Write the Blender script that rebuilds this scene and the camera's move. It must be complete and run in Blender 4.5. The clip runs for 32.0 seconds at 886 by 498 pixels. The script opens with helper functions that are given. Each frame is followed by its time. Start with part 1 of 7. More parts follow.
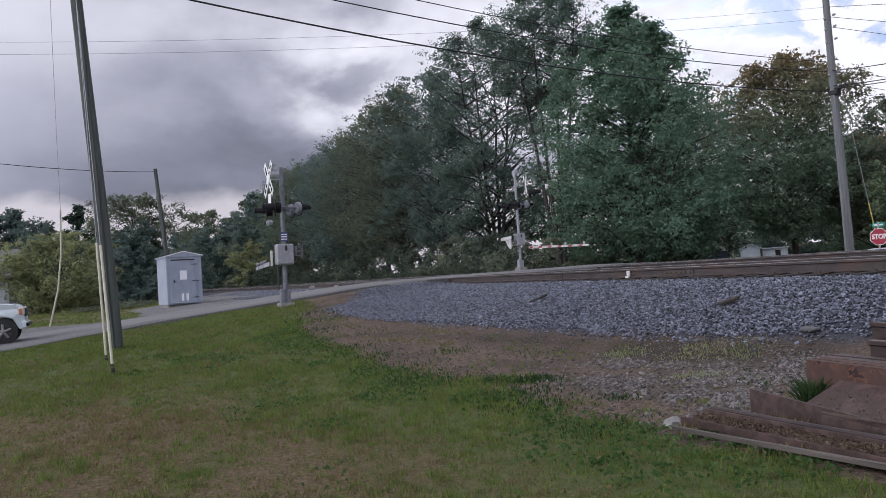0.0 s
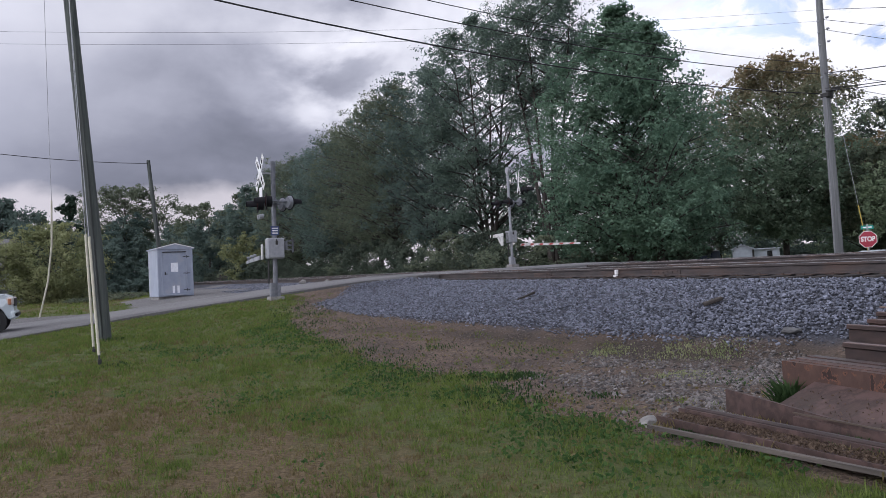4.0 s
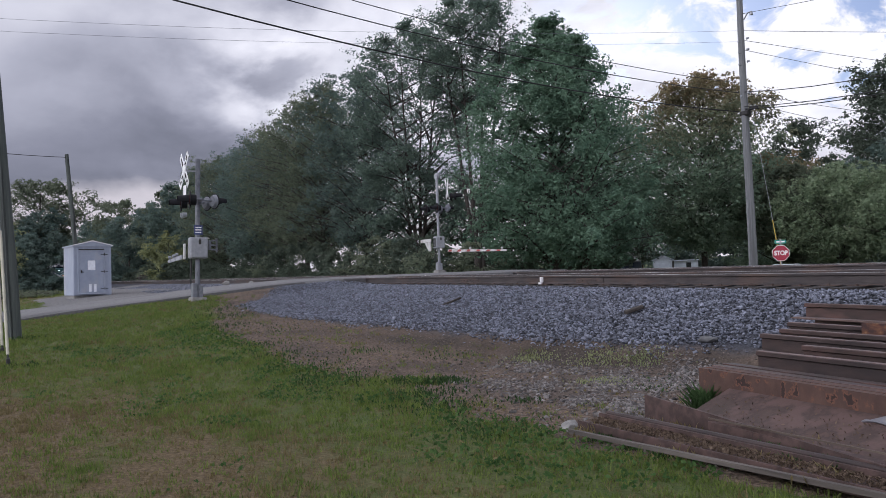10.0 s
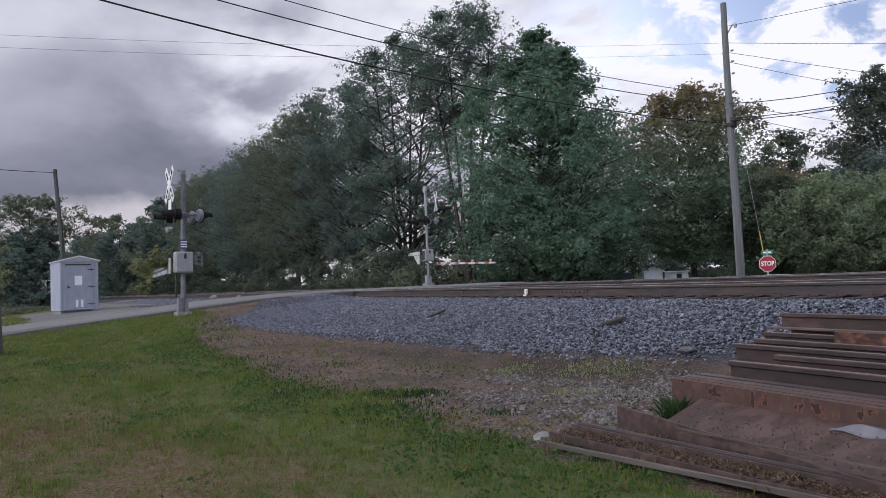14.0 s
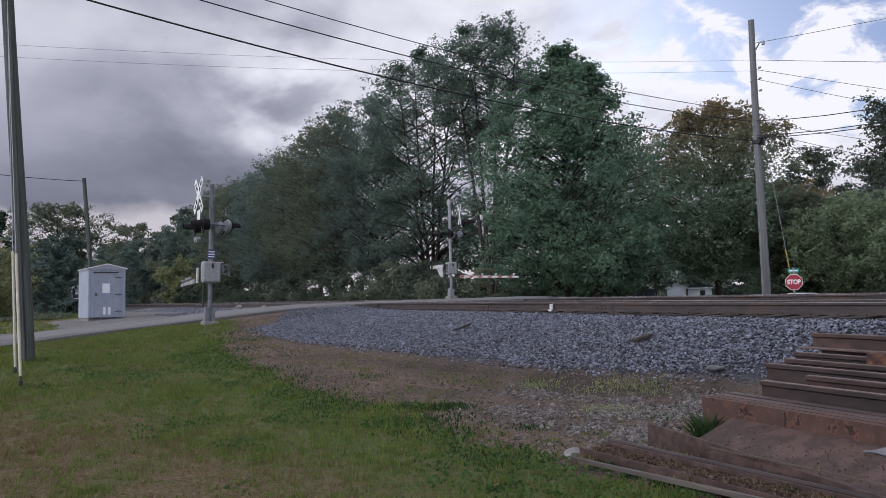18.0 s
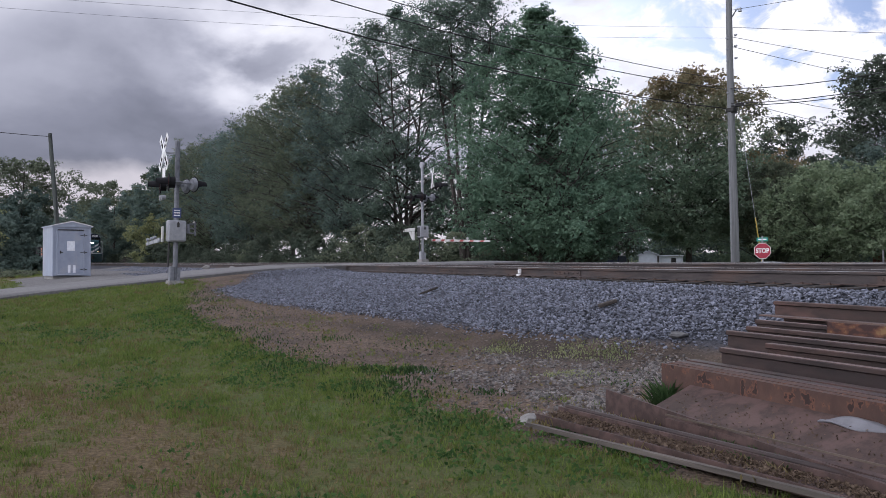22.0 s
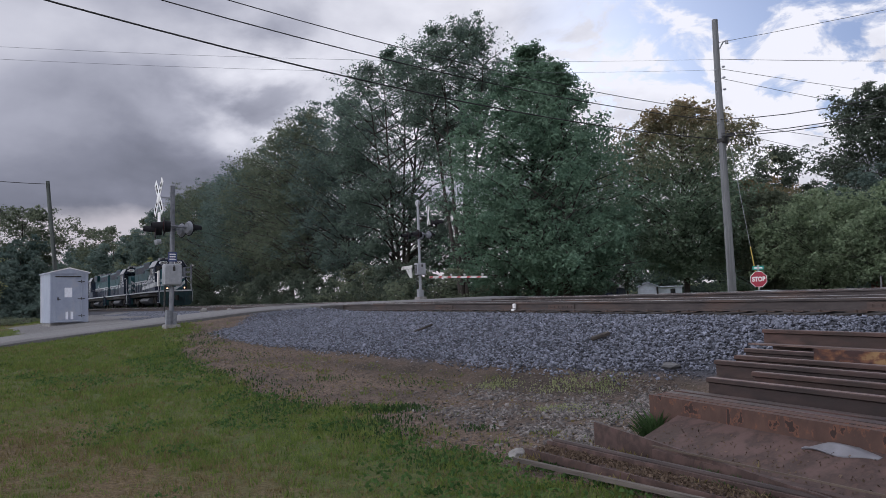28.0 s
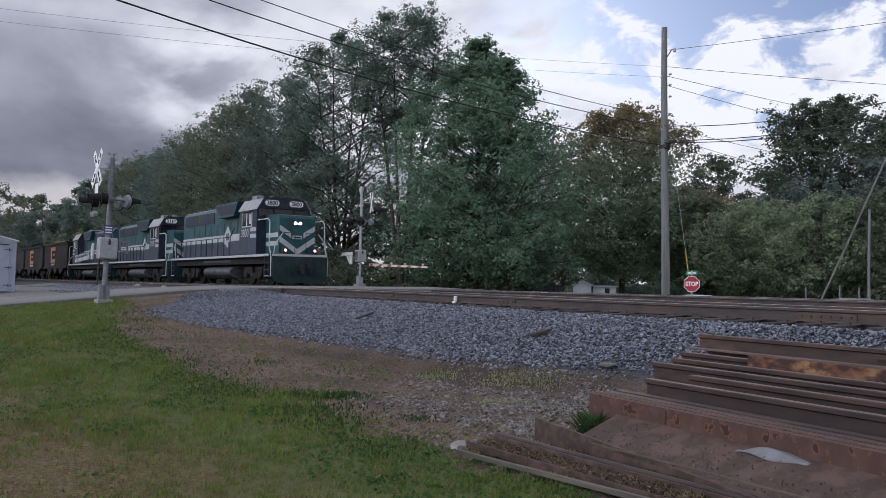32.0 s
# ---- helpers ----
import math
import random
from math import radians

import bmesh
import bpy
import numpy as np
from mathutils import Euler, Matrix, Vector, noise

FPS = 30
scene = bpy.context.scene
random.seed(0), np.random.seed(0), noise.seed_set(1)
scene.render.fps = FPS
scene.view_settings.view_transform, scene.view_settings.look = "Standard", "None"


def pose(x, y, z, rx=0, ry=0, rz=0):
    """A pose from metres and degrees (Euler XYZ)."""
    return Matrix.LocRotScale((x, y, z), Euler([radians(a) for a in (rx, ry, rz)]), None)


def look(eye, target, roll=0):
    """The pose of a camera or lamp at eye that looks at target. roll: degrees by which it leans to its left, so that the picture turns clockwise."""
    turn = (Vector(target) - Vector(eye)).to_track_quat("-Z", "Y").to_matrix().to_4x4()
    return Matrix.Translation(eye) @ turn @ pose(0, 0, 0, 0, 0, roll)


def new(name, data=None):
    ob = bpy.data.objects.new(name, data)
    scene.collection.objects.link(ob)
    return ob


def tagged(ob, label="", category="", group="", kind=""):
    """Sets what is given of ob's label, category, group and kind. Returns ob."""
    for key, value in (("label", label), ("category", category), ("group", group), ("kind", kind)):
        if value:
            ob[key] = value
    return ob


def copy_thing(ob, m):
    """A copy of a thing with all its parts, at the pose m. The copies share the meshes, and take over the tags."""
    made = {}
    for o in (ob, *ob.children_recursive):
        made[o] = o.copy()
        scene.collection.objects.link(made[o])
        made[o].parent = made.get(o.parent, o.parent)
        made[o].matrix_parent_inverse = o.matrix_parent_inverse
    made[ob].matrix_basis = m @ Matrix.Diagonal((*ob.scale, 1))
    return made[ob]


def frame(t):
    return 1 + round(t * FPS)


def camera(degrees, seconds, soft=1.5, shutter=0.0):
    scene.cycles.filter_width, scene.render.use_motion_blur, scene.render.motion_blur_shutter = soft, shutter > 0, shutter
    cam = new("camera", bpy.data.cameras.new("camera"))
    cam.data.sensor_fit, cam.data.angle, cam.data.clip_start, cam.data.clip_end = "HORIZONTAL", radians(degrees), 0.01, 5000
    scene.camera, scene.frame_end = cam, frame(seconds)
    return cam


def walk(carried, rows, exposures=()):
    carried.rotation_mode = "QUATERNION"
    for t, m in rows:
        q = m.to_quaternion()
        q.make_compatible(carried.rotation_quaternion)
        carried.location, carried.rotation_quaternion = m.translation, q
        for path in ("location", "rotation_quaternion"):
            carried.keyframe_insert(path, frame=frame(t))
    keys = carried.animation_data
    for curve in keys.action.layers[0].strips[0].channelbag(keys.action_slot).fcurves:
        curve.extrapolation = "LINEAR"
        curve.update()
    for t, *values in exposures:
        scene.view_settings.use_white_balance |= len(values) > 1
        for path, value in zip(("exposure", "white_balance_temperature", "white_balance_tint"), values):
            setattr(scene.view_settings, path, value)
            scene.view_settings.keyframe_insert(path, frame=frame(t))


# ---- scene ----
cam = camera(55.5, 32.0, soft=0.55)

PATH = [
    (0, (-0.154, -0.211, 1.452), (-1.987, 0.588, 1.501), -4.3),
    (0.5, (-0.129, -0.175, 1.449), (-1.966, 0.616, 1.481), -3.8),
    (1, (-0.092, -0.161, 1.47), (-1.922, 0.644, 1.495), -3.4),
    (1.5, (-0.07, -0.139, 1.468), (-1.897, 0.674, 1.497), -3.2),
    (2, (-0.063, -0.116, 1.459), (-1.888, 0.7, 1.492), -3.3),
    (2.5, (-0.063, -0.114, 1.454), (-1.89, 0.698, 1.496), -3.6),
    (4.5, (-0.047, -0.156, 1.459), (-1.874, 0.658, 1.494), -3.4),
    (5, (-0.059, -0.169, 1.453), (-1.868, 0.684, 1.481), -2.6),
    (5.5, (-0.08, -0.166, 1.45), (-1.87, 0.727, 1.467), -2.0),
    (6, (-0.091, -0.148, 1.449), (-1.872, 0.763, 1.461), -1.6),
    (6.5, (-0.078, -0.142, 1.459), (-1.856, 0.774, 1.478), -1.4),
    (7, (-0.057, -0.136, 1.455), (-1.834, 0.783, 1.487), -1.2),
    (7.5, (-0.04, -0.126, 1.456), (-1.814, 0.796, 1.498), -1.3),
    (8, (-0.046, -0.115, 1.451), (-1.822, 0.805, 1.501), -1.5),
    (8.5, (0.003, -0.1, 1.441), (-1.776, 0.811, 1.494), -1.8),
    (9, (-0.021, -0.087, 1.428), (-1.799, 0.828, 1.469), -2.1),
    (9.5, (-0.039, -0.133, 1.438), (-1.809, 0.798, 1.472), -2.2),
    (10, (-0.067, -0.133, 1.439), (-1.818, 0.833, 1.481), -2.2),
    (10.5, (-0.045, -0.113, 1.449), (-1.795, 0.854, 1.496), -2.3),
    (11, (-0.046, -0.072, 1.442), (-1.8, 0.888, 1.495), -2.2),
    (11.5, (-0.032, -0.072, 1.446), (-1.784, 0.891, 1.503), -2.3),
    (12, (-0.007, -0.056, 1.443), (-1.757, 0.91, 1.512), -2.2),
    (12.5, (0.027, -0.011, 1.434), (-1.717, 0.966, 1.511), -2.3),
    (13, (0.046, 0.019, 1.433), (-1.693, 1.004, 1.516), -2.4),
    (13.5, (0.049, 0.023, 1.431), (-1.688, 1.01, 1.517), -2.5),
    (14, (0.026, 0.029, 1.423), (-1.715, 1.011, 1.495), -2.6),
    (14.5, (0.015, -0.005, 1.43), (-1.723, 0.984, 1.492), -2.3),
    (16.5, (0.038, -0.131, 1.448), (-1.699, 0.856, 1.529), -1.9),
    (17, (0.048, -0.114, 1.447), (-1.7, 0.854, 1.538), -1.8),
    (17.5, (0.036, -0.099, 1.448), (-1.722, 0.849, 1.546), -1.7),
    (18, (0.053, -0.111, 1.446), (-1.71, 0.827, 1.55), -1.7),
    (18.5, (0.06, -0.111, 1.447), (-1.706, 0.821, 1.552), -1.6),
    (19, (0.058, -0.1, 1.444), (-1.71, 0.83, 1.546), -1.5),
    (19.5, (0.083, -0.08, 1.442), (-1.682, 0.856, 1.538), -1.5),
    (20, (0.108, -0.051, 1.429), (-1.654, 0.892, 1.516), -1.4),
    (20.5, (0.022, 0.018, 1.422), (-1.738, 0.968, 1.48), -1.5),
    (21, (-0.056, 0.061, 1.423), (-1.81, 1.021, 1.465), -1.3),
    (21.5, (-0.074, 0.076, 1.424), (-1.818, 1.056, 1.453), -1.1),
    (22, (-0.053, 0.111, 1.426), (-1.79, 1.101, 1.443), -0.8),
    (22.5, (-0.003, 0.13, 1.428), (-1.745, 1.114, 1.448), -0.8),
    (23, (0.002, 0.166, 1.425), (-1.745, 1.14, 1.455), -1.0),
    (23.5, (0.013, 0.164, 1.429), (-1.734, 1.137, 1.464), -1.2),
    (24, (0.013, 0.181, 1.431), (-1.733, 1.155, 1.478), -1.3),
    (24.5, (0.013, 0.189, 1.435), (-1.733, 1.163, 1.5), -1.5),
    (25, (0.019, 0.194, 1.433), (-1.725, 1.169, 1.52), -1.7),
    (25.5, (0.035, 0.195, 1.439), (-1.709, 1.168, 1.54), -1.9),
    (27.5, (0.076, 0.221, 1.425), (-1.664, 1.201, 1.537), -2.7),
    (28, (0.078, 0.192, 1.424), (-1.655, 1.183, 1.528), -2.3),
    (28.5, (0.077, 0.153, 1.435), (-1.642, 1.172, 1.519), -1.6),
    (29, (0.033, 0.138, 1.437), (-1.659, 1.201, 1.515), -0.9),
    (29.5, (0.02, 0.124, 1.435), (-1.661, 1.206, 1.509), -0.6),
    (30, (0.02, 0.106, 1.441), (-1.657, 1.193, 1.518), -0.1),
    (30.5, (0.025, 0.1, 1.441), (-1.653, 1.185, 1.524), 0.2),
    (31, (0.005, 0.113, 1.439), (-1.672, 1.2, 1.524), 0.4),
    (31.5, (0.028, 0.097, 1.445), (-1.646, 1.189, 1.528), 0.6),
    (32, (0.037, 0.075, 1.444), (-1.622, 1.19, 1.521), 0.7),
]
walk(cam, [(t, look(eye, target, roll)) for t, eye, target, roll in PATH], exposures=[(0, 0.10, 6045, 16), (6, 0.17, 6035, 16), (14, 0.05, 6065, 16), (19, 0.0, 6065, 16), (22, 0.18, 6040, 16), (23, 0.19, 6045, 16), (25, 0.02, 6085, 15), (28, -0.04, 6070, 15), (32, 0.0, 6030, 14)])

# ---- world, sun ----
SUN_AZ, SUN_EL = 58.0, 17.0          # degrees: to the left of +y, above the horizon
sun_dir = Vector((-math.sin(radians(SUN_AZ)) * math.cos(radians(SUN_EL)), math.cos(radians(SUN_AZ)) * math.cos(radians(SUN_EL)), math.sin(radians(SUN_EL))))
world = bpy.data.worlds.new("cloudy_sky")
scene.world = world
world.use_nodes = True
wt = world.node_tree
wt.nodes.clear()


def wnode(kind, **put):
    n = wt.nodes.new(kind)
    for k, v in put.items():
        n.inputs[k].default_value = v
    return n


def wmath(op, a, b=None, c=None, clamp=False):
    n = wt.nodes.new("ShaderNodeMath")
    n.operation, n.use_clamp = op, clamp
    for i, v in enumerate((a, b, c)):
        if v is None:
            continue
        if isinstance(v, (int, float)):
            n.inputs[i].default_value = v
        else:
            wt.links.new(v, n.inputs[i])
    return n.outputs[0]


def wramp(fac, stops):
    n = wt.nodes.new("ShaderNodeValToRGB")
    e = n.color_ramp.elements
    while len(e) < len(stops):
        e.new(0.5)
    for k, (p, c) in zip(e, stops):
        k.position, k.color = p, (*c, 1)
    wt.links.new(fac, n.inputs[0])
    return n.outputs[0]


def wmix(fac, a, b):
    n = wt.nodes.new("ShaderNodeMix")
    n.data_type = "RGBA"
    for i, v in ((0, fac), (6, a), (7, b)):
        if isinstance(v, tuple):
            n.inputs[i].default_value = (*v, 1)
        elif isinstance(v, float):
            n.inputs[i].default_value = v
        else:
            wt.links.new(v, n.inputs[i])
    return n.outputs[2]


tc = wt.nodes.new("ShaderNodeTexCoord")
sep = wt.nodes.new("ShaderNodeSeparateXYZ")
wt.links.new(tc.outputs["Generated"], sep.inputs[0])
up = wmath("MAXIMUM", sep.outputs[2], 0.0)
den = wmath("ADD", up, 0.42)
comb = wt.nodes.new("ShaderNodeCombineXYZ")
wt.links.new(wmath("DIVIDE", sep.outputs[0], den), comb.inputs[0])
wt.links.new(wmath("DIVIDE", sep.outputs[1], den), comb.inputs[1])
big = wnode("ShaderNodeTexNoise", Scale=1.25, Detail=6.0, Roughness=0.46, Distortion=0.1)
fine = wnode("ShaderNodeTexNoise", Scale=4.2, Detail=6.0, Roughness=0.5, Distortion=0.2)
for n in (big, fine):
    wt.links.new(comb.outputs[0], n.inputs["Vector"])
dot = wt.nodes.new("ShaderNodeVectorMath")
dot.operation = "DOT_PRODUCT"
wt.links.new(tc.outputs["Generated"], dot.inputs[0])
dot.inputs[1].default_value = sun_dir
# the bank of cloud is thick along the railway and thins out across it
cover = wramp(sep.outputs[1], [(0.0, (0.39,) * 3), (0.12, (0.35,) * 3), (0.24, (0.34,) * 3), (0.31, (0.46,) * 3), (0.37, (0.67,) * 3), (0.45, (0.79,) * 3), (0.8, (0.79,) * 3)])
# unseen sky behind the camera, raised to brighten the tree faces
behind = wmath("MULTIPLY", wmath("SUBTRACT", -0.10, sep.outputs[1], clamp=True), 1.9)
thin = wt.nodes.new("ShaderNodeVectorMath")
thin.operation = "DOT_PRODUCT"
wt.links.new(tc.outputs["Generated"], thin.inputs[0])
thin.inputs[1].default_value = Vector((-0.93, 0.30, 0.225)).normalized()
mid = wnode("ShaderNodeTexNoise", Scale=4.6, Detail=8.0, Roughness=0.52, Distortion=0.15)
wt.links.new(comb.outputs[0], mid.inputs["Vector"])
flecks = wramp(mid.outputs[0], [(0.40, (0.15,) * 3), (0.60, (1.0,) * 3)])
rent = wmath("MULTIPLY", wmath("MULTIPLY", wmath("POWER", wmath("MAXIMUM", thin.outputs["Value"], 0.0), 330.0), 0.52), flecks)
thick = wmath("ADD", big.outputs[0], wmath("MULTIPLY", fine.outputs[0], 0.55))
billow = wmath("MULTIPLY", wmath("SUBTRACT", 0.775, thick), wmath("MULTIPLY_ADD", sep.outputs[1], 2.5, 0.50))
# capped, so the unseen zenith stays dim and lights the ground less
rise = wmath("MULTIPLY_ADD", wmath("MINIMUM", sep.outputs[2], 0.28), 1.7, -0.33)
lit = wmath("ADD", wmath("ADD", wmath("ADD", cover, behind), wmath("ADD", rent, rise)), wmath("ADD", billow, wmath("MULTIPLY", wmath("SUBTRACT", mid.outputs[0], 0.52), wmath("MULTIPLY_ADD", sep.outputs[1], 1.7, 0.12))))
cloud = wramp(lit, [(0.0, (0.150, 0.160, 0.190)), (0.22, (0.250, 0.258, 0.302)), (0.42, (0.425, 0.432, 0.480)), (0.62, (0.67, 0.67, 0.70)), (0.95, (0.94, 0.935, 0.94))])
# added fill: unseen sky behind the camera brightened to light camera-facing sides
back_fill = wmath("MULTIPLY_ADD", wmath("MAXIMUM", wmath("MULTIPLY", sep.outputs[1], -1.0), 0.0), 1.5, 1.0)
whole = wt.nodes.new("ShaderNodeVectorMath")
whole.operation = "SCALE"
wt.links.new(cloud, whole.inputs[0])
wt.links.new(back_fill, whole.inputs["Scale"])
cloud = whole.outputs[0]
sky = wt.nodes.new("ShaderNodeTexSky")
sky.sky_type, sky.sun_disc = "NISHITA", False
sky.sun_elevation, sky.sun_rotation = radians(SUN_EL), radians(-SUN_AZ)
blue = wt.nodes.new("ShaderNodeVectorMath")
blue.operation = "SCALE"
tint = wt.nodes.new("ShaderNodeVectorMath")
tint.operation = "MULTIPLY"
wt.links.new(sky.outputs[0], tint.inputs[0])
tint.inputs[1].default_value = (0.72, 0.95, 1.45)
wt.links.new(tint.outputs[0], blue.inputs[0])
blue.inputs["Scale"].default_value = 0.05
puff = wnode("ShaderNodeTexNoise", Scale=9.0, Detail=9.0, Roughness=0.58, Distortion=0.35)
wt.links.new(comb.outputs[0], puff.inputs["Vector"])
gap = wramp(wmath("ADD", wmath("MULTIPLY", sep.outputs[2], 3.2), wmath("MULTIPLY", wmath("SUBTRACT", 0.5, puff.outputs[0]), 2.3)), [(0.76, (0, 0, 0)), (0.86, (0.55, 0.55, 0.55)), (0.97, (0.9, 0.9, 0.9))])
gap = wmath("MULTIPLY", gap, wramp(sep.outputs[1], [(0.54, (0, 0, 0)), (0.66, (1, 1, 1))]))
sheet = wmix(gap, cloud, blue.outputs[0])
# pale strip low over the horizon, under the edge of the bank
edge = wmath("ADD", sep.outputs[2], wmath("MULTIPLY", wmath("SUBTRACT", fine.outputs[0], 0.5), 0.05))
strip = wramp(edge, [(0.092, (1, 1, 1)), (0.110, (0, 0, 0))])
sheet = wmix(wmath("MULTIPLY", strip, 0.8), sheet, (0.70, 0.655, 0.655))
bg = wt.nodes.new("ShaderNodeBackground")
wt.links.new(sheet, bg.inputs[0])
bg.inputs[1].default_value = 1.0
wout = wt.nodes.new("ShaderNodeOutputWorld")
wt.links.new(bg.outputs[0], wout.inputs[0])

sun = new("sun", bpy.data.lights.new("sun", "SUN"))
sun.data.energy, sun.data.angle, sun.data.color = 0.55, radians(22), (1.0, 0.95, 0.88)
sun.matrix_world = look(sun_dir * 100, (0, 0, 0))


# ---- materials ----
def material(name, low, high, scale=6.0, rough=0.7, metal=0.0, bump=0.15, bump_scale=None, spots=None, spot_scale=1.2, spot_cut=(0.52, 0.62), rim=None, vary=0.0, island=0.0, local=True, stretch=(1, 1, 1), spec=0.5, depth=0.02):
    """A surface between two colours by fine noise, with broad spots of a third colour, relief, and variation from piece to piece."""
    m = bpy.data.materials.new(name)
    m.use_nodes = True
    nt = m.node_tree
    b = nt.nodes["Principled BSDF"]
    b.inputs["Metallic"].default_value = metal
    b.inputs["Specular IOR Level"].default_value = spec
    if local:
        src = nt.nodes.new("ShaderNodeTexCoord").outputs["Object"]
    else:
        src = nt.nodes.new("ShaderNodeNewGeometry").outputs["Position"]
    mp = nt.nodes.new("ShaderNodeMapping")
    mp.inputs["Scale"].default_value = stretch
    nt.links.new(src, mp.inputs[0])
    co = mp.outputs[0]

    def noise_of(s, detail=6.0, rgh=0.6):
        n = nt.nodes.new("ShaderNodeTexNoise")
        n.inputs["Scale"].default_value, n.inputs["Detail"].default_value, n.inputs["Roughness"].default_value = s, detail, rgh
        nt.links.new(co, n.inputs["Vector"])
        return n.outputs[0]

    def ramp(fac, p0, c0, p1, c1):
        r = nt.nodes.new("ShaderNodeValToRGB")
        r.color_ramp.elements[0].position, r.color_ramp.elements[0].color = p0, (*c0, 1)
        r.color_ramp.elements[1].position, r.color_ramp.elements[1].color = p1, (*c1, 1)
        nt.links.new(fac, r.inputs[0])
        return r.outputs[0]

    def mix(fac, a, c, mode="MIX"):
        x = nt.nodes.new("ShaderNodeMix")
        x.data_type, x.blend_type = "RGBA", mode
        for i, v in ((0, fac), (6, a), (7, c)):
            if isinstance(v, float):
                x.inputs[i].default_value = v
            elif isinstance(v, tuple):
                x.inputs[i].default_value = (*v, 1)
            else:
                nt.links.new(v, x.inputs[i])
        return x.outputs[2]

    col = ramp(noise_of(scale), 0.32, low, 0.68, high)
    if spots:
        blot = noise_of(spot_scale, 5.0)
        if rim:
            col = mix(ramp(blot, spot_cut[0] - 0.05, (0, 0, 0), spot_cut[0], (1, 1, 1)), col, rim)
        col = mix(ramp(blot, spot_cut[0], (0, 0, 0), spot_cut[1], (1, 1, 1)), col, spots)
    if vary or island:
        if vary:
            rnd = nt.nodes.new("ShaderNodeObjectInfo").outputs["Random"]
        else:
            rnd = nt.nodes.new("ShaderNodeNewGeometry").outputs["Random Per Island"]
        k = max(vary, island)
        col = mix(1.0, col, ramp(rnd, 0.0, (1 - k,) * 3, 1.0, (1 + k,) * 3), "MULTIPLY")
    nt.links.new(col, b.inputs["Base Color"])
    rr = nt.nodes.new("ShaderNodeMapRange")
    rr.inputs["To Min"].default_value, rr.inputs["To Max"].default_value = max(0.03, rough - 0.12), min(1, rough + 0.12)
    nt.links.new(noise_of(scale * 0.7), rr.inputs[0])
    nt.links.new(rr.outputs[0], b.inputs["Roughness"])
    if bump:
        bp = nt.nodes.new("ShaderNodeBump")
        bp.inputs["Strength"].default_value, bp.inputs["Distance"].default_value = bump, depth
        nt.links.new(noise_of(bump_scale or scale * 3), bp.inputs["Height"])
        nt.links.new(bp.outputs[0], b.inputs["Normal"])
    return m


def leaf_material(name, low, high, glow=0.35, broad=0.7, part_of=0.45, turned=None):
    """Leaves that let some light through: broad drifts of tone, and a little of its own for each leaf."""
    m = bpy.data.materials.new(name)
    m.use_nodes = True
    nt = m.node_tree
    nt.nodes.remove(nt.nodes["Principled BSDF"])
    out = nt.nodes["Material Output"]
    geo = nt.nodes.new("ShaderNodeNewGeometry")
    n = nt.nodes.new("ShaderNodeTexNoise")
    n.inputs["Scale"].default_value, n.inputs["Detail"].default_value = broad, 4.0
    nt.links.new(geo.outputs["Position"], n.inputs["Vector"])
    wide = nt.nodes.new("ShaderNodeMapRange")
    wide.inputs["From Min"].default_value, wide.inputs["From Max"].default_value = 0.3, 0.7
    nt.links.new(n.outputs[0], wide.inputs[0])
    k = nt.nodes.new("ShaderNodeMix")
    k.inputs[0].default_value = part_of
    nt.links.new(wide.outputs[0], k.inputs[2])
    nt.links.new(geo.outputs["Random Per Island"], k.inputs[3])
    r = nt.nodes.new("ShaderNodeValToRGB")
    r.color_ramp.elements[0].color, r.color_ramp.elements[1].color = (*low, 1), (*high, 1)
    r.color_ramp.elements[0].position, r.color_ramp.elements[1].position = 0.12, 0.88
    nt.links.new(k.outputs[0], r.inputs[0])
    colour = r.outputs[0]
    if turned:
        # the upper crown has begun to change colour
        tg = nt.nodes.new("ShaderNodeSeparateXYZ")
        nt.links.new(nt.nodes.new("ShaderNodeTexCoord").outputs["Generated"], tg.inputs[0])
        add = nt.nodes.new("ShaderNodeMath")
        add.operation = "MULTIPLY_ADD"
        nt.links.new(k.outputs[0], add.inputs[0])
        add.inputs[1].default_value = 0.35
        nt.links.new(tg.outputs[2], add.inputs[2])
        up_to = nt.nodes.new("ShaderNodeMapRange")
        up_to.inputs["From Min"].default_value, up_to.inputs["From Max"].default_value = turned[1] + 0.1, turned[2] + 0.2
        nt.links.new(add.outputs[0], up_to.inputs[0])
        mx = nt.nodes.new("ShaderNodeMix")
        mx.data_type = "RGBA"
        nt.links.new(up_to.outputs[0], mx.inputs[0])
        nt.links.new(colour, mx.inputs[6])
        mx.inputs[7].default_value = (*turned[0], 1)
        colour = mx.outputs[2]
    d, t, x = nt.nodes.new("ShaderNodeBsdfDiffuse"), nt.nodes.new("ShaderNodeBsdfTranslucent"), nt.nodes.new("ShaderNodeMixShader")
    for q in (d, t):
        nt.links.new(colour, q.inputs[0])
    x.inputs[0].default_value = glow
    nt.links.new(d.outputs[0], x.inputs[1])
    nt.links.new(t.outputs[0], x.inputs[2])
    nt.links.new(x.outputs[0], out.inputs[0])
    return m


def glow_material(name, colour, power):
    m = bpy.data.materials.new(name)
    m.use_nodes = True
    b = m.node_tree.nodes["Principled BSDF"]
    b.inputs["Emission Color"].default_value = (*colour, 1)
    b.inputs["Emission Strength"].default_value = power
    return m


def plain(name, colour, rough=0.5, metal=0.0, spec=0.5):
    return material(name, tuple(c * 0.88 for c in colour), tuple(min(1, c * 1.1) for c in colour), 9.0, rough, metal, 0.06, spec=spec)


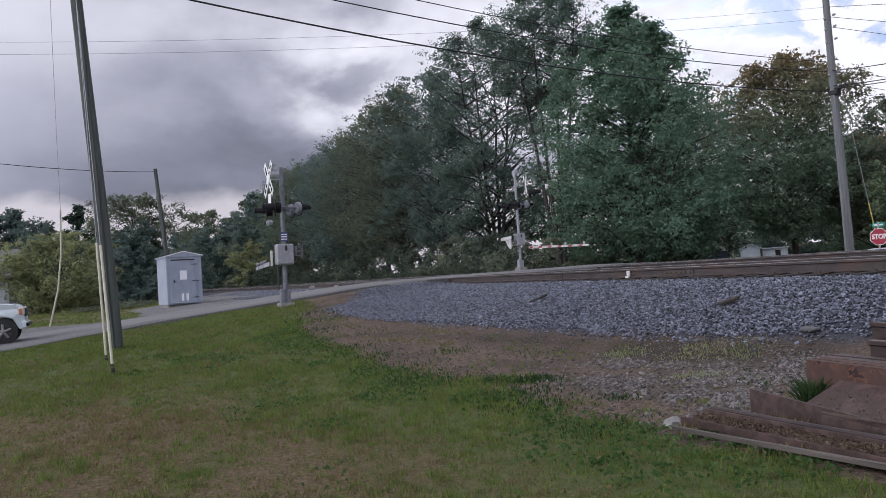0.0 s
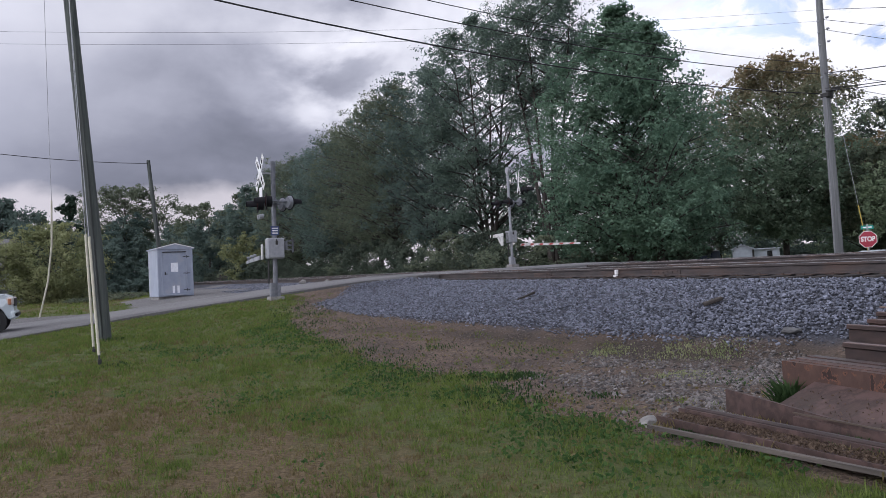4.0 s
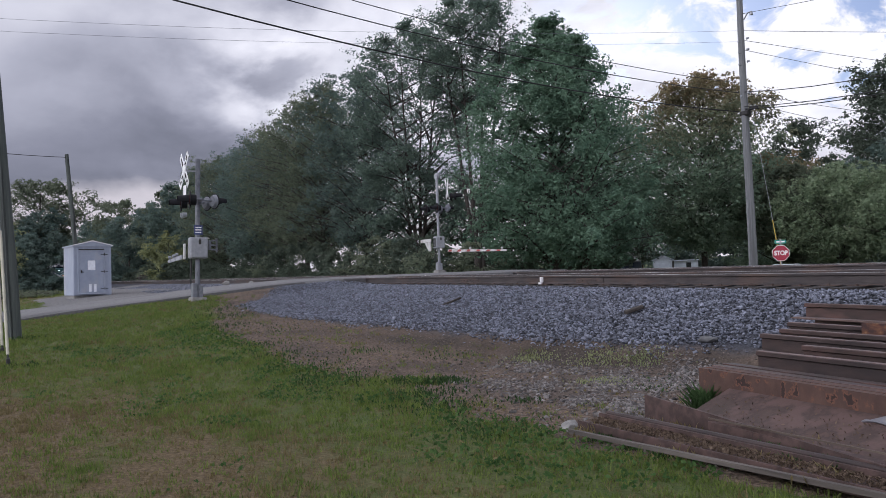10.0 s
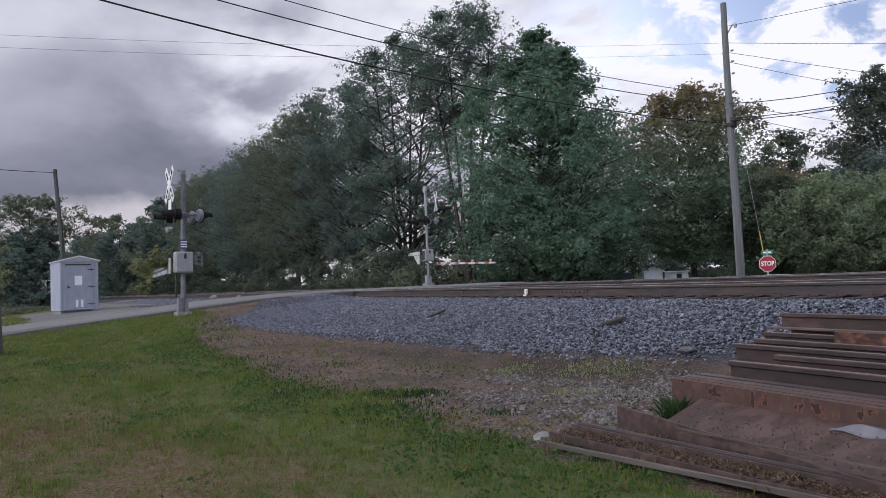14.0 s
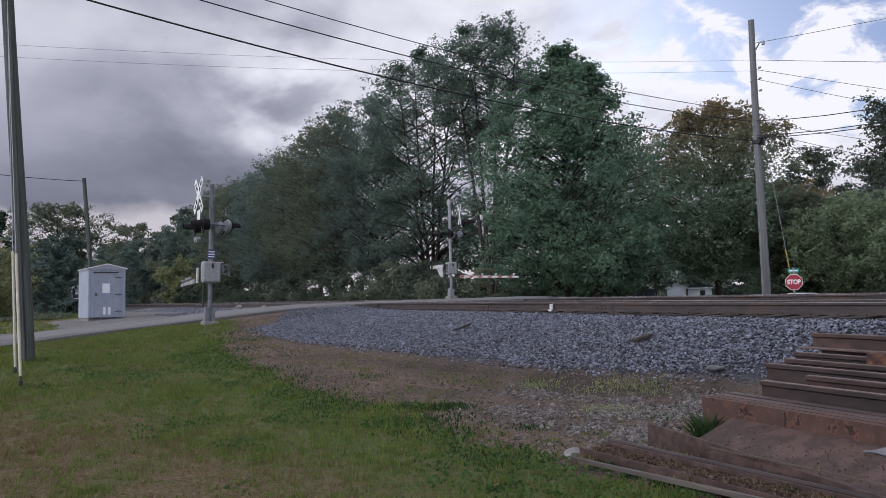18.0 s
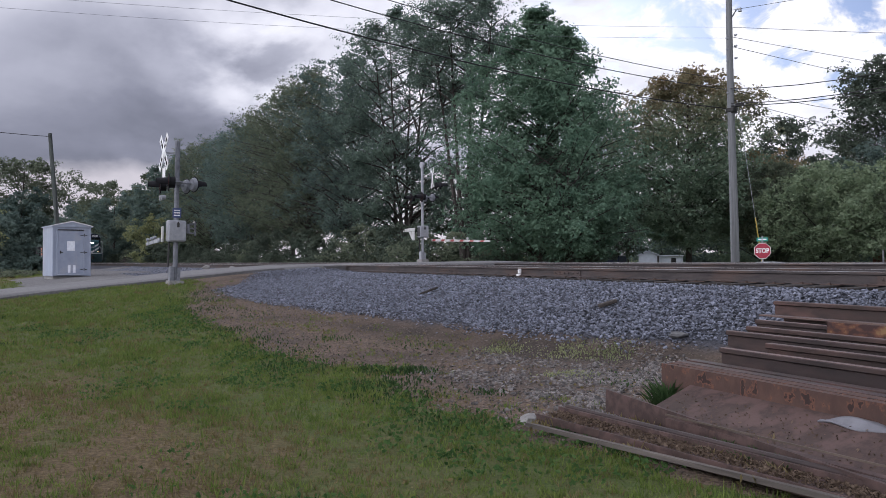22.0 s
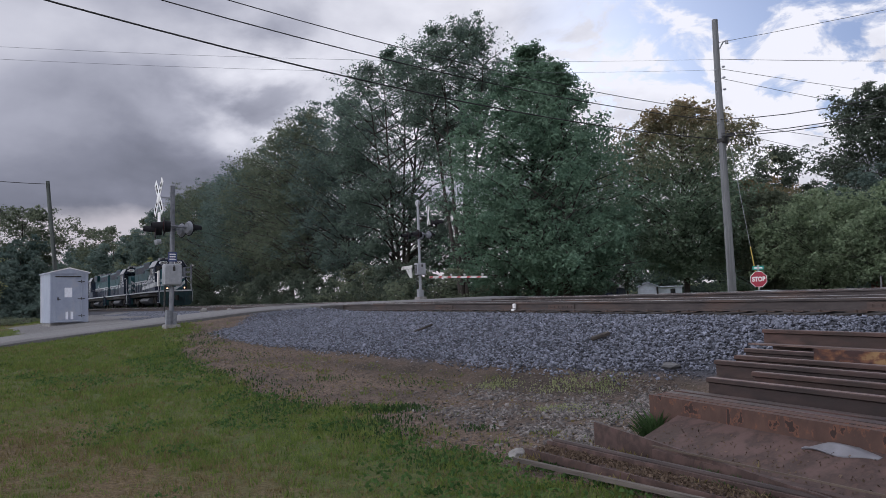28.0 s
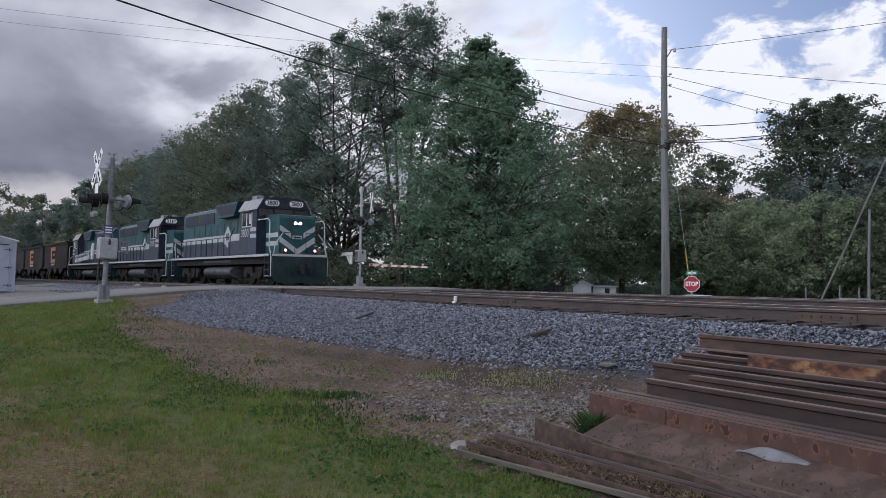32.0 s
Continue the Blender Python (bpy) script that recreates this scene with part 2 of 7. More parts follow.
M = {
    "asphalt": material("asphalt", (0.110, 0.110, 0.115), (0.175, 0.170, 0.170), 14, 0.85, bump=0.4, bump_scale=70, spots=(0.10, 0.098, 0.10), spot_scale=0.35, local=False),
    "crossing": material("crossing_rubber", (0.05, 0.05, 0.052), (0.10, 0.095, 0.095), 12, 0.8, bump=0.3, local=False),
    "stone": material("ballast_stone", (0.070, 0.077, 0.101), (0.180, 0.192, 0.241), 9, 0.8, bump=0.3, bump_scale=30, island=0.68, local=False),
    "strewn": material("dusty_grey_stone", (0.067, 0.061, 0.061), (0.184, 0.168, 0.162), 9, 0.85, bump=0.3, bump_scale=30, island=0.65, local=False),
    "pebble": material("brown_pebble", (0.069, 0.055, 0.048), (0.151, 0.124, 0.106), 9, 0.85, bump=0.3, island=0.4, local=False),
    "rail": material("rusty_rail_steel", (0.033, 0.028, 0.029), (0.068, 0.055, 0.053), 8, 0.75, 0.15, 0.25, spots=(0.075, 0.05, 0.042), spot_scale=2.2, stretch=(0.25, 1, 1)),
    "rail_head": material("worn_rail_head", (0.30, 0.30, 0.31), (0.46, 0.45, 0.45), 5, 0.3, 0.9, 0.03, stretch=(0.1, 1, 1)),
    "tie": material("creosoted_tie", (0.018, 0.016, 0.015), (0.045, 0.038, 0.035), 5, 0.9, bump=0.5, stretch=(3, 0.4, 3), vary=0.25),
    "pile_head": material("worn_pale_rail_head", (0.082, 0.054, 0.048), (0.143, 0.096, 0.084), 7, 0.55, 0.2, 0.15, stretch=(0.3, 1, 1), vary=0.2),
    # darker copy of the stacked steel: occlusion on the webs put into the colour
    "pile_shaded": material("shaded_stacked_rail_steel", (0.015, 0.010, 0.010), (0.042, 0.025, 0.023), 7, 0.65, 0.15, 0.25, spots=(0.052, 0.030, 0.025), spot_scale=1.5, stretch=(0.3, 1, 1), vary=0.15),
    "pile_rail": material("stacked_rail_steel", (0.022, 0.015, 0.013), (0.057, 0.031, 0.026), 7, 0.6, 0.2, 0.25, spots=(0.098, 0.051, 0.043), spot_scale=1.5, stretch=(0.3, 1, 1), vary=0.18),
    "rust": material("bright_rust_plate", (0.046, 0.024, 0.019), (0.085, 0.045, 0.034), 5, 0.8, 0.1, 0.35, spots=(0.025, 0.012, 0.010), spot_scale=12.0, spot_cut=(0.60, 0.62), rim=(0.140, 0.059, 0.035), stretch=(0.8, 1, 0.6)),
    "rust_yellow": material("flaking_yellow_rust", (0.108, 0.048, 0.026), (0.316, 0.202, 0.093), 3, 0.85, 0.1, 0.3, spots=(0.043, 0.020, 0.018), spot_scale=5.5, spot_cut=(0.48, 0.56), rim=(0.127, 0.054, 0.030), stretch=(0.6, 1, 1)),
    "rust_flat": material("dull_rust_plate", (0.032, 0.019, 0.015), (0.072, 0.041, 0.034), 3, 0.75, 0.1, 0.3, spots=(0.084, 0.050, 0.044), spot_scale=4.5, spot_cut=(0.46, 0.60), rim=(0.040, 0.023, 0.020)),
    "fence_wood": material("weathered_tan_boards", (0.14, 0.115, 0.095), (0.24, 0.20, 0.165), 6, 0.9, bump=0.3, stretch=(3, 3, 0.3), vary=0.2),
    "plank": material("grey_weathered_plank", (0.060, 0.051, 0.045), (0.115, 0.098, 0.086), 5, 0.9, bump=0.4, stretch=(0.2, 3, 3), spots=(0.045, 0.038, 0.034), spot_scale=2.0),
    "old_wood": material("weathered_timber", (0.056, 0.042, 0.032), (0.100, 0.076, 0.059), 5, 0.9, bump=0.4, stretch=(0.2, 3, 3)),
    "pole_green": material("treated_green_pole", (0.060, 0.072, 0.070), (0.105, 0.118, 0.110), 5, 0.85, bump=0.4, stretch=(6, 6, 0.25), spots=(0.045, 0.05, 0.05), spot_scale=0.8),
    "pole_grey": material("weathered_grey_pole", (0.116, 0.121, 0.130), (0.194, 0.200, 0.210), 5, 0.9, bump=0.4, stretch=(6, 6, 0.2), spots=(0.095, 0.098, 0.105), spot_scale=0.7),
    "galv": material("galvanised_steel", (0.246, 0.258, 0.283), (0.328, 0.340, 0.365), 9, 0.45, 0.25, 0.05, spots=(0.27, 0.28, 0.31), spot_scale=3.0),
    "mast": material("dull_weathered_steel", (0.13, 0.14, 0.165), (0.20, 0.21, 0.235), 9, 0.5, 0.25, 0.06, spots=(0.11, 0.115, 0.135), spot_scale=3.0),
    "worn_white": material("weathered_white_paint", (0.42, 0.42, 0.42), (0.54, 0.54, 0.53), 6, 0.55, bump=0.08, spots=(0.33, 0.32, 0.31), spot_scale=4.0),
    "shed": material("pale_grey_painted_metal", (0.26, 0.295, 0.375), (0.33, 0.365, 0.445), 4, 0.55, 0.05, 0.05, spots=(0.34, 0.36, 0.42), spot_scale=1.6, stretch=(1, 1, 0.4)),
    "shed_door": material("grey_painted_door", (0.235, 0.27, 0.35), (0.29, 0.325, 0.405), 4, 0.55, 0.05, 0.05, spots=(0.30, 0.32, 0.38), spot_scale=1.8),
    "paper": plain("white_paper", (0.72, 0.74, 0.80), 0.8),
    "white": material("white_paint", (0.66, 0.66, 0.68), (0.78, 0.78, 0.79), 6, 0.5, bump=0.05, spots=(0.55, 0.54, 0.53), spot_scale=3.0),
    "red": plain("red_reflective", (0.30, 0.045, 0.040), 0.45),
    "stop_red": plain("stop_sign_red", (0.30, 0.014, 0.038), 0.4),
    "sign_green": plain("street_sign_green", (0.02, 0.26, 0.21), 0.4),
    "sign_blue": plain("blue_notice", (0.05, 0.07, 0.17), 0.5),
    "black": plain("black_paint", (0.012, 0.012, 0.015), 0.75, spec=0.2),
    "dark_metal": material("dark_metal", (0.020, 0.020, 0.022), (0.045, 0.043, 0.042), 7, 0.7, 0.2, 0.15),
    "concrete": material("old_concrete", (0.17, 0.168, 0.165), (0.28, 0.275, 0.268), 7, 0.9, bump=0.4, spots=(0.20, 0.19, 0.18), spot_scale=2.0),
    "lens": plain("dark_red_lens", (0.035, 0.008, 0.008), 0.15),
    "wire": plain("wire_insulation", (0.02, 0.02, 0.022), 0.6),
    "guard": material("yellowed_guy_guard", (0.36, 0.34, 0.27), (0.50, 0.48, 0.38), 6, 0.6, bump=0.1),
    "guard_yellow": plain("yellow_guy_guard", (0.42, 0.31, 0.06), 0.5),
    "rock_white": material("pale_limestone", (0.133, 0.129, 0.125), (0.281, 0.273, 0.261), 6, 0.85, bump=0.5),
    "tarp": material("grey_plastic_sheet", (0.100, 0.100, 0.115), (0.152, 0.152, 0.172), 5, 0.5, bump=0.2),
    "bark": material("bark", (0.026, 0.022, 0.020), (0.064, 0.054, 0.048), 6, 0.95, bump=0.6, stretch=(2, 2, 0.5), local=False),
    # tree leaf colours are raised and blued to carry the haze over them
    "leaf_deep": leaf_material("deep_green_leaves", (0.087, 0.130, 0.121), (0.176, 0.227, 0.196), 0.5),
    "leaf_maple": leaf_material("blue_green_leaves", (0.093, 0.160, 0.117), (0.194, 0.289, 0.204), 0.5),
    "leaf_olive": leaf_material("olive_leaves", (0.095, 0.124, 0.091), (0.195, 0.217, 0.152), 0.5),
    "leaf_autumn": leaf_material("turning_leaves", (0.120, 0.182, 0.129), (0.245, 0.318, 0.225), 0.5, turned=((0.247, 0.171, 0.094), 0.58, 1.04)),
    "leaf_dark": leaf_material("dark_dull_leaves", (0.096, 0.139, 0.123), (0.187, 0.248, 0.196), 0.45),
    "rock_grey": material("grey_rock", (0.070, 0.070, 0.073), (0.133, 0.133, 0.136), 6, 0.9, bump=0.5),
    "leaf_light": leaf_material("light_green_leaves", (0.157, 0.215, 0.137), (0.284, 0.347, 0.223), 0.5),
    "leaf_yellow": leaf_material("yellow_green_leaves", (0.185, 0.216, 0.112), (0.328, 0.344, 0.186), 0.5),
    "needle": leaf_material("dark_needles", (0.022, 0.040, 0.030), (0.054, 0.081, 0.060), 0.1),
    "grass": leaf_material("grass_blades", (0.068, 0.115, 0.026), (0.187, 0.228, 0.068), 0.4, 5.0, 0.5),
    "grass_dry": leaf_material("dry_grass_blades", (0.117, 0.099, 0.043), (0.225, 0.184, 0.104), 0.35, 6.0, 0.5),
    "dead_leaf": leaf_material("dead_leaf_litter", (0.060, 0.043, 0.032), (0.165, 0.125, 0.095), 0.2, 6.0, 0.6),
    "clover": leaf_material("clover_leaves", (0.039, 0.085, 0.029), (0.103, 0.166, 0.057), 0.4, 3.0),
    # shade in the undergrowth and backlit crowns put into a darker leaf colour
    "leaf_under": leaf_material("shade_darkened_leaves", (0.065, 0.086, 0.067), (0.131, 0.158, 0.121), 0.45),
    "weed": leaf_material("weed_leaves", (0.025, 0.054, 0.022), (0.068, 0.109, 0.044), 0.4),
    "teal": material("dark_teal_paint", (0.013, 0.053, 0.064), (0.023, 0.078, 0.092), 3, 0.5, bump=0.03, spots=(0.016, 0.049, 0.051), spot_scale=1.0, spec=0.25),
    "loco_dark": material("sooty_dark_paint", (0.008, 0.013, 0.027), (0.017, 0.026, 0.051), 3, 0.55, bump=0.06, spots=(0.031, 0.032, 0.039), spot_scale=0.9, spec=0.25),
    "loco_roof": material("pale_dusty_roof_paint", (0.17, 0.18, 0.20), (0.25, 0.26, 0.28), 3, 0.55, bump=0.05, spots=(0.12, 0.12, 0.125), spot_scale=1.2),
    "pilot": material("sooty_teal_pilot", (0.006, 0.018, 0.021), (0.013, 0.034, 0.038), 3, 0.55, bump=0.05, spots=(0.024, 0.032, 0.030), spot_scale=1.2, spec=0.25),
    "loco_grey": material("dusty_grey_paint", (0.029, 0.040, 0.061), (0.046, 0.060, 0.087), 3, 0.55, bump=0.05, spots=(0.036, 0.038, 0.043), spot_scale=0.9, spec=0.25),
    "loco_white": material("grubby_white_stripe", (0.292, 0.313, 0.334), (0.396, 0.418, 0.440), 4, 0.5, bump=0.03, spots=(0.327, 0.331, 0.334), spot_scale=1.3),
    "tank": material("sooty_tank_paint", (0.045, 0.050, 0.060), (0.078, 0.085, 0.098), 3, 0.6, bump=0.05, spots=(0.035, 0.036, 0.038), spot_scale=0.9, spec=0.25),
    "truck": material("oily_running_gear", (0.007, 0.007, 0.007), (0.026, 0.022, 0.020), 5, 0.75, 0.2, 0.25, spec=0.25),
    "glass": plain("dark_cab_glass", (0.012, 0.014, 0.016), 0.08),
    "hopper": material("soot_dark_hopper_steel", (0.006, 0.006, 0.008), (0.014, 0.013, 0.016), 3, 0.75, bump=0.1, spots=(0.018, 0.014, 0.014), spot_scale=0.8, spec=0.25),
    "orange": material("faded_orange_paint", (0.272, 0.072, 0.027), (0.365, 0.111, 0.043), 5, 0.6, bump=0.05),
    "amber": glow_material("warm_ditch_lamp", (1.0, 0.46, 0.16), 3.2),
    "headlamp": glow_material("white_headlamp", (1.0, 0.97, 0.94), 14.0),
    "car": material("pale_blue_white_car_paint", (0.50, 0.56, 0.60), (0.58, 0.64, 0.68), 3, 0.22, bump=0.01),
    "pale_green": material("pale_grey_green_car_paint", (0.16, 0.20, 0.20), (0.20, 0.24, 0.235), 3, 0.25, bump=0.01),
    "tyre": plain("tyre_rubber", (0.02, 0.02, 0.021), 0.85),
    "alloy": plain("alloy_rim", (0.24, 0.24, 0.25), 0.4, 0.6),
    "lamp_glass": plain("car_lamp_lens", (0.55, 0.50, 0.47), 0.12),
    "indicator": plain("amber_lens", (0.40, 0.17, 0.09), 0.2),
    "house": material("pale_siding", (0.360, 0.395, 0.459), (0.432, 0.471, 0.541), 3, 0.7, bump=0.05),
    "shingle": material("grey_shingles", (0.10, 0.10, 0.105), (0.17, 0.165, 0.165), 9, 0.9, bump=0.3),
    "brick": material("dull_brick", (0.13, 0.06, 0.045), (0.20, 0.09, 0.065), 8, 0.9, bump=0.2),
}

# the ground: grass, dry patches, bare dirt, gravel
g = bpy.data.materials.new("ground_soil_and_turf")
g.use_nodes = True
gt = g.node_tree
gb = gt.nodes["Principled BSDF"]
gb.inputs["Roughness"].default_value = 0.95
gb.inputs["Specular IOR Level"].default_value = 0.15
gpos = gt.nodes.new("ShaderNodeNewGeometry").outputs["Position"]


def gnoise(s, detail=6.0):
    n = gt.nodes.new("ShaderNodeTexNoise")
    n.inputs["Scale"].default_value, n.inputs["Detail"].default_value, n.inputs["Roughness"].default_value = s, detail, 0.62
    gt.links.new(gpos, n.inputs["Vector"])
    return n.outputs[0]


def gramp(fac, *stops):
    r = gt.nodes.new("ShaderNodeValToRGB")
    e = r.color_ramp.elements
    while len(e) < len(stops):
        e.new(0.5)
    for k, (p, c) in zip(e, stops):
        k.position, k.color = p, (*c, 1)
    gt.links.new(fac, r.inputs[0])
    return r.outputs[0]


def gmix(fac, a, b):
    x = gt.nodes.new("ShaderNodeMix")
    x.data_type = "RGBA"
    for i, v in ((0, fac), (6, a), (7, b)):
        gt.links.new(v, x.inputs[i])
    return x.outputs[2]


def gattr(name):
    a = gt.nodes.new("ShaderNodeAttribute")
    a.attribute_name = name
    return a.outputs["Fac"]


def frayed(name, s, k, wide=0.14):
    """One of the ground's covers, its edge broken up by noise."""
    a = gt.nodes.new("ShaderNodeMath")
    a.operation = "MULTIPLY_ADD"
    gt.links.new(gnoise(s, 7.0), a.inputs[0])
    a.inputs[1].default_value = k
    gt.links.new(gattr(name), a.inputs[2])
    return gramp(a.outputs[0], (max(0.0, 0.5 * k + 0.5 - wide), (0, 0, 0)), (0.5 * k + 0.5 + wide, (1, 1, 1)))


turf = gmix(gramp(gnoise(2.2, 8.0), (0.42, (0, 0, 0)), (0.58, (1, 1, 1))), gramp(gnoise(26), (0.3, (0.048, 0.072, 0.022)), (0.7, (0.101, 0.131, 0.042))), gramp(gnoise(19), (0.3, (0.064, 0.077, 0.026)), (0.7, (0.120, 0.129, 0.052))))
dry = gramp(gnoise(22), (0.36, (0.077, 0.057, 0.033)), (0.64, (0.170, 0.127, 0.074)))
dirt = gmix(gramp(gnoise(0.8), (0.50, (0, 0, 0)), (0.66, (1, 1, 1))), gramp(gnoise(30, 9.0), (0.36, (0.072, 0.051, 0.040)), (0.64, (0.208, 0.155, 0.120))), gramp(gnoise(26, 9.0), (0.36, (0.045, 0.035, 0.031)), (0.64, (0.135, 0.106, 0.090))))
dirt = gmix(gramp(gnoise(4.5, 7.0), (0.50, (0, 0, 0)), (0.64, (0.8, 0.8, 0.8))), dirt, gramp(gnoise(33, 8.0), (0.36, (0.050, 0.040, 0.030)), (0.64, (0.135, 0.110, 0.080))))
# the soil gets darker in a band along the foot of the ballast
dirt = gmix(gattr("darker"), dirt, gramp(gnoise(24, 9.0), (0.34, (0.030, 0.024, 0.021)), (0.66, (0.082, 0.066, 0.055))))
# gravel is kept dark: shade in the gaps between ballast stones, as colour
gravel = gramp(gnoise(30), (0.3, (0.030, 0.031, 0.038)), (0.7, (0.090, 0.094, 0.112)))
gcol = gmix(frayed("dry", 5.0, 0.9, 0.5), turf, dry)
gcol = gmix(frayed("dirt", 7.0, 1.1), gcol, dirt)
gcol = gmix(gattr("gravel"), gcol, gravel)
gcol = gmix(frayed("chips", 5.0, 0.8), gcol, gramp(gnoise(34, 8.0), (0.34, (0.089, 0.087, 0.089)), (0.66, (0.234, 0.228, 0.228))))
gt.links.new(gcol, gb.inputs["Base Color"])
gbump = gt.nodes.new("ShaderNodeBump")
gbump.inputs["Strength"].default_value, gbump.inputs["Distance"].default_value = 0.9, 0.05
gt.links.new(gnoise(24), gbump.inputs["Height"])
gt.links.new(gbump.outputs[0], gb.inputs["Normal"])
M["ground"] = g


# ---- building helpers ----
class Shape:
    """Collects corners and faces of one mesh."""

    def __init__(self):
        self.v, self.f, self.smooth = [], [], []

    def add(self, verts, faces, smooth=False):
        n = len(self.v)
        self.v += [tuple(p) for p in verts]
        self.f += [tuple(i + n for i in q) for q in faces]
        self.smooth += [smooth] * len(faces)
        return self

    def box(self, x0, x1, y0, y1, z0, z1, m=None, bevel=0.0):
        if bevel:
            b = bevel
            pts, k = [], {}
            lim = ((x0, x1), (y0, y1), (z0, z1))
            for sx in (0, 1):
                for sy in (0, 1):
                    for sz in (0, 1):
                        for ax in range(3):
                            p = [lim[0][sx], lim[1][sy], lim[2][sz]]
                            for a2, s in ((0, sx), (1, sy), (2, sz)):
                                if a2 != ax:
                                    p[a2] += b if s == 0 else -b
                            k[sx, sy, sz, ax] = len(pts)
                            pts.append(p)
            faces = []
            for ax in range(3):
                o = [a for a in range(3) if a != ax]
                for s in (0, 1):
                    q = []
                    for c in ((0, 0), (1, 0), (1, 1), (0, 1)):
                        key = [0, 0, 0]
                        key[ax], key[o[0]], key[o[1]] = s, c[0], c[1]
                        q.append(k[(*key, ax)])
                    faces.append(q if (s == 1) == (ax != 1) else q[::-1])
                for c in ((0, 0), (1, 0), (1, 1), (0, 1)):
                    key0 = [0, 0, 0]
                    key0[o[0]], key0[o[1]] = c
                    key1 = list(key0)
                    key1[ax] = 1
                    faces.append([k[(*key0, o[0])], k[(*key0, o[1])], k[(*key1, o[1])], k[(*key1, o[0])]])
            for sx in (0, 1):
                for sy in (0, 1):
                    for sz in (0, 1):
                        faces.append([k[sx, sy, sz, a] for a in range(3)])
            verts = pts
        else:
            verts = [(x, y, z) for z in (z0, z1) for y in (y0, y1) for x in (x0, x1)]
            faces = [(0, 2, 3, 1), (4, 5, 7, 6), (0, 1, 5, 4), (2, 6, 7, 3), (0, 4, 6, 2), (1, 3, 7, 5)]
        if m is not None:
            verts = [m @ Vector(p) for p in verts]
        return self.add(verts, faces)

    def tube(self, a, b, ra, rb=None, seg=10, caps=True):
        rb = ra if rb is None else rb
        a, b = Vector(a), Vector(b)
        d = (b - a).normalized()
        u = d.orthogonal().normalized()
        w = d.cross(u)
        ring = [(math.cos(2 * math.pi * i / seg), math.sin(2 * math.pi * i / seg)) for i in range(seg)]
        verts = [a + (u * c + w * s) * ra for c, s in ring] + [b + (u * c + w * s) * rb for c, s in ring]
        self.add(verts, [(i, (i + 1) % seg, seg + (i + 1) % seg, seg + i) for i in range(seg)], True)
        if caps:
            self.add(verts, [tuple(range(seg - 1, -1, -1)), tuple(range(seg, 2 * seg))])
        return self

    def line(self, pts, r, seg=6):
        return self.pipe(pts, [r] * len(pts), seg)

    def pipe(self, pts, radii, seg=8):
        """One unbroken tube through all the points."""
        pts = [Vector(p) for p in pts]
        n, verts = len(pts), []
        u = (pts[1] - pts[0]).normalized().orthogonal().normalized()
        for i, p in enumerate(pts):
            d = (pts[min(i + 1, n - 1)] - pts[max(i - 1, 0)]).normalized()
            u = (u - d * u.dot(d)).normalized()
            w = d.cross(u)
            verts += [p + (u * math.cos(2 * math.pi * k / seg) + w * math.sin(2 * math.pi * k / seg)) * radii[i] for k in range(seg)]
        self.add(verts, [(i * seg + k, i * seg + (k + 1) % seg, (i + 1) * seg + (k + 1) % seg, (i + 1) * seg + k) for i in range(n - 1) for k in range(seg)], True)
        return self.add([verts[k] for k in range(seg)] + verts[-seg:], [tuple(range(seg - 1, -1, -1)), tuple(range(seg, 2 * seg))])

    def prism(self, profile, axis, a, b):
        """A flat outline drawn out along an axis. The outline's pairs are the other two axes in order."""
        o = [i for i in range(3) if i != axis]
        n = len(profile)
        verts = []
        for t in (a, b):
            for p in profile:
                c = [0, 0, 0]
                c[axis], c[o[0]], c[o[1]] = t, p[0], p[1]
                verts.append(c)
        return self.add(verts, [(i, (i + 1) % n, n + (i + 1) % n, n + i) for i in range(n)] + [tuple(range(n - 1, -1, -1)), tuple(range(n, 2 * n))])

    def mesh(self, name, mat):
        me = bpy.data.meshes.new(name)
        me.from_pydata(self.v, [], self.f)
        if any(self.smooth):
            me.polygons.foreach_set("use_smooth", self.smooth)
        bm = bmesh.new()
        bm.from_mesh(me)
        bmesh.ops.recalc_face_normals(bm, faces=bm.faces)
        bm.to_mesh(me)
        bm.free()
        me.materials.append(mat)
        return me


def thing(name, at, label, category, group="", kind="", turn=(0, 0, 0)):
    ob = new(name)
    ob.empty_display_size = 0.3
    ob.matrix_basis = pose(*at, *turn)
    return tagged(ob, label, category, group, kind)


def part(name, shape, mat, parent, label="", kind=""):
    ob = new(name, shape if isinstance(shape, bpy.types.Mesh) else shape.mesh(name, mat))
    ob.parent = parent
    return tagged(ob, label, kind=kind)


def solo(name, shape, mat, label, category, group="", kind="", at=(0, 0, 0), turn=(0, 0, 0)):
    ob = new(name, shape if isinstance(shape, bpy.types.Mesh) else shape.mesh(name, mat))
    ob.matrix_basis = pose(*at, *turn)
    return tagged(ob, label, category, group, kind)


def lettering(name, text, size, mat, parent, m, label="", bold=0.0):
    cu = bpy.data.curves.new(name, "FONT")
    cu.body, cu.size, cu.align_x, cu.align_y, cu.extrude = text, size, "CENTER", "CENTER", 0.003
    cu.offset = bold
    cu.materials.append(mat)
    ob = new(name, cu)
    ob.parent = parent
    ob.matrix_basis = m
    return tagged(ob, label)


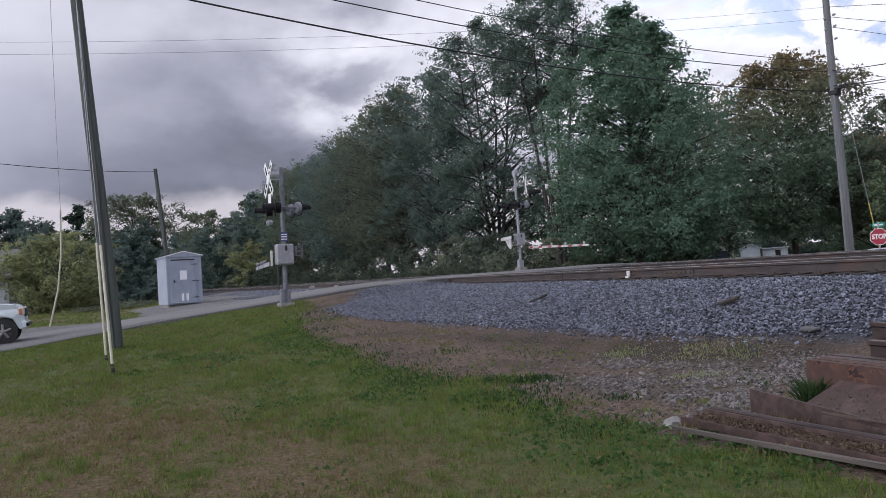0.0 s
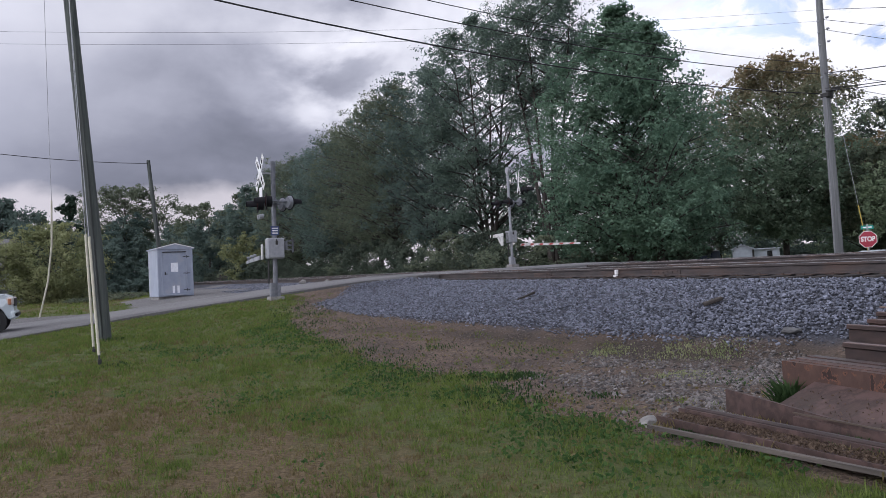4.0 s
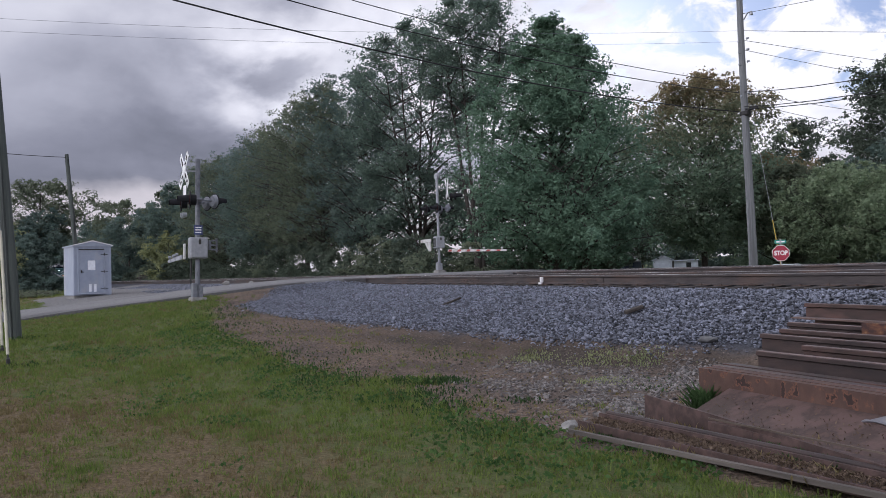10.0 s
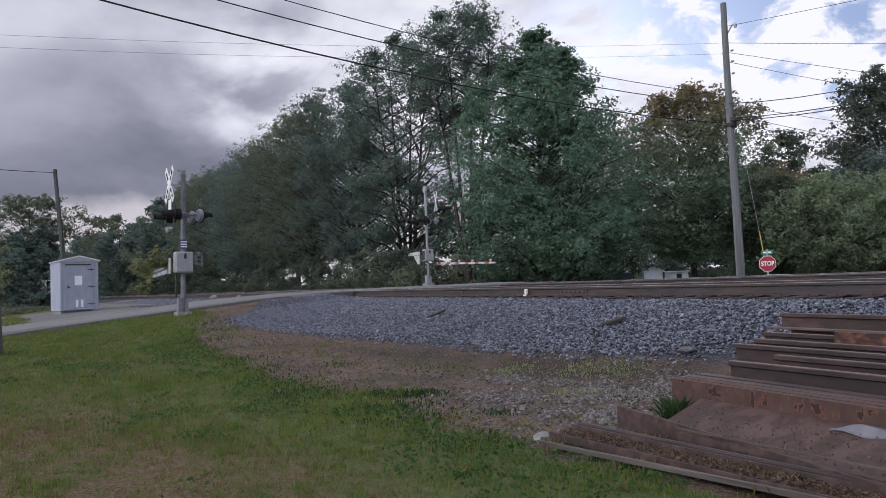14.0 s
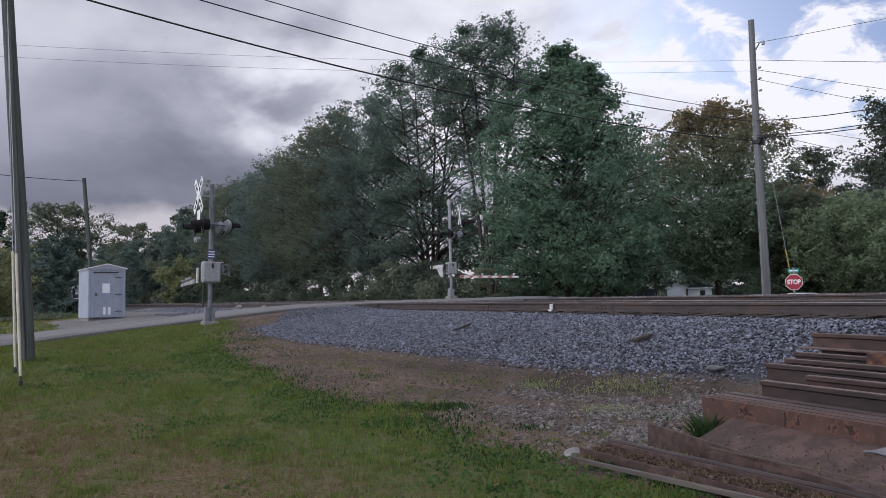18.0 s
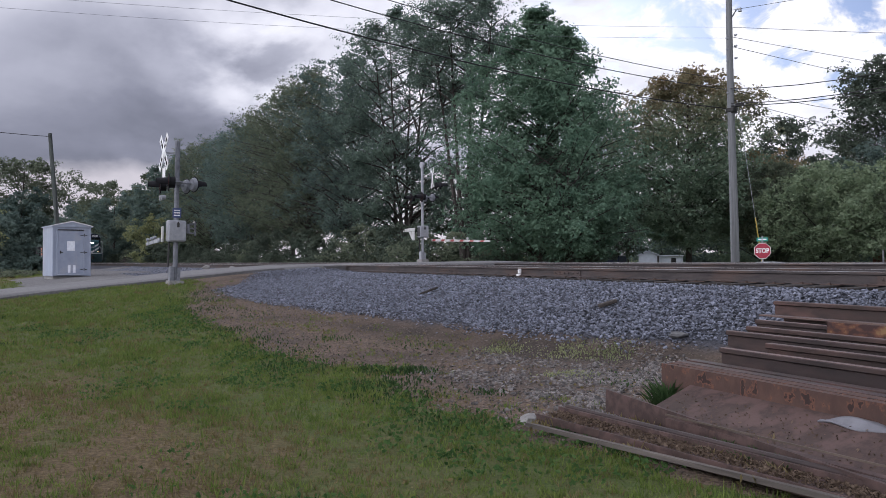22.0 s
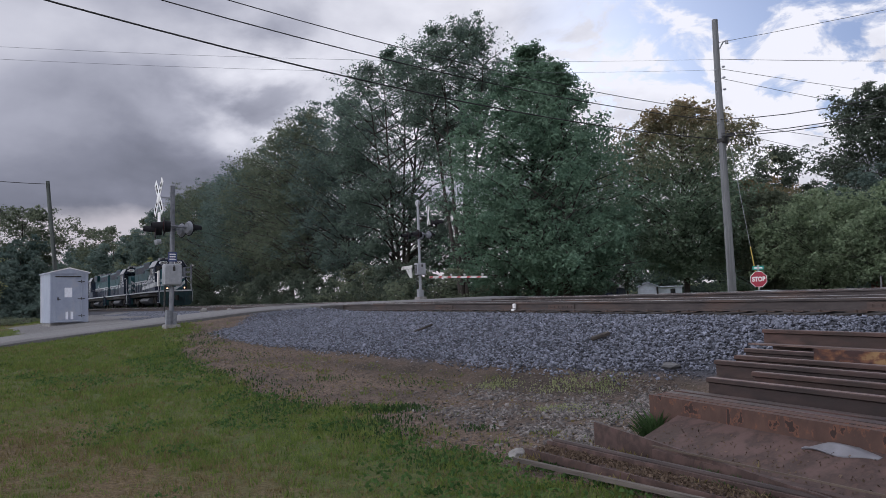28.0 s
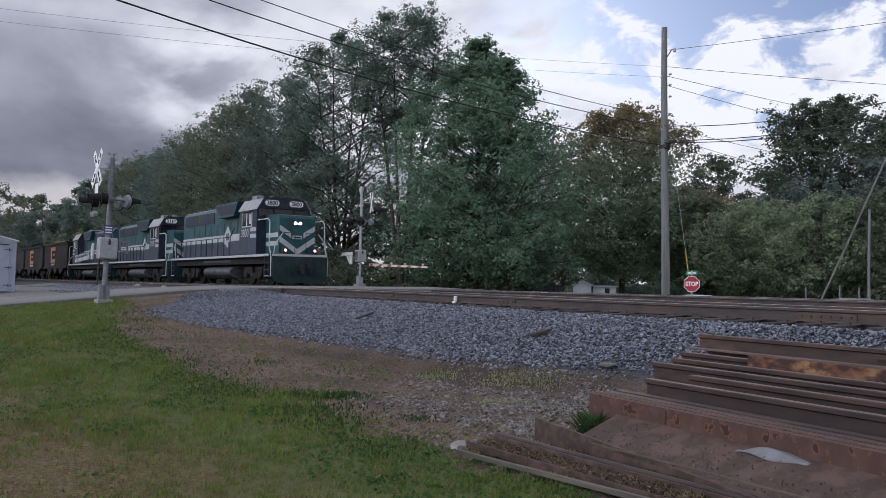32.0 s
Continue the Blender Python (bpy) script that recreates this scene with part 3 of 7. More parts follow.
def fast_mesh(name, verts, tris, mat, k=3):
    """A mesh from arrays: verts (n, 3), faces (m, k)."""
    me = bpy.data.meshes.new(name)
    me.vertices.add(len(verts))
    me.vertices.foreach_set("co", np.ascontiguousarray(verts, np.float32).ravel())
    me.loops.add(tris.size)
    me.loops.foreach_set("vertex_index", np.ascontiguousarray(tris, np.int32).ravel())
    me.polygons.add(len(tris))
    me.polygons.foreach_set("loop_start", np.arange(0, tris.size, k, dtype=np.int32))
    me.update(calc_edges=True)
    me.materials.append(mat)
    return me


def ease(a, b, x):
    t = np.clip((np.asarray(x, float) - a) / (b - a), 0, 1)
    return t * t * (3 - 2 * t)


def ripple(x, y, seed=0.0):
    """Smooth, uneven waves between about -1 and 1."""
    return (np.sin(x * 0.9 + 1.3 * np.sin(y * 0.7 + seed) + seed) + np.sin(y * 1.7 + 1.1 * np.sin(x * 1.3 - seed) + 2 * seed) + 0.6 * np.sin(x * 3.1 + y * 2.3 + seed)) / 2.6


# ---- the lie of the land ----
ROAD_Y = [-60, -10, 0.7, 2.1, 3.6, 5.4, 8.2, 10.4, 19.4, 22, 28, 40, 90]
ROAD_Z = [-0.6, -0.02, 0.45, 0.59, 0.70, 0.84, 1.06, 1.15, 1.15, 1.0, -0.2, -0.55, -0.6]
ROAD_W, ROAD_E = -32.6, -26.2


def road_east(y):
    return ROAD_E + np.interp(y, [-4, -1.8, -0.5, 0.5, 1.8, 5.5], [5.2, 4.1, 2.3, 1.0, 0.45, 0.0]) - 0.5 * ease(6, 11, y)


def toe(x):
    """Where the ballast slope meets the dirt."""
    return np.interp(-np.asarray(x, float), [2, 6, 8.2, 9.3, 11.2, 14.6, 19.2, 24, 27, 33, 60], [8.9, 8.6, 8.1, 7.4, 6.8, 6.4, 6.2, 7.0, 8.6, 8.8, 9.2])


def stone_edge(x):
    """How far down the slope the loose ballast has spread."""
    return np.interp(-np.asarray(x, float), [2, 7.5, 8.15, 8.7, 9.3, 9.9, 10.8, 11.4, 13.1, 16.7, 19.7, 22, 24, 26], [8.9, 8.85, 8.7, 8.44, 8.19, 7.96, 7.77, 7.55, 7.24, 6.46, 5.85, 6.0, 7.2, 8.2])


def bed(x):
    """Top of the ballast beside the ties."""
    return 0.875 + 0.065 * ease(-8, -22, x)


def land(x, y):
    x, y = np.asarray(x, float), np.asarray(y, float)
    s = -x
    base = np.interp(s, [0, 10, 14, 19.5, 25, 33, 45, 90], [0, 0.0, 0.11, 0.27, 0.40, 0.46, 0.58, 0.60])
    base = base + np.interp(s, [9, 14, 25, 33, 60], [0.0, 0.10, 0.36, 0.34, 0.2]) * ease(0, 6, y)
    base = base + 0.025 * ripple(x * 0.8, y * 0.8, 1.0)
    base = np.where(y > 15, -0.6, base)
    rise = np.where(y < 15, np.clip((y - toe(x)) / (10.35 - toe(x)), 0, 1), 1 - ease(20.2, 24.5, y))
    rise = np.where(y < 15, rise * 0.7 + 0.3 * rise * rise * (3 - 2 * rise), rise)
    z = base + (bed(x) - base) * rise
    z = z - 0.055 * ease(10.30, 10.62, y) * (y < 15) * ease(-24, -22, x)
    shoulder = ease(2.2, 0.15, x - road_east(y)) * (x > road_east(y)) * ease(2, 5, y) * (y < 11)
    z = z + (np.interp(y, ROAD_Y, ROAD_Z) - 0.07 - z) * shoulder
    on_road = (x > ROAD_W - 0.1) & (x < road_east(y) + 0.1)
    return np.where(on_road, np.minimum(z, np.interp(y, ROAD_Y, ROAD_Z) - 0.06), z)


def grid(xs, ys):
    gx, gy = np.meshgrid(xs, ys)
    nx, ny = len(xs), len(ys)
    idx = np.arange(nx * ny).reshape(ny, nx)
    quads = np.stack([idx[:-1, :-1], idx[:-1, 1:], idx[1:, 1:], idx[1:, :-1]], -1).reshape(-1, 4)
    return gx.ravel(), gy.ravel(), quads


xs = np.concatenate([[-2500, -900, -400, -250, -180, -140, -110, -90, -75, -65, -58], np.arange(-52, -30, 0.5), np.arange(-30, -24, 0.2), np.arange(-24, -3, 0.1), np.arange(-3, 1, 0.2), np.arange(1, 6, 0.5), [8, 14, 30, 80, 300, 900, 2500]])
ys = np.concatenate([[-2500, -900, -300, -100, -50, -25, -14, -9], np.arange(-6, 2, 0.2), np.arange(2, 9, 0.1), np.arange(9, 11.2, 0.2), np.arange(11.2, 26, 0.6), [28, 32, 40, 55, 80, 120, 300, 900, 2500]])
gx, gy, quads = grid(xs, ys)
me = fast_mesh("ground", np.stack([gx, gy, land(gx, gy)], -1), quads, M["ground"], 4)
me.polygons.foreach_set("use_smooth", np.ones(len(quads), bool))


def dirt_amount(x, y):
    """Bare soil between the lawn and the ballast."""
    edge = np.interp(-x, [3, 5.5, 6.3, 7.0, 7.6, 8.3, 9.7, 10.2, 11.1, 12.7, 14.5, 16.6, 18, 21, 24, 26], [4.2, 4.0, 4.2, 3.7, 3.9, 4.3, 4.8, 4.3, 3.75, 3.8, 4.0, 3.8, 4.2, 4.9, 5.8, 6.3]) + 0.13 * ripple(x * 2.1, y * 2.6, 2.0) + 0.20 * ripple(x * 5.2, y * 4.1, 3.0)
    a = ease(-0.35, 0.35, y - edge) * (y < 9.5) * ease(27.4, 25.6, -x)
    return np.clip(a, 0, 1)


def dry_amount(x, y):
    patch = np.exp(-(((x + 8.6) / 4.0) ** 2 + ((y + 0.1) / 1.5) ** 2)) * 1.25 + 0.5 * np.exp(-(((x + 5.0) / 2.5) ** 2 + ((y - 1.6) / 0.9) ** 2))
    far = 0.55 * ease(-33, -40, x) * ease(8, 2, y)
    return np.clip(patch * (0.75 + 0.6 * ripple(x * 1.6, y * 3.0, 4.0)) + far * (0.5 + 0.5 * ripple(x * 0.3, y * 1.2, 3)), 0, 1)


def gravel_amount(x, y):
    slope = ease(-0.25, 0.25, y - stone_edge(x) + 0.2 * ripple(x * 2, y * 2, 5)) * (y < 21) * 1.0
    strewn = 0.75 * np.exp(-(((x + 7.3) / 2.2) ** 2 + ((y - 6.3) / 1.2) ** 2)) * (0.55 + 0.6 * ripple(x * 2.4, y * 2.4, 6))
    verge = 0.25 * ease(-32, -33.5, x) * ease(-41, -38, x) * ease(1.2, 2.6, y)
    return np.clip(np.maximum(np.maximum(slope, strewn), verge), 0, 1)


def chips_amount(x, y):
    """Pale stone chips round the shed and along the edges of the road."""
    yard = 0.95 * ease(-32.2, -33.0, x) * np.maximum(ease(-46, -41, x) * ease(1.4, 2.6, y + 0.3 * ripple(x * 2, y * 2, 3)), ease(-72, -62, x) * ease(4.6, 5.8, y + 0.4 * ripple(x, y * 2, 3))) * (y < 11)
    verge = 0.9 * ease(0.9, 0.1, np.abs(x - ROAD_W + 0.35)) * (y < 9)
    return np.clip(np.maximum(yard, verge), 0, 1)


def darker_amount(x, y):
    """Darker soil along the foot of the ballast."""
    return np.clip(1.3 * np.exp(-(((y - stone_edge(x) + 0.7) / 0.62) ** 2)) * ease(-17, -13, x) * (0.7 + 0.5 * ripple(x * 1.7, y * 2.2, 9)), 0, 1)


for nm, fn in (("chips", chips_amount), ("darker", darker_amount), ("dirt", dirt_amount), ("dry", dry_amount), ("gravel", gravel_amount)):
    me.attributes.new(nm, "FLOAT", "POINT").data.foreach_set("value", fn(gx, gy).astype(np.float32))
tagged(new("ground", me), "uneven lawn with dry patches and bare brown dirt beside the ballast", "ground", kind="structure")

# the road: a slab with a slight crown; its dark edge is a separate strip
ry = np.concatenate([[-60, -30, -15], np.arange(-10, 10.4, 0.6), [10.4, 19.4, 20.5, 22, 24, 28, 34, 40, 90]])
rv, rf = [], []
for j, y in enumerate(ry):
    z, e = float(np.interp(y, ROAD_Y, ROAD_Z)), float(road_east(y)) + 0.05 * math.sin(y * 3.1) + 0.03 * math.sin(y * 7.7)
    w = ROAD_W + 0.05 * math.sin(y * 2.3 + 1)
    row = [(w, z - 0.16), (w, z), (w + 1.2, z + 0.03), ((w + e) / 2, z + 0.055), (e - 1.2, z + 0.03), (e, z), (e + 0.06, z - 0.16)]
    rv += [(x, y, zz) for x, zz in row]
    if j:
        rf += [((j - 1) * 7 + i, (j - 1) * 7 + i + 1, j * 7 + i + 1, j * 7 + i) for i in range(6)]
solo("road", Shape().add(rv, rf, True), M["asphalt"], "narrow worn grey asphalt road climbing over the rails", "road", kind="structure")
# dark strip: broken asphalt edge, and the shadow band below it as colour
ev, ef = [], []
for j, y in enumerate(ry[:36]):
    z, e = float(np.interp(y, ROAD_Y, ROAD_Z)), float(road_east(y)) + 0.05 * math.sin(y * 3.1) + 0.03 * math.sin(y * 7.7)
    d = 0.16 + 0.07 * math.sin(y * 4.3)
    ev += [(e - d, y, z + 0.010), (e + 0.065, y, z + 0.006), (e + 0.14, y, z - 0.15)]
    if j:
        ef += [((j - 1) * 3 + i, (j - 1) * 3 + i + 1, j * 3 + i + 1, j * 3 + i) for i in range(2)]
solo("road_edge", Shape().add(ev, ef), M["crossing"], "dark broken road edge with the shadow below it painted in", "road edge", kind="structure")


# ---- the two railway tracks ----
RAIL = [(-0.076, -0.185), (0.076, -0.185), (0.076, -0.172), (0.012, -0.155), (0.010, -0.050), (0.036, -0.038), (0.036, -0.008), (0.028, 0.0), (-0.028, 0.0), (-0.036, -0.008), (-0.036, -0.038), (-0.010, -0.050), (-0.012, -0.155), (-0.076, -0.172)]


def rail_z(x):
    return 1.12 + 0.05 * float(ease(-7, -25, x))


def rail_shape(xs, zf, profile=RAIL):
    s = Shape()
    n = len(profile)
    verts = [(x, p, zf(x) + q) for x in xs for p, q in profile]
    faces = [(j * n + i, j * n + (i + 1) % n, (j + 1) * n + (i + 1) % n, (j + 1) * n + i) for j in range(len(xs) - 1) for i in range(n)]
    return s.add(verts, faces + [tuple(range(n - 1, -1, -1)), tuple(range((len(xs) - 1) * n, len(xs) * n))])


rail_xs = [-420, -200, -120, -80, -50, -30] + [-25 + 2 * i for i in range(10)] + [-4, 4, 25]
tie_mesh = Shape().box(-0.11, 0.11, -1.3, 1.3, -0.19, 0.0, bevel=0.012).mesh("tie", M["tie"])
plate_mesh = Shape().box(-0.17, 0.17, -0.09, 0.09, 0.0, 0.016).box(-0.02, 0.02, -0.115, -0.085, 0.0, 0.035).mesh("tie_plate", M["rail"])
bar = Shape()
for i in range(2):
    bar.prism([(0.014, -0.15), (0.034, -0.165), (0.030, -0.06), (0.016, -0.055)] if i else [(-0.014, -0.15), (-0.034, -0.165), (-0.030, -0.06), (-0.016, -0.055)], 0, -0.45, 0.45)
for i in range(6):
    bar.tube((-0.37 + 0.148 * i, -0.032, -0.105), (-0.37 + 0.148 * i, -0.052, -0.105), 0.017, seg=6)
bar_mesh = bar.mesh("joint_bar", M["rail"])
rnd = random.Random(4)
for label, yc, zf, tie_from, tie_to, lift in (
    ("near track with rusty rails on dark timber ties", 11.95, rail_z, -36, -2.5, 0),
    ("main track with worn rails on dark timber ties", 17.8, lambda x: 1.14, -60, -6, 0),
):
    tr = thing("railway_track", (0, yc, 0), label, "railway track", "railway tracks")
    for side in (-0.7525, 0.7525):
        r = part("rail", rail_shape(rail_xs, zf), M["rail"], tr)
        r.location.y = side
        h = part("running_surface", rail_shape(rail_xs, lambda x: zf(x) + 0.002, [(-0.026, -0.003), (0.026, -0.003), (0.024, 0.0), (-0.024, 0.0)]), M["rail_head"], r, "shiny worn top of the rail")
    x = tie_from
    while x < tie_to:
        if not (-33.2 < x < -26.3):
            t = new("tie", tie_mesh)
            t.parent = tr
            t.matrix_basis = pose(x + rnd.uniform(-0.03, 0.03), rnd.uniform(-0.04, 0.04), zf(x) - 0.20 + rnd.uniform(-0.006, 0.006), 0, 0, rnd.uniform(-1.5, 1.5))
            for side in (-0.7525, 0.7525):
                if yc < 15 and side < 0:
                    p = new("tie_plate", plate_mesh)
                    p.parent = t
                    p.matrix_basis = pose(0, side, 0.0)
        x += 0.52
    for x in (-19.2, -14.2, -6.8) if yc < 15 else ():
        j = new("joint_bar", bar_mesh)
        j.parent = tr
        j.matrix_basis = pose(x, -0.7525, zf(x))
        j["label"] = "bolted joint bar on the rail"

# crossing panels between and beside the rails
cp = thing("level_crossing", (-29.3, 14.9, 1.165), "dark timber and asphalt crossing panels between the rails", "level crossing", kind="structure")
panel_mesh = {}
for y0, y1 in ((-4.6, -3.80), (-3.60, -2.32), (-2.10, -1.35), (-1.30, 2.05), (2.25, 3.57), (3.77, 4.5)):
    w = y1 - y0
    if round(w, 2) not in panel_mesh:
        panel_mesh[round(w, 2)] = Shape().box(-1.16, 1.16, -w / 2, w / 2, -0.16, 0.0, bevel=0.02).mesh("panel", M["asphalt" if w > 2 else "crossing"])
    for i in range(3):
        p = new("panel", panel_mesh[round(w, 2)])
        p.parent = cp
        p.matrix_basis = pose(-2.35 + 2.35 * i, (y0 + y1) / 2, rnd.uniform(-0.008, 0.0), rnd.uniform(-0.3, 0.3), 0, 0)

# small things on the ballast
def lump(name, at, size, mat, label, category, seed, group=""):
    bm = bmesh.new()
    bmesh.ops.create_icosphere(bm, subdivisions=2, radius=1)
    rr = random.Random(seed)
    o = Vector((rr.uniform(0, 50), rr.uniform(0, 50), 0))
    for v in bm.verts:
        k = 1 + 0.5 * noise.noise(v.co * 1.6 + o) + 0.15 * noise.noise(v.co * 3 + o)
        v.co = Vector((v.co.x * size[0], v.co.y * size[1], v.co.z * size[2])) * k
    m2 = bpy.data.meshes.new(name)
    bm.to_mesh(m2)
    bm.free()
    m2.materials.append(mat)
    return solo(name, m2, mat, label, category, group, at=at, turn=(0, 0, rr.uniform(0, 180)))


def lz(x, y):
    return float(land(x, y))


solo("broken_tie_piece", Shape().box(-0.165, 0.165, -0.04, 0.035, -0.035, 0.025, bevel=0.012), M["bark"], "short broken piece of dark tie lying on ballast", "timber", "tie pieces", at=(-10.42, 9.02, lz(-10.42, 9.02) + 0.09), turn=(8, -14, 76))
solo("broken_tie_piece", Shape().box(-0.26, 0.26, -0.024, 0.02, -0.025, 0.018, bevel=0.010), M["bark"], "thin dark splinter of tie lying on ballast", "timber", "tie pieces", at=(-15.5, 8.5, lz(-15.5, 8.5) + 0.06), turn=(5, -18, 78))
lump("rock", (-8.5, 8.62, lz(-8.5, 8.62) + 0.05), (0.15, 0.10, 0.045), M["rock_grey"], "flat grey rock at the foot of the ballast", "rock", 3)
lump("pale_rock", (-5.85, 4.22, lz(-5.85, 4.22) + 0.03), (0.105, 0.075, 0.055), M["rock_white"], "pale limestone rock at the end of the scrap rails", "rock", 5)
lump("pale_rock", (-32.6, 8.2, 1.12), (0.14, 0.10, 0.10), M["rock_white"], "pale rock beside the road near the rails", "rock", 6)
lump("pale_rock", (-33.4, 9.4, 1.06), (0.10, 0.12, 0.10), M["rock_white"], "pale rock beside the road near the rails", "rock", 8)
clip = Shape().box(-0.04, 0.04, -0.03, 0.03, -0.14, -0.03, bevel=0.01).box(-0.06, 0.06, -0.05, -0.01, -0.19, -0.15)
solo("paint_marker", clip, M["white"], "white painted marker clamped to the rail web", "marker", at=(-15.86, 11.12, rail_z(-15.86)))


# ---- railway signals, signs, shed ----
def light_unit(parent, at, facing, name="flasher"):
    """One flashing lamp: round black background, lamp body, hood and lens. facing: degrees about z, 0 looks along -y."""
    m = pose(*at, 0, 0, facing)
    s = Shape().tube(m @ Vector((0, -0.02, 0)), m @ Vector((0, 0.0, 0)), 0.25 if abs(facing) < 90 else 0.22, seg=20)
    bgd = part(name, s, M["black"], parent, "round black lamp background")
    part("lamp_body", Shape().tube(m @ Vector((0, 0.0, 0)), m @ Vector((0, 0.16 if abs(facing) < 90 else 0.08, 0)), 0.155 if abs(facing) < 90 else 0.20, 0.15, 18), M["mast" if abs(facing) > 160 else "black"], bgd)
    part("lens", Shape().tube(m @ Vector((0, -0.035, 0)), m @ Vector((0, -0.021, 0)), 0.145, seg=16), M["lens"], bgd, "dark red lens")
    h = Shape()
    n, vs = 9, []
    for y, k in ((-0.022, 1.0), (-0.34, 1.0)):
        for i in range(n):
            a = math.pi * (-0.12 + 1.24 * i / (n - 1))
            vs.append(m @ Vector((0.138 * k * math.cos(a), y, 0.138 * math.sin(a) * (1.0 if y > -0.1 else 0.75))))
    h.add(vs, [(i, i + 1, n + i + 1, n + i) for i in range(n - 1)], True)
    part("hood", h, M["black"], bgd)
    return bgd


def blade(l, w):
    return Shape().box(-l / 2, l / 2, -0.006, 0.006, -w / 2, w / 2, bevel=0.003)


def crossing_signal(at, lean, label, arm_dir, near):
    """arm_dir: which way along x the gate bars the road; the far one faces the other way."""
    g0 = thing("crossing_signal", at, label, "railway signal", "crossing signals", turn=lean)
    f = -1 if near else 1                      # side of the mast that the traffic sees
    part("foundation", Shape().prism([(-0.27, -0.3), (0.27, -0.3), (0.19, 0.12), (-0.19, 0.12)], 0, -0.26, 0.26), M["concrete"], g0)
    s = Shape().box(-0.11, 0.11, -0.16, -0.03, 0.10, 0.52, bevel=0.015).box(-0.10, 0.10, 0.03, 0.13, 0.10, 0.46, bevel=0.015)
    part("base_casting", s, M["mast" if near else "galv"], g0)
    top = 4.05 if near else 4.75
    part("mast", Shape().tube((0, 0, 0.14), (0, 0, top), 0.068, seg=14).tube((0, 0, top), (0, 0, top + 0.02), 0.075, seg=14), M["mast" if near else "galv"], g0)
    part("conduit", Shape().line([(0.02, -0.2, 0.5), (0.02, -0.19, 1.2), (0.02, -0.14, 1.34)], 0.025, 8), M["dark_metal"], g0)
    z0 = 1.22
    gm = part("gate_mechanism", Shape().box(-0.16, 0.20, -0.245, 0.245, z0, z0 + 0.60, bevel=0.03), M["galv"], g0, "square grey gate machine box")
    part("door_panel", Shape().box(0.201, 0.212, -0.225, 0.225, z0 + 0.04, z0 + 0.56, bevel=0.005), M["galv"], gm)
    part("padlock", Shape().box(0.212, 0.235, -0.02, 0.05, z0 + 0.40, z0 + 0.52, bevel=0.008).tube((0.215, 0.015, z0 + 0.52), (0.215, 0.015, z0 + 0.56), 0.02, seg=8), M["dark_metal"], gm)
    if near:
        part("counterweight", Shape().box(-0.05, 0.05, -0.395, -0.34, z0 - 0.02, z0 + 0.42, bevel=0.01), M["worn_white"], g0, "upright white counterweight plate")
        br = Shape().box(-0.05, 0.03, 0.30, 0.38, z0 + 0.25, z0 + 0.52, bevel=0.01).box(-0.04, 0.02, 0.52, 0.56, z0 + 0.18, z0 + 0.58, bevel=0.006)
        for i in range(3):
            br.box(-0.03, 0.01, 0.38, 0.53, z0 + 0.24 + 0.13 * i, z0 + 0.28 + 0.13 * i)
        part("arm_bracket", br, M["mast"], g0)
    else:
        part("counterweight_arm", Shape().prism([(-1.30, z0 + 0.30), (-0.2, z0 + 0.34), (-0.2, z0 + 0.50), (-1.30, z0 + 0.46)], 1, -0.36, -0.31), M["worn_white"], g0)
        part("counterweight", Shape().prism([(-0.72, z0 + 0.30), (-0.12, z0 + 0.32), (-0.12, z0 - 0.12), (-0.30, z0 - 0.14), (-0.52, z0 + 0.06)], 1, -0.42, -0.37), M["worn_white"], g0, "white counterweight plate with a cut corner")
        for i in range(3):
            part("box_rib", Shape().box(-0.10 + 0.11 * i, -0.05 + 0.11 * i, -0.262, -0.246, z0 + 0.06, z0 + 0.52, bevel=0.004), M["dark_metal"], gm)
    # the lowered gate arm with red and white bands and small lamps
    arm = thing_part("gate_arm", g0)
    za = z0 + (0.06 if near else -0.08)
    n, L = (6, 2.0) if near else (12, 5.4)
    for i in range(n):
        x0, x1 = 0.25 + L * i / n, 0.25 + L * (i + 1) / n
        hh = 0.06 - 0.022 * i / n
        prof = [(arm_dir * x0, za - hh), (arm_dir * x1, za - hh), (arm_dir * (x1), za + hh), (arm_dir * (x0), za + hh)]
        part("band", Shape().prism(prof, 1, f * 0.36, f * 0.40), M["galv" if near else "worn_white"], arm)
        if i % 2 == 0:
            q = 0.16
            prof = [(arm_dir * (x0 + 0.06), za - hh * 0.86), (arm_dir * (x1 - 0.08), za - hh * 0.86), (arm_dir * (x1 + 0.02), za + hh * 0.86), (arm_dir * (x0 + q), za + hh * 0.86)]
            part("red_stripe", Shape().prism(prof, 1, f * (0.401 if near else 0.355), f * (0.405 if near else 0.359)), M["loco_roof" if near else "red"], arm)
    for k in (0.45, 0.68, 0.97):
        part("arm_lamp", Shape().tube((arm_dir * L * k, f * 0.36, za + 0.12), (arm_dir * L * k, f * 0.44, za + 0.11), 0.042, seg=10).box(arm_dir * L * k - 0.02, arm_dir * L * k + 0.02, f * 0.4 - 0.02, f * 0.4 + 0.02, za + 0.04, za + 0.11), M["galv" if near else "worn_white"], arm)
    arm.matrix_basis = pose(0, 0, za, 0, -2.5, 0) @ pose(0, 0, -za) if near else pose(0, 0, -0.05, 0, 1.0, 0)
    # crossbuck
    zb = 3.72 if near else 4.25
    fo = 0.36 if near else 0.55
    cb = part("crossbuck", Shape().box(-0.03, 0.03, min(0, f * fo), max(0, f * fo), zb - 0.02, zb + 0.02).box(-0.05, 0.05, f * fo - 0.01, f * fo + 0.01, zb - 0.25, zb + 0.25), M["galv"], g0)
    for k, a in enumerate((48, -48)):
        b = part("blade", blade(1.22, 0.23), M["white"], cb)
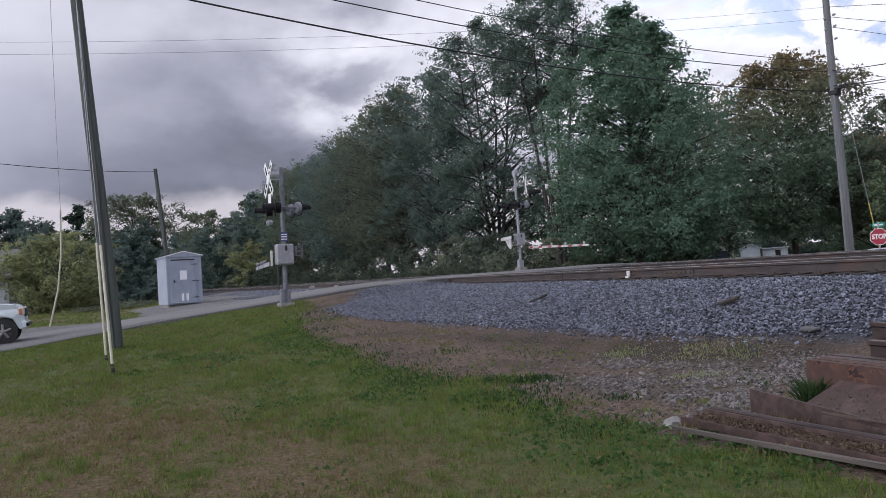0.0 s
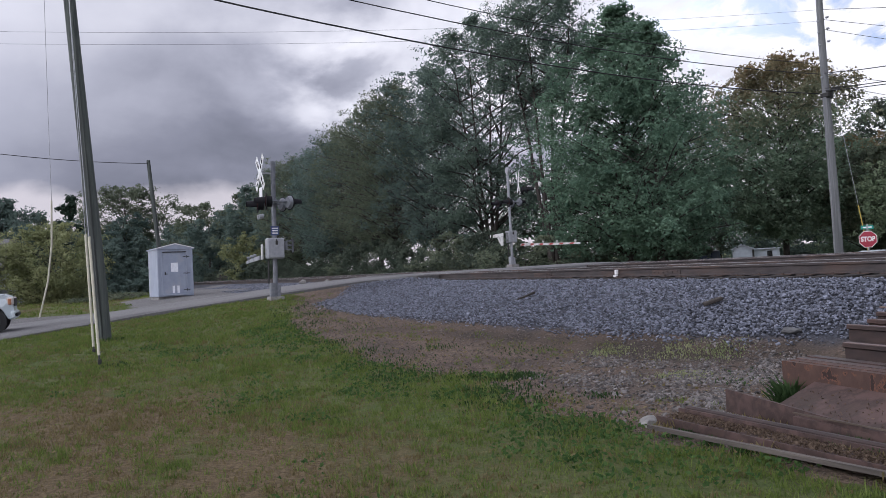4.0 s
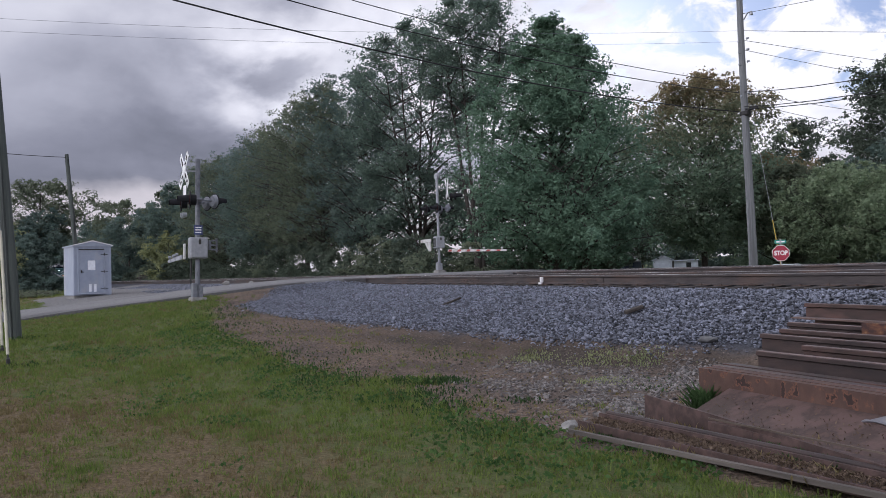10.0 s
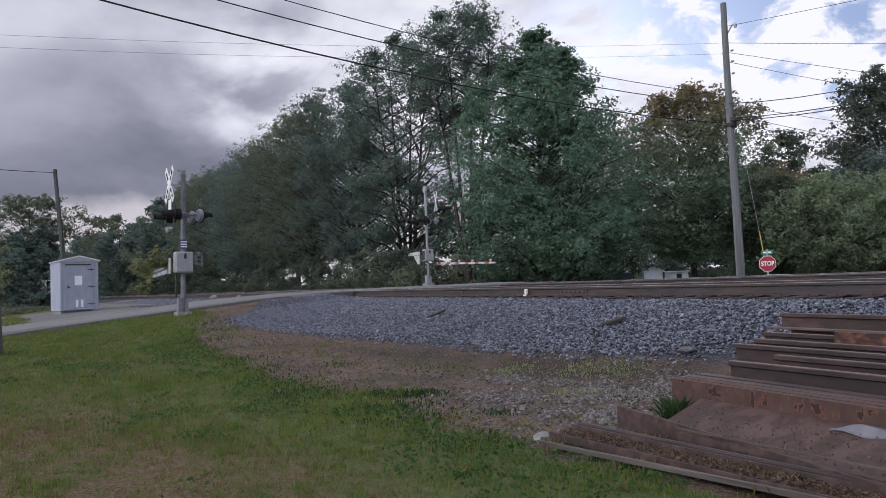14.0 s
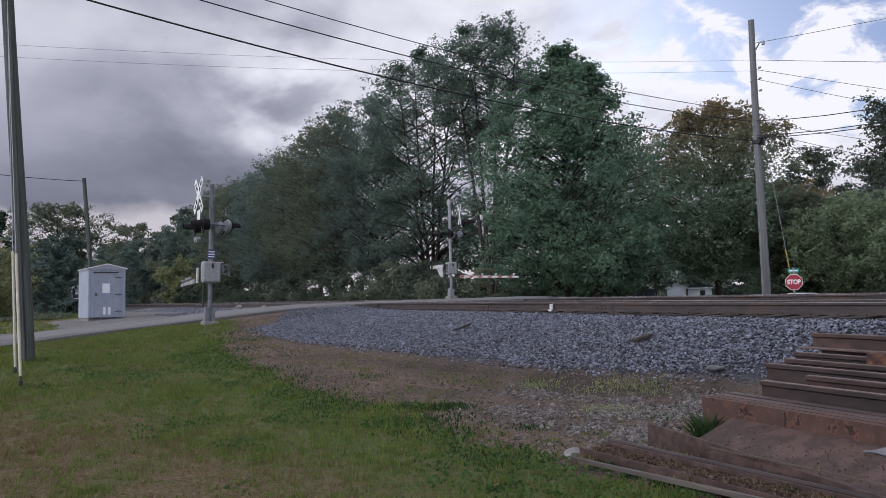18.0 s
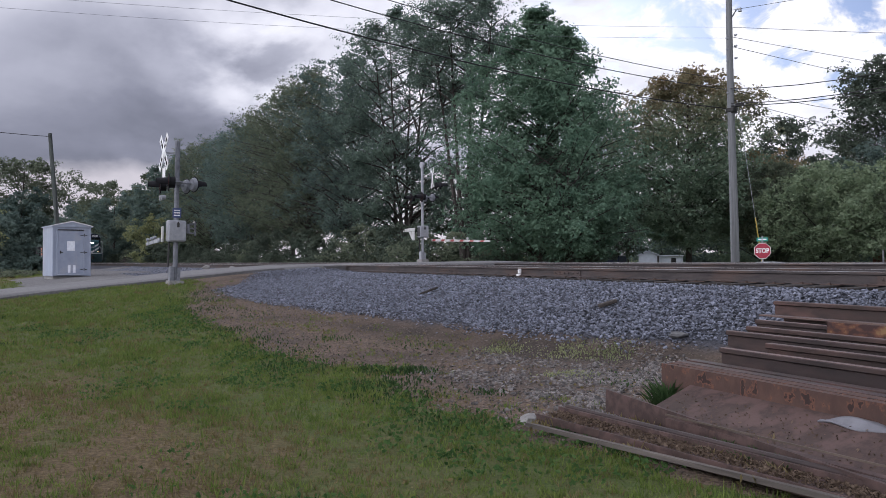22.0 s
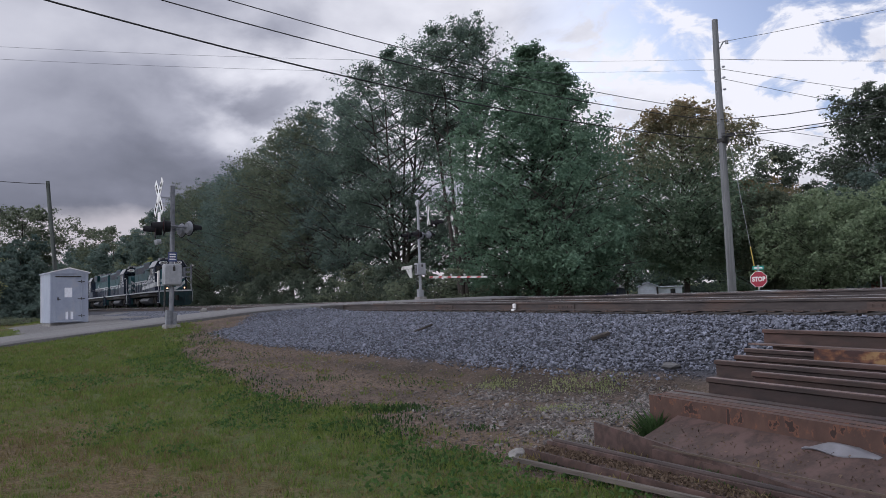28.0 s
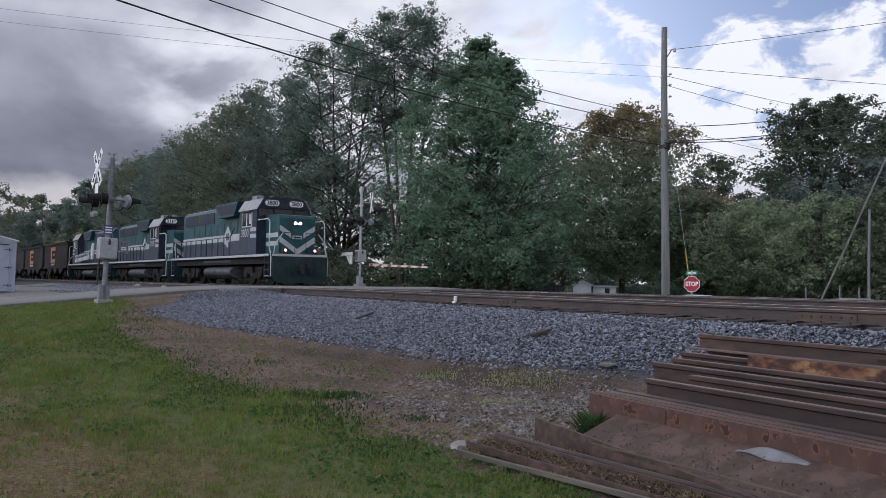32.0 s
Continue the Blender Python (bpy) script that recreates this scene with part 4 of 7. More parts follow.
        b.matrix_basis = pose(0, f * (fo + 0.015 + 0.014 * k), zb, 0, 0, 3 if near else -20) @ pose(0, 0, 0, 0, a, 0)
        for w0, w1 in ((-0.5, -0.36), (-0.31, -0.18), (0.17, 0.30), (0.35, 0.5)) if k else ((-0.5, -0.40), (-0.37, -0.20), (0.16, 0.33), (0.38, 0.5)):
            q = part("lettering_bar", Shape().box(w0, w1, f * 0.0065 - 0.001, f * 0.0065 + 0.001, -0.055, 0.055), M["black"], cb)
            q.matrix_basis = b.matrix_basis
    # lamps
    zl = 2.86 if near else 3.25
    ca = part("lamp_crossarm", Shape().tube((-0.62, 0, zl), (0.62, 0, zl), 0.035, seg=8).tube((0, 0, zl - 0.09), (0, 0, zl + 0.09), 0.11, seg=14), M["mast"], g0)
    for sx in (-0.58, 0.58):
        light_unit(ca, (sx, -0.34, zl - 0.02), -6)
        light_unit(ca, (sx * 0.6, 0.34 + 0.05 * (sx > 0), zl - 0.02), 200)
    for x0, y0 in ((-0.58, -0.34), (0.58, -0.34), (-0.35, 0.36), (0.35, 0.46)):
        part("lamp_bracket", Shape().tube((x0, y0, zl), (x0, 0.0, zl), 0.03, seg=8), M["mast"], ca)
    if near:
        part("track_count_plate", Shape().box(-0.2, 0.2, f * fo - 0.012, f * fo - 0.004, zb - 0.72, zb - 0.42, bevel=0.003), M["white"], cb)
        for k in (-0.12, 0.12):
            part("small_lamp", Shape().tube((k, -0.45, zl - 0.42), (k, -0.33, zl - 0.40), 0.075, 0.06, 10), M["galv"], ca)
    if near:
        part("notice_plate", Shape().box(0.069, 0.078, -0.12, 0.12, z0 + 0.68, z0 + 0.95, bevel=0.003), M["sign_blue"], g0, "small blue notice plate")
        for i in range(3):
            part("lettering_bar", Shape().box(0.0785, 0.080, -0.085, 0.085, z0 + 0.73 + 0.07 * i, z0 + 0.76 + 0.07 * i), M["white"], g0)
    else:
        part("bell", Shape().tube((0, -0.06, top + 0.12), (0, 0.06, top + 0.12), 0.17, 0.15, 16).tube((0, 0.06, top + 0.12), (0, 0.11, top + 0.12), 0.09, 0.05, 12).tube((0, 0, top), (0, 0, top + 0.05), 0.05), M["galv"], g0, "round grey warning bell")
        for i in range(2):
            light_unit(ca, (0.55 + 0.45 * i, 0.5, zl + 0.55), 150)
    return g0


def thing_part(name, parent):
    """A part that only gathers its own pieces: a short steel core for them."""
    return part(name, Shape().box(-0.1, 0.1, -0.05, 0.05, 1.40, 1.52), M["galv"], parent)


crossing_signal((-24.5, 5.3, 0.72), (0, 0, 0), "grey steel crossing signal with crossbuck, lamps and gate machine on concrete", -1, True).matrix_basis = pose(-24.5, 5.3, 0.72, -1.9, 0, 0)
crossing_signal((-37.55, 20.3, 1.18), (0, 0, 0), "grey steel crossing signal with bell and lowered striped gate", 1, False).matrix_basis = pose(-37.55, 20.3, 1.16, 0, 0.8, 0)

# equipment shed
sh = thing("equipment_shed", (-38.2, 3.29, 0.82), "small pale grey metal equipment shed beside the road", "shed", turn=(-1.0, 0, 7.5))
W, D, H = 1.52, 1.75, 2.08
part("wall", Shape().box(-D, 0, 0, W, 0, H, bevel=0.012), M["shed"], sh)
part("roof", Shape().prism([(-0.05, H - 0.03), (W + 0.05, H - 0.03), (W + 0.05, H + 0.02), (W / 2, H + 0.21), (-0.05, H + 0.02)], 0, -D - 0.05, 0.05), M["shed"], sh)
part("roof_trim", Shape().prism([(-0.07, H - 0.005), (W / 2, H + 0.19), (W + 0.07, H - 0.005), (W + 0.07, H + 0.03), (W / 2, H + 0.23), (-0.07, H + 0.03)], 0, 0.045, 0.075), M["white"], sh)
dr = part("door", Shape().box(0.005, 0.035, 0.22, 1.20, 0.09, H - 0.18, bevel=0.006), M["shed_door"], sh, "flat grey metal door")
part("lintel", Shape().box(0.0, 0.06, 0.2, 1.22, H - 0.17, H - 0.13), M["dark_metal"], sh)
part("sill", Shape().box(0.0, 0.08, 0.2, 1.26, 0.04, 0.09, bevel=0.01), M["shed"], sh)
for y in (0.02, 1.45):
    part("corner_trim", Shape().box(-0.02, 0.02, y, y + 0.05, 0.02, H, bevel=0.004), M["shed"], sh)
part("door_frame", Shape().box(0.0, 0.045, 0.15, 0.215, 0.06, H - 0.12, bevel=0.004).box(0.0, 0.045, 1.205, 1.27, 0.06, H - 0.12, bevel=0.004), M["shed"], sh)
part("notice", Shape().box(0.0355, 0.039, 0.56, 0.86, 1.06, 1.46), M["paper"], dr, "blank-looking white paper notice")
for i in range(3):
    part("hinge", Shape().tube((0.048, 1.235, 0.22 + 0.72 * i), (0.048, 1.235, 0.34 + 0.72 * i), 0.016, seg=8).box(0.035, 0.044, 1.08, 1.36, 0.26 + 0.72 * i, 0.29 + 0.72 * i), M["dark_metal"], dr)
part("handle", Shape().box(0.036, 0.07, 0.28, 0.33, 0.94, 1.06, bevel=0.008).tube((0.06, 0.3, 0.98), (0.06, 0.4, 0.98), 0.013, seg=8), M["dark_metal"], dr)
for y in (0.60, 0.80):
    part("vent_slot", Shape().box(0.0355, 0.042, y, y + 0.10, 0.14, 0.46, bevel=0.003), M["paper"], dr, "pale louvred vent strip")
part("base_skid", Shape().box(-D + 0.1, -0.1, 0.05, W - 0.05, -0.25, 0.0), M["concrete"], sh)

# stop sign with street name blade
st = thing("stop_sign", (-22.42, 27.2, -0.6), "red octagonal stop sign with green street blade on post", "traffic sign", turn=(0, 0, 38))
oct_r = 0.33
face = [(oct_r * math.cos(math.radians(22.5 + 45 * i)), 2.06 + oct_r * math.sin(math.radians(22.5 + 45 * i))) for i in range(8)]
part("post", Shape().box(-0.03, 0.03, 0.01, 0.05, -0.3, 2.62), M["galv"], st)
pl = part("plate", Shape().prism(face, 1, -0.006, 0.006), M["white"], st)
part("red_face", Shape().prism([(x * 0.94, 2.06 + (z - 2.06) * 0.94) for x, z in face], 1, -0.0095, -0.0062), M["stop_red"], pl)
lettering("lettering", "STOP", 0.245, M["white"], pl, pose(0, -0.0125, 2.06, 90, 0, 0) @ Matrix.Diagonal((0.82, 1, 1, 1)), "white capital letters", 0.009)
bl = part("street_blade", Shape().box(-0.21, 0.21, 0.02, 0.03, 2.43, 2.58, bevel=0.004), M["sign_green"], st, "small green street name blade")
part("lettering_bar", Shape().box(-0.15, 0.15, 0.017, 0.0195, 2.48, 2.53), M["white"], bl)


# ---- poles and wires ----
def pole(name, at, top, r0, r1, mat, label, group="utility poles"):
    x, y, z = at
    t = thing(name, at, label, "utility pole", group)
    d = Vector((top[0] - x, top[1] - y, top[2] - z))
    ks = [i / 9 for i in range(10)]
    s = Shape().pipe([d * k + Vector((0.02 * math.sin(5 * k + x), 0.02 * math.cos(4 * k), -0.4 * (k == 0))) for k in ks], [r0 + (r1 - r0) * k for k in ks], 14)
    part("shaft", s, mat, t)
    return t


def wire(a, b, sag, r=0.012, label="black overhead wire between poles", name="overhead_wire", mat="wire", n=14):
    a, b = Vector(a), Vector(b)
    pts = [a.lerp(b, i / n) - Vector((0, 0, 4 * sag * (i / n) * (1 - i / n))) for i in range(n + 1)]
    return solo(name, Shape().line(pts, r, 5), M[mat], label, "wire", "overhead wires")


# near pole of greenish treated wood with guys
pl_ = pole("utility_pole", (-19.5, 0.46, 0.28), (-19.5, 0.02, 10.6), 0.15, 0.11, M["pole_green"], "dark greenish treated wooden utility pole on the lawn")
part("ground_wire_moulding", Shape().line([(0.155, -0.05, 0.0), (0.15, -0.15, 3.5), (0.12, -0.30, 7.0)], 0.022, 6), M["pole_green"], pl_)
for base, hi, g0, g1 in (((-15.2, 0.24, 0.16), (-19.4, 0.06, 9.6), 0.0, 0.23), ((-17.2, 0.20, 0.20), (-19.45, 0.10, 8.6), 0.0, 0.27)):
    b, h = Vector(base), Vector(hi)
    gw = thing("guy_wire", base, "steel guy wire with a pale plastic guard staked in the grass", "guy wire", "guy wires")
    d = h - b
    part("strand", Shape().tube((0, 0, -0.1), d, 0.007, seg=5), M["galv"], gw)
    part("guard", Shape().tube(d * 0.015, d * g1, 0.024, seg=10), M["guard"], gw, "pale plastic guard tube")
    part("anchor_rod", Shape().tube(d * -0.02, d * 0.02, 0.016, seg=6).box(-0.04, 0.04, -0.03, 0.03, -0.02, 0.09, bevel=0.01), M["dark_metal"], gw)
hw = thing("guy_wire", (-33.3, -1.25, 0.42), "slack guy wire with a long pale guard beside the road", "guy wire", "guy wires")
pts = [(0, -0.03, -0.25), (0.05, 0.38, 1.3), (0.05, 0.56, 2.6), (0.05, 0.63, 4.2), (0.05, 0.66, 7.0), (0.05, 0.75, 12.5)]
part("guard", Shape().line(pts[:4], 0.032, 8), M["guard"], hw, "pale plastic guard tube")
part("strand", Shape().line(pts[3:], 0.010, 5), M["galv"], hw)

# pole beyond the tracks
R_AT = Vector((-24.38, 27.7, 0))
pr = pole("utility_pole", (-24.29, 27.77, -0.6), (-24.28, 27.7, 12.4), 0.185, 0.12, M["pole_grey"], "tall weathered grey wooden utility pole beyond the tracks")
part("wrap", Shape().tube((0.05, 0, 7.75), (0.05, 0, 8.02), 0.17, seg=14).box(-0.16, 0.26, -0.22, -0.12, 7.80, 7.97, bevel=0.02), M["dark_metal"], pr, "dark splice wrap round the pole")
part("cable_terminal", Shape().box(0.22, 0.62, -0.1, 0.05, 7.98, 8.12, bevel=0.03), M["dark_metal"], pr)
for z in (8.6, 9.9, 10.4, 10.85):
    part("insulator", Shape().tube((-0.02, -0.14, z), (-0.02, -0.26, z), 0.05, 0.04, 8), M["galv"], pr)
    part("insulator", Shape().tube((0.2, 0, z + 0.1), (0.3, 0, z + 0.1), 0.05, 0.04, 8), M["galv"], pr)
part("lamp_arm", Shape().line([(0.1, 0, 11.75), (0.4, -0.1, 11.95), (0.62, -0.15, 11.93)], 0.03, 6).tube((0.62, -0.15, 11.95), (0.62, -0.15, 11.80), 0.05, 0.07, 8), M["galv"], pr)
gy2 = thing("guy_wire", (-22.75, 27.9, -0.6), "guy wire with a yellow guard behind the stop sign", "guy wire", "guy wires")
part("strand", Shape().tube((0, 0, 0), (-1.25, -0.15, 8.2), 0.010, seg=5), M["galv"], gy2)
part("guard", Shape().tube((-0.06, -0.007, 0.4), (-0.52, -0.06, 3.4), 0.020, seg=8), M["guard_yellow"], gy2, "yellow plastic guard tube")

# leaning far pole and thin poles among the trees
pole("utility_pole", (-59.7, 5.62, 0.5), (-59.7, 5.05, 9.7), 0.17, 0.12, M["pole_green"], "leaning dark wooden utility pole behind the shed")
pole("utility_pole", (-22.33, 40.0, -0.6), (-22.28, 40.0, 5.2), 0.07, 0.06, M["pole_grey"], "thin grey pole beside the trees")
lg = pole("utility_pole", (-25.5, 40.0, -0.6), (-20.6, 40.0, 9.2), 0.055, 0.045, M["pole_grey"], "slender leaning grey brace pole beside the trees")
for x, y, z in ((-25.4, 44.5, 1.1), (-22.0, 42.0, 1.3), (-28.0, 47.0, 1.2), (-30.5, 47.5, 1.1), (-18.9, 42.2, 1.6)):
    solo("fence_post", Shape().tube((0, 0, -0.2), (0, 0, z + 0.9), 0.06, 0.05, 8), M["pole_grey"], "weathered grey fence post in the yard", "post", "fence posts", at=(x, y, -0.6))

# wires from the near pole to the pole beyond the tracks
for za, zb, r in ((8.35, 7.36, 0.022), (9.1, 8.15, 0.016), (9.6, 8.55, 0.013)):
    wire((-19.5, 0.1, za), (-24.38, 27.5, zb), 0.55, r)
for za, zb in ((9.95, 10.25), (10.35, 10.7)):
    wire((-33.0, -9.0, za), (-24.3, 27.5, zb), 0.5, 0.005, "thin grey overhead wire between poles", mat="mast")
# wires from that pole onwards
for zb, e, sag in ((8.15, (2.0, 23.0, 9.2), 1.5), (7.55, (2.0, 23.0, 8.7), 1.4), (7.45, (2.0, 23.5, 8.3), 1.3)):
    wire((-24.2, 27.6, zb), e, sag, 0.017)
for zb, e, sag in ((10.7, (4.0, 52.0, 7.0), 0.5), (10.3, (-6.0, 60.0, 5.2), 0.6), (9.9, (-8.0, 66.0, 3.4), 0.6), (8.1, (-6.0, 58.0, 2.4), 0.5), (7.7, (-10.0, 62.0, 0.8), 0.5), (7.4, (-10.0, 62.0, 0.0), 0.5), (11.4, (6.0, 40.0, 12.0), 0.4)):
    wire((-24.2, 27.7, zb), e, sag, 0.010, "thin overhead wire leading to the houses")
wire((-59.7, 5.05, 9.5), (-40.0, -12.0, 9.0), 0.5, 0.02)


# ---- stack of scrap rail and plate on the lawn's edge ----
PILE = "stack of scrap rails"


def pile_rail(x0, x1, y, z_top, slope=-0.10, mat="pile_rail", label="rusty scrap rail lying in the stack", profile=RAIL, name="scrap_rail"):
    """A rail whose head lies at z_top, drawn from its free end at x0; slope: metres that it shifts in y over its length."""
    ob = solo(name, Shape().prism(profile, 0, 0, x1 - x0), M[mat], label, "rail", PILE)
    ob.matrix_basis = pose(x0, y, z_top, 0, 0, math.degrees(math.atan(slope)))
    if profile is RAIL and "lower" not in label:
        part("worn_head", Shape().box(0.002, x1 - x0 - 0.002, -0.030, 0.030, -0.003, 0.0015), M["pile_head"], ob, "paler worn top of the head")
    return ob


# two of these rails carry the stack's shade in their darker steel colour
rows = [(-5.44, 6.08, 0.563, "rusty scrap rail with a paler worn head", "pile_shaded"), (-5.22, 6.42, 0.60, "short rusty scrap rail lying in the stack", "pile_rail"), (-6.05, 6.85, 0.632, "rusty scrap rail in the stack, its web darkened for shade", "pile_shaded"), (-6.10, 7.2, 0.655, "brown rusty rail end in the stack", "pile_rail"), (-6.64, 8.3, 0.852, "long rusty rail along the top of the stack", "pile_rail")]
for i, (x, y, z, lb, mt) in enumerate(rows):
    pile_rail(x, 3.5 - 0.4 * i, y, z, -0.11, mt, label=lb)
    # what it rests on: more rails below, down to the soil
    low = z - 0.185
    while low - 0.185 > lz(-4, y) - 0.05:
        pile_rail(x + 0.12 + 0.1 * (i % 2), 3.0 - 0.3 * i, y + 0.02, low, -0.11, label="dark rail in the lower layer of the stack")
        low -= 0.185
    gap = low - lz(-4, y)
    for xx in (-4.9, -0.6):
        solo("bearer", Shape().box(-0.09, 0.09, -0.16, 0.16, -0.3, max(gap, 0.03) - 0.002, bevel=0.01), M["old_wood"], "timber bearer under the scrap rails", "timber", PILE, at=(xx + (0.1 if i % 2 else 0) + (0.6 if i == 4 and xx < -3 else 0), y - 0.11 * (xx - x), low - max(gap, 0.03)))
pile_rail(-4.35, 2.6, 8.02, 0.80, -0.11, profile=[(-0.02, -0.05), (0.02, -0.05), (0.02, 0), (-0.02, 0)], label="thin rusty strip on the stack", name="steel_strip")
FLAT = [(-0.05, -0.016), (0.05, -0.016), (0.05, 0.0), (-0.05, 0.0)]
pile_rail(-6.40, 2.4, 7.70, 0.68, -0.11, "pile_shaded", label="dark rusty rail low in the stack")
pile_rail(-6.58, 2.2, 8.00, 0.715, -0.11, "pile_head", profile=FLAT, label="pale thin steel strip in the stack", name="steel_strip")
pile_rail(-5.65, 3.4, 5.90, 0.448, -0.12, profile=FLAT, label="thin rusty steel strip", name="steel_strip")
pile_rail(-5.68, 3.4, 5.79, 0.440, -0.12, profile=FLAT, label="thin rusty steel strip", name="steel_strip")
pile_rail(-5.66, 3.4, 5.69, 0.436, -0.125, "rust", profile=FLAT, label="thin rusty steel strip", name="steel_strip")
pile_rail(-5.33, 3.4, 7.42, 0.735, -0.11, mat="rust_yellow", profile=[(-0.012, -0.15), (0.012, -0.15), (0.012, 0.0), (-0.012, 0.0)], label="plate with flaking yellow and orange rust", name="steel_plate")
# big rust-spotted beam web, the flat plate before it, and low pieces
pile_rail(-5.70, 3.6, 5.60, 0.43, -0.13, mat="rust", profile=[(-0.015, -0.25), (0.005, -0.25), (0.005, -0.012), (0.09, -0.012), (0.09, 0.0), (-0.015, 0.0)], label="rust-spotted steel beam on edge", name="steel_beam")
pile_rail(-5.30, 3.6, 5.575, 0.30, -0.13, mat="rust_flat", profile=[(-0.56, -0.232), (-0.02, -0.012), (-0.02, 0.0), (-0.56, -0.220)], label="dull flat rusty plate leaning on the beam", name="steel_plate")
ep = pile_rail(-5.78, 3.6, 5.01, 0.24, -0.20, mat="rust_flat", profile=[(-0.012, -0.22), (0.012, -0.22), (0.012, 0.0), (-0.012, 0.0)], label="rusty plate standing on edge", name="steel_plate")
ep.matrix_basis = ep.matrix_basis @ pose(0, 0, 0, 0, 1.4, 0)
pile_rail(-4.8, 3.6, 4.80, 0.17, -0.13, mat="rust_flat", profile=[(-0.05, -0.12), (0.015, -0.12), (0.015, 0.0), (-0.05, 0.0)], label="rusty channel on the ground", name="steel_channel")
pile_rail(-5.70, 3.6, 4.515, 0.165, -0.01, "pile_shaded", label="dark rusty bar along a sunken beam", profile=[(-0.03, -0.05), (0.03, -0.05), (0.03, -0.012), (0.012, 0.0), (-0.012, 0.0), (-0.03, -0.012)], name="steel_bar")
TROUGH = [(-0.25, -0.10), (-0.238, -0.10), (-0.230, -0.066), (-0.022, -0.056), (-0.022, -0.14), (0.0, -0.14), (0.0, 0.0), (-0.022, 0.0), (-0.022, -0.040), (-0.230, -0.050), (-0.238, -0.036), (-0.25, -0.036)]
pile_rail(-5.76, 3.6, 4.485, 0.145, -0.01, "rust_flat", profile=TROUGH, label="rusty beam lying on its side, its trough full of litter", name="steel_beam")
pile_rail(-5.52, 1.2, 3.97, 0.105, 0.085, mat="plank", profile=[(-0.020, -0.032), (0.018, -0.032), (0.018, 0.0), (-0.020, 0.0)], label="grey weathered plank edging the grass", name="timber_plank")
pile_rail(-4.75, 3.0, 4.70, 0.215, -0.05, mat="old_wood", profile=[(-0.006, -0.012), (0.006, -0.012), (0.006, 0.0), (-0.006, 0.0)], label="thin pale rod lying on the plates", name="steel_rod")
# pale sheet thrown over the plates
n, m_ = 22, 9
sv = []
for j in range(m_):
    for i in range(n):
        u, v = i / (n - 1), j / (m_ - 1)
        w = 0.012 + 0.12 * u ** 0.8
        ridge = 0.030 * math.exp(-(((u - 0.5) / 0.3) ** 2)) * v ** 0.6
        sv.append((0.56 * u + 0.02 * math.sin(5 * v), -w * (1 - v) + 0.012 * math.sin(9 * u), -0.40 * w * (1 - v) + ridge + 0.010 * math.sin(8 * u + 5 * v) + 0.012))
sq = [(j * n + i, j * n + i + 1, (j + 1) * n + i + 1, (j + 1) * n + i) for j in range(m_ - 1) for i in range(n - 1)]
tarp = solo("plastic_sheet", Shape().add(sv, sq, True), M["tarp"], "crumpled pale grey plastic sheet on the plates", "plastic sheet", at=(-3.83, 5.235, 0.250), turn=(0, -5, 8))
tarp.modifiers.new("thick", "SOLIDIFY").thickness = 0.012


# ---- waiting car ----
car = thing("car", (-26.05, -1.55, 0.345), "pale blue-white sport utility car waiting on the road", "car", turn=(1.5, 0, 0))
car.scale = (0.95, 0.95, 0.95)
# drawn with its front at y = 0, tail towards -y
side = [(0.0, 0.42), (0.02, 0.62), (-0.02, 0.86), (-0.22, 0.98), (-1.15, 1.08), (-1.72, 1.70), (-2.1, 1.76), (-4.3, 1.74), (-4.6, 1.10), (-4.65, 0.45), (-4.25, 0.32), (-4.22, 0.42), (-4.05, 0.68), (-3.82, 0.76), (-3.58, 0.68), (-3.42, 0.42), (-3.38, 0.30), (-0.99, 0.30), (-0.95, 0.42), (-0.79, 0.70), (-0.55, 0.78), (-0.29, 0.70), (-0.15, 0.42), (-0.09, 0.36)]
side = [(y, z + 0.13 * min(1, max(0, (z - 0.5) / 0.35)) * (abs(y + 0.55) > 0.3 or z > 0.8)) for y, z in side]
bm = bmesh.new()
half = []
for sx in (-1, 1):
    vs = []
    for y, z in side:
        inset = 0.0 + 0.20 * max(0, (z - 1.05) / 0.7) + (0.10 if y > -0.1 else 0)
        vs.append(bm.verts.new((sx * (0.92 - inset), y, z)))
    half.append(vs)
n = len(side)
for i in range(n):
    bm.faces.new((half[0][i], half[0][(i + 1) % n], half[1][(i + 1) % n], half[1][i]))
bm.faces.new(half[0])
bm.faces.new(half[1][::-1])
bmesh.ops.recalc_face_normals(bm, faces=bm.faces)
me = bpy.data.meshes.new("body")
bm.to_mesh(me)
bm.free()
me.materials.append(M["car"])
body = part("body", me, M["car"], car)
bv = body.modifiers.new("round", "BEVEL")
bv.width, bv.segments, bv.limit_method, bv.angle_limit = 0.05, 3, "ANGLE", radians(25)
part("bumper", Shape().box(-0.88, 0.88, -0.08, 0.07, 0.40, 0.62, bevel=0.04), M["car"], car)
part("bumper_guard", Shape().box(-0.70, 0.90, 0.04, 0.11, 0.46, 0.56, bevel=0.02), M["black"], car)
part("grille", Shape().box(-0.55, 0.55, -0.01, 0.035, 0.74, 0.98, bevel=0.02), M["black"], car)
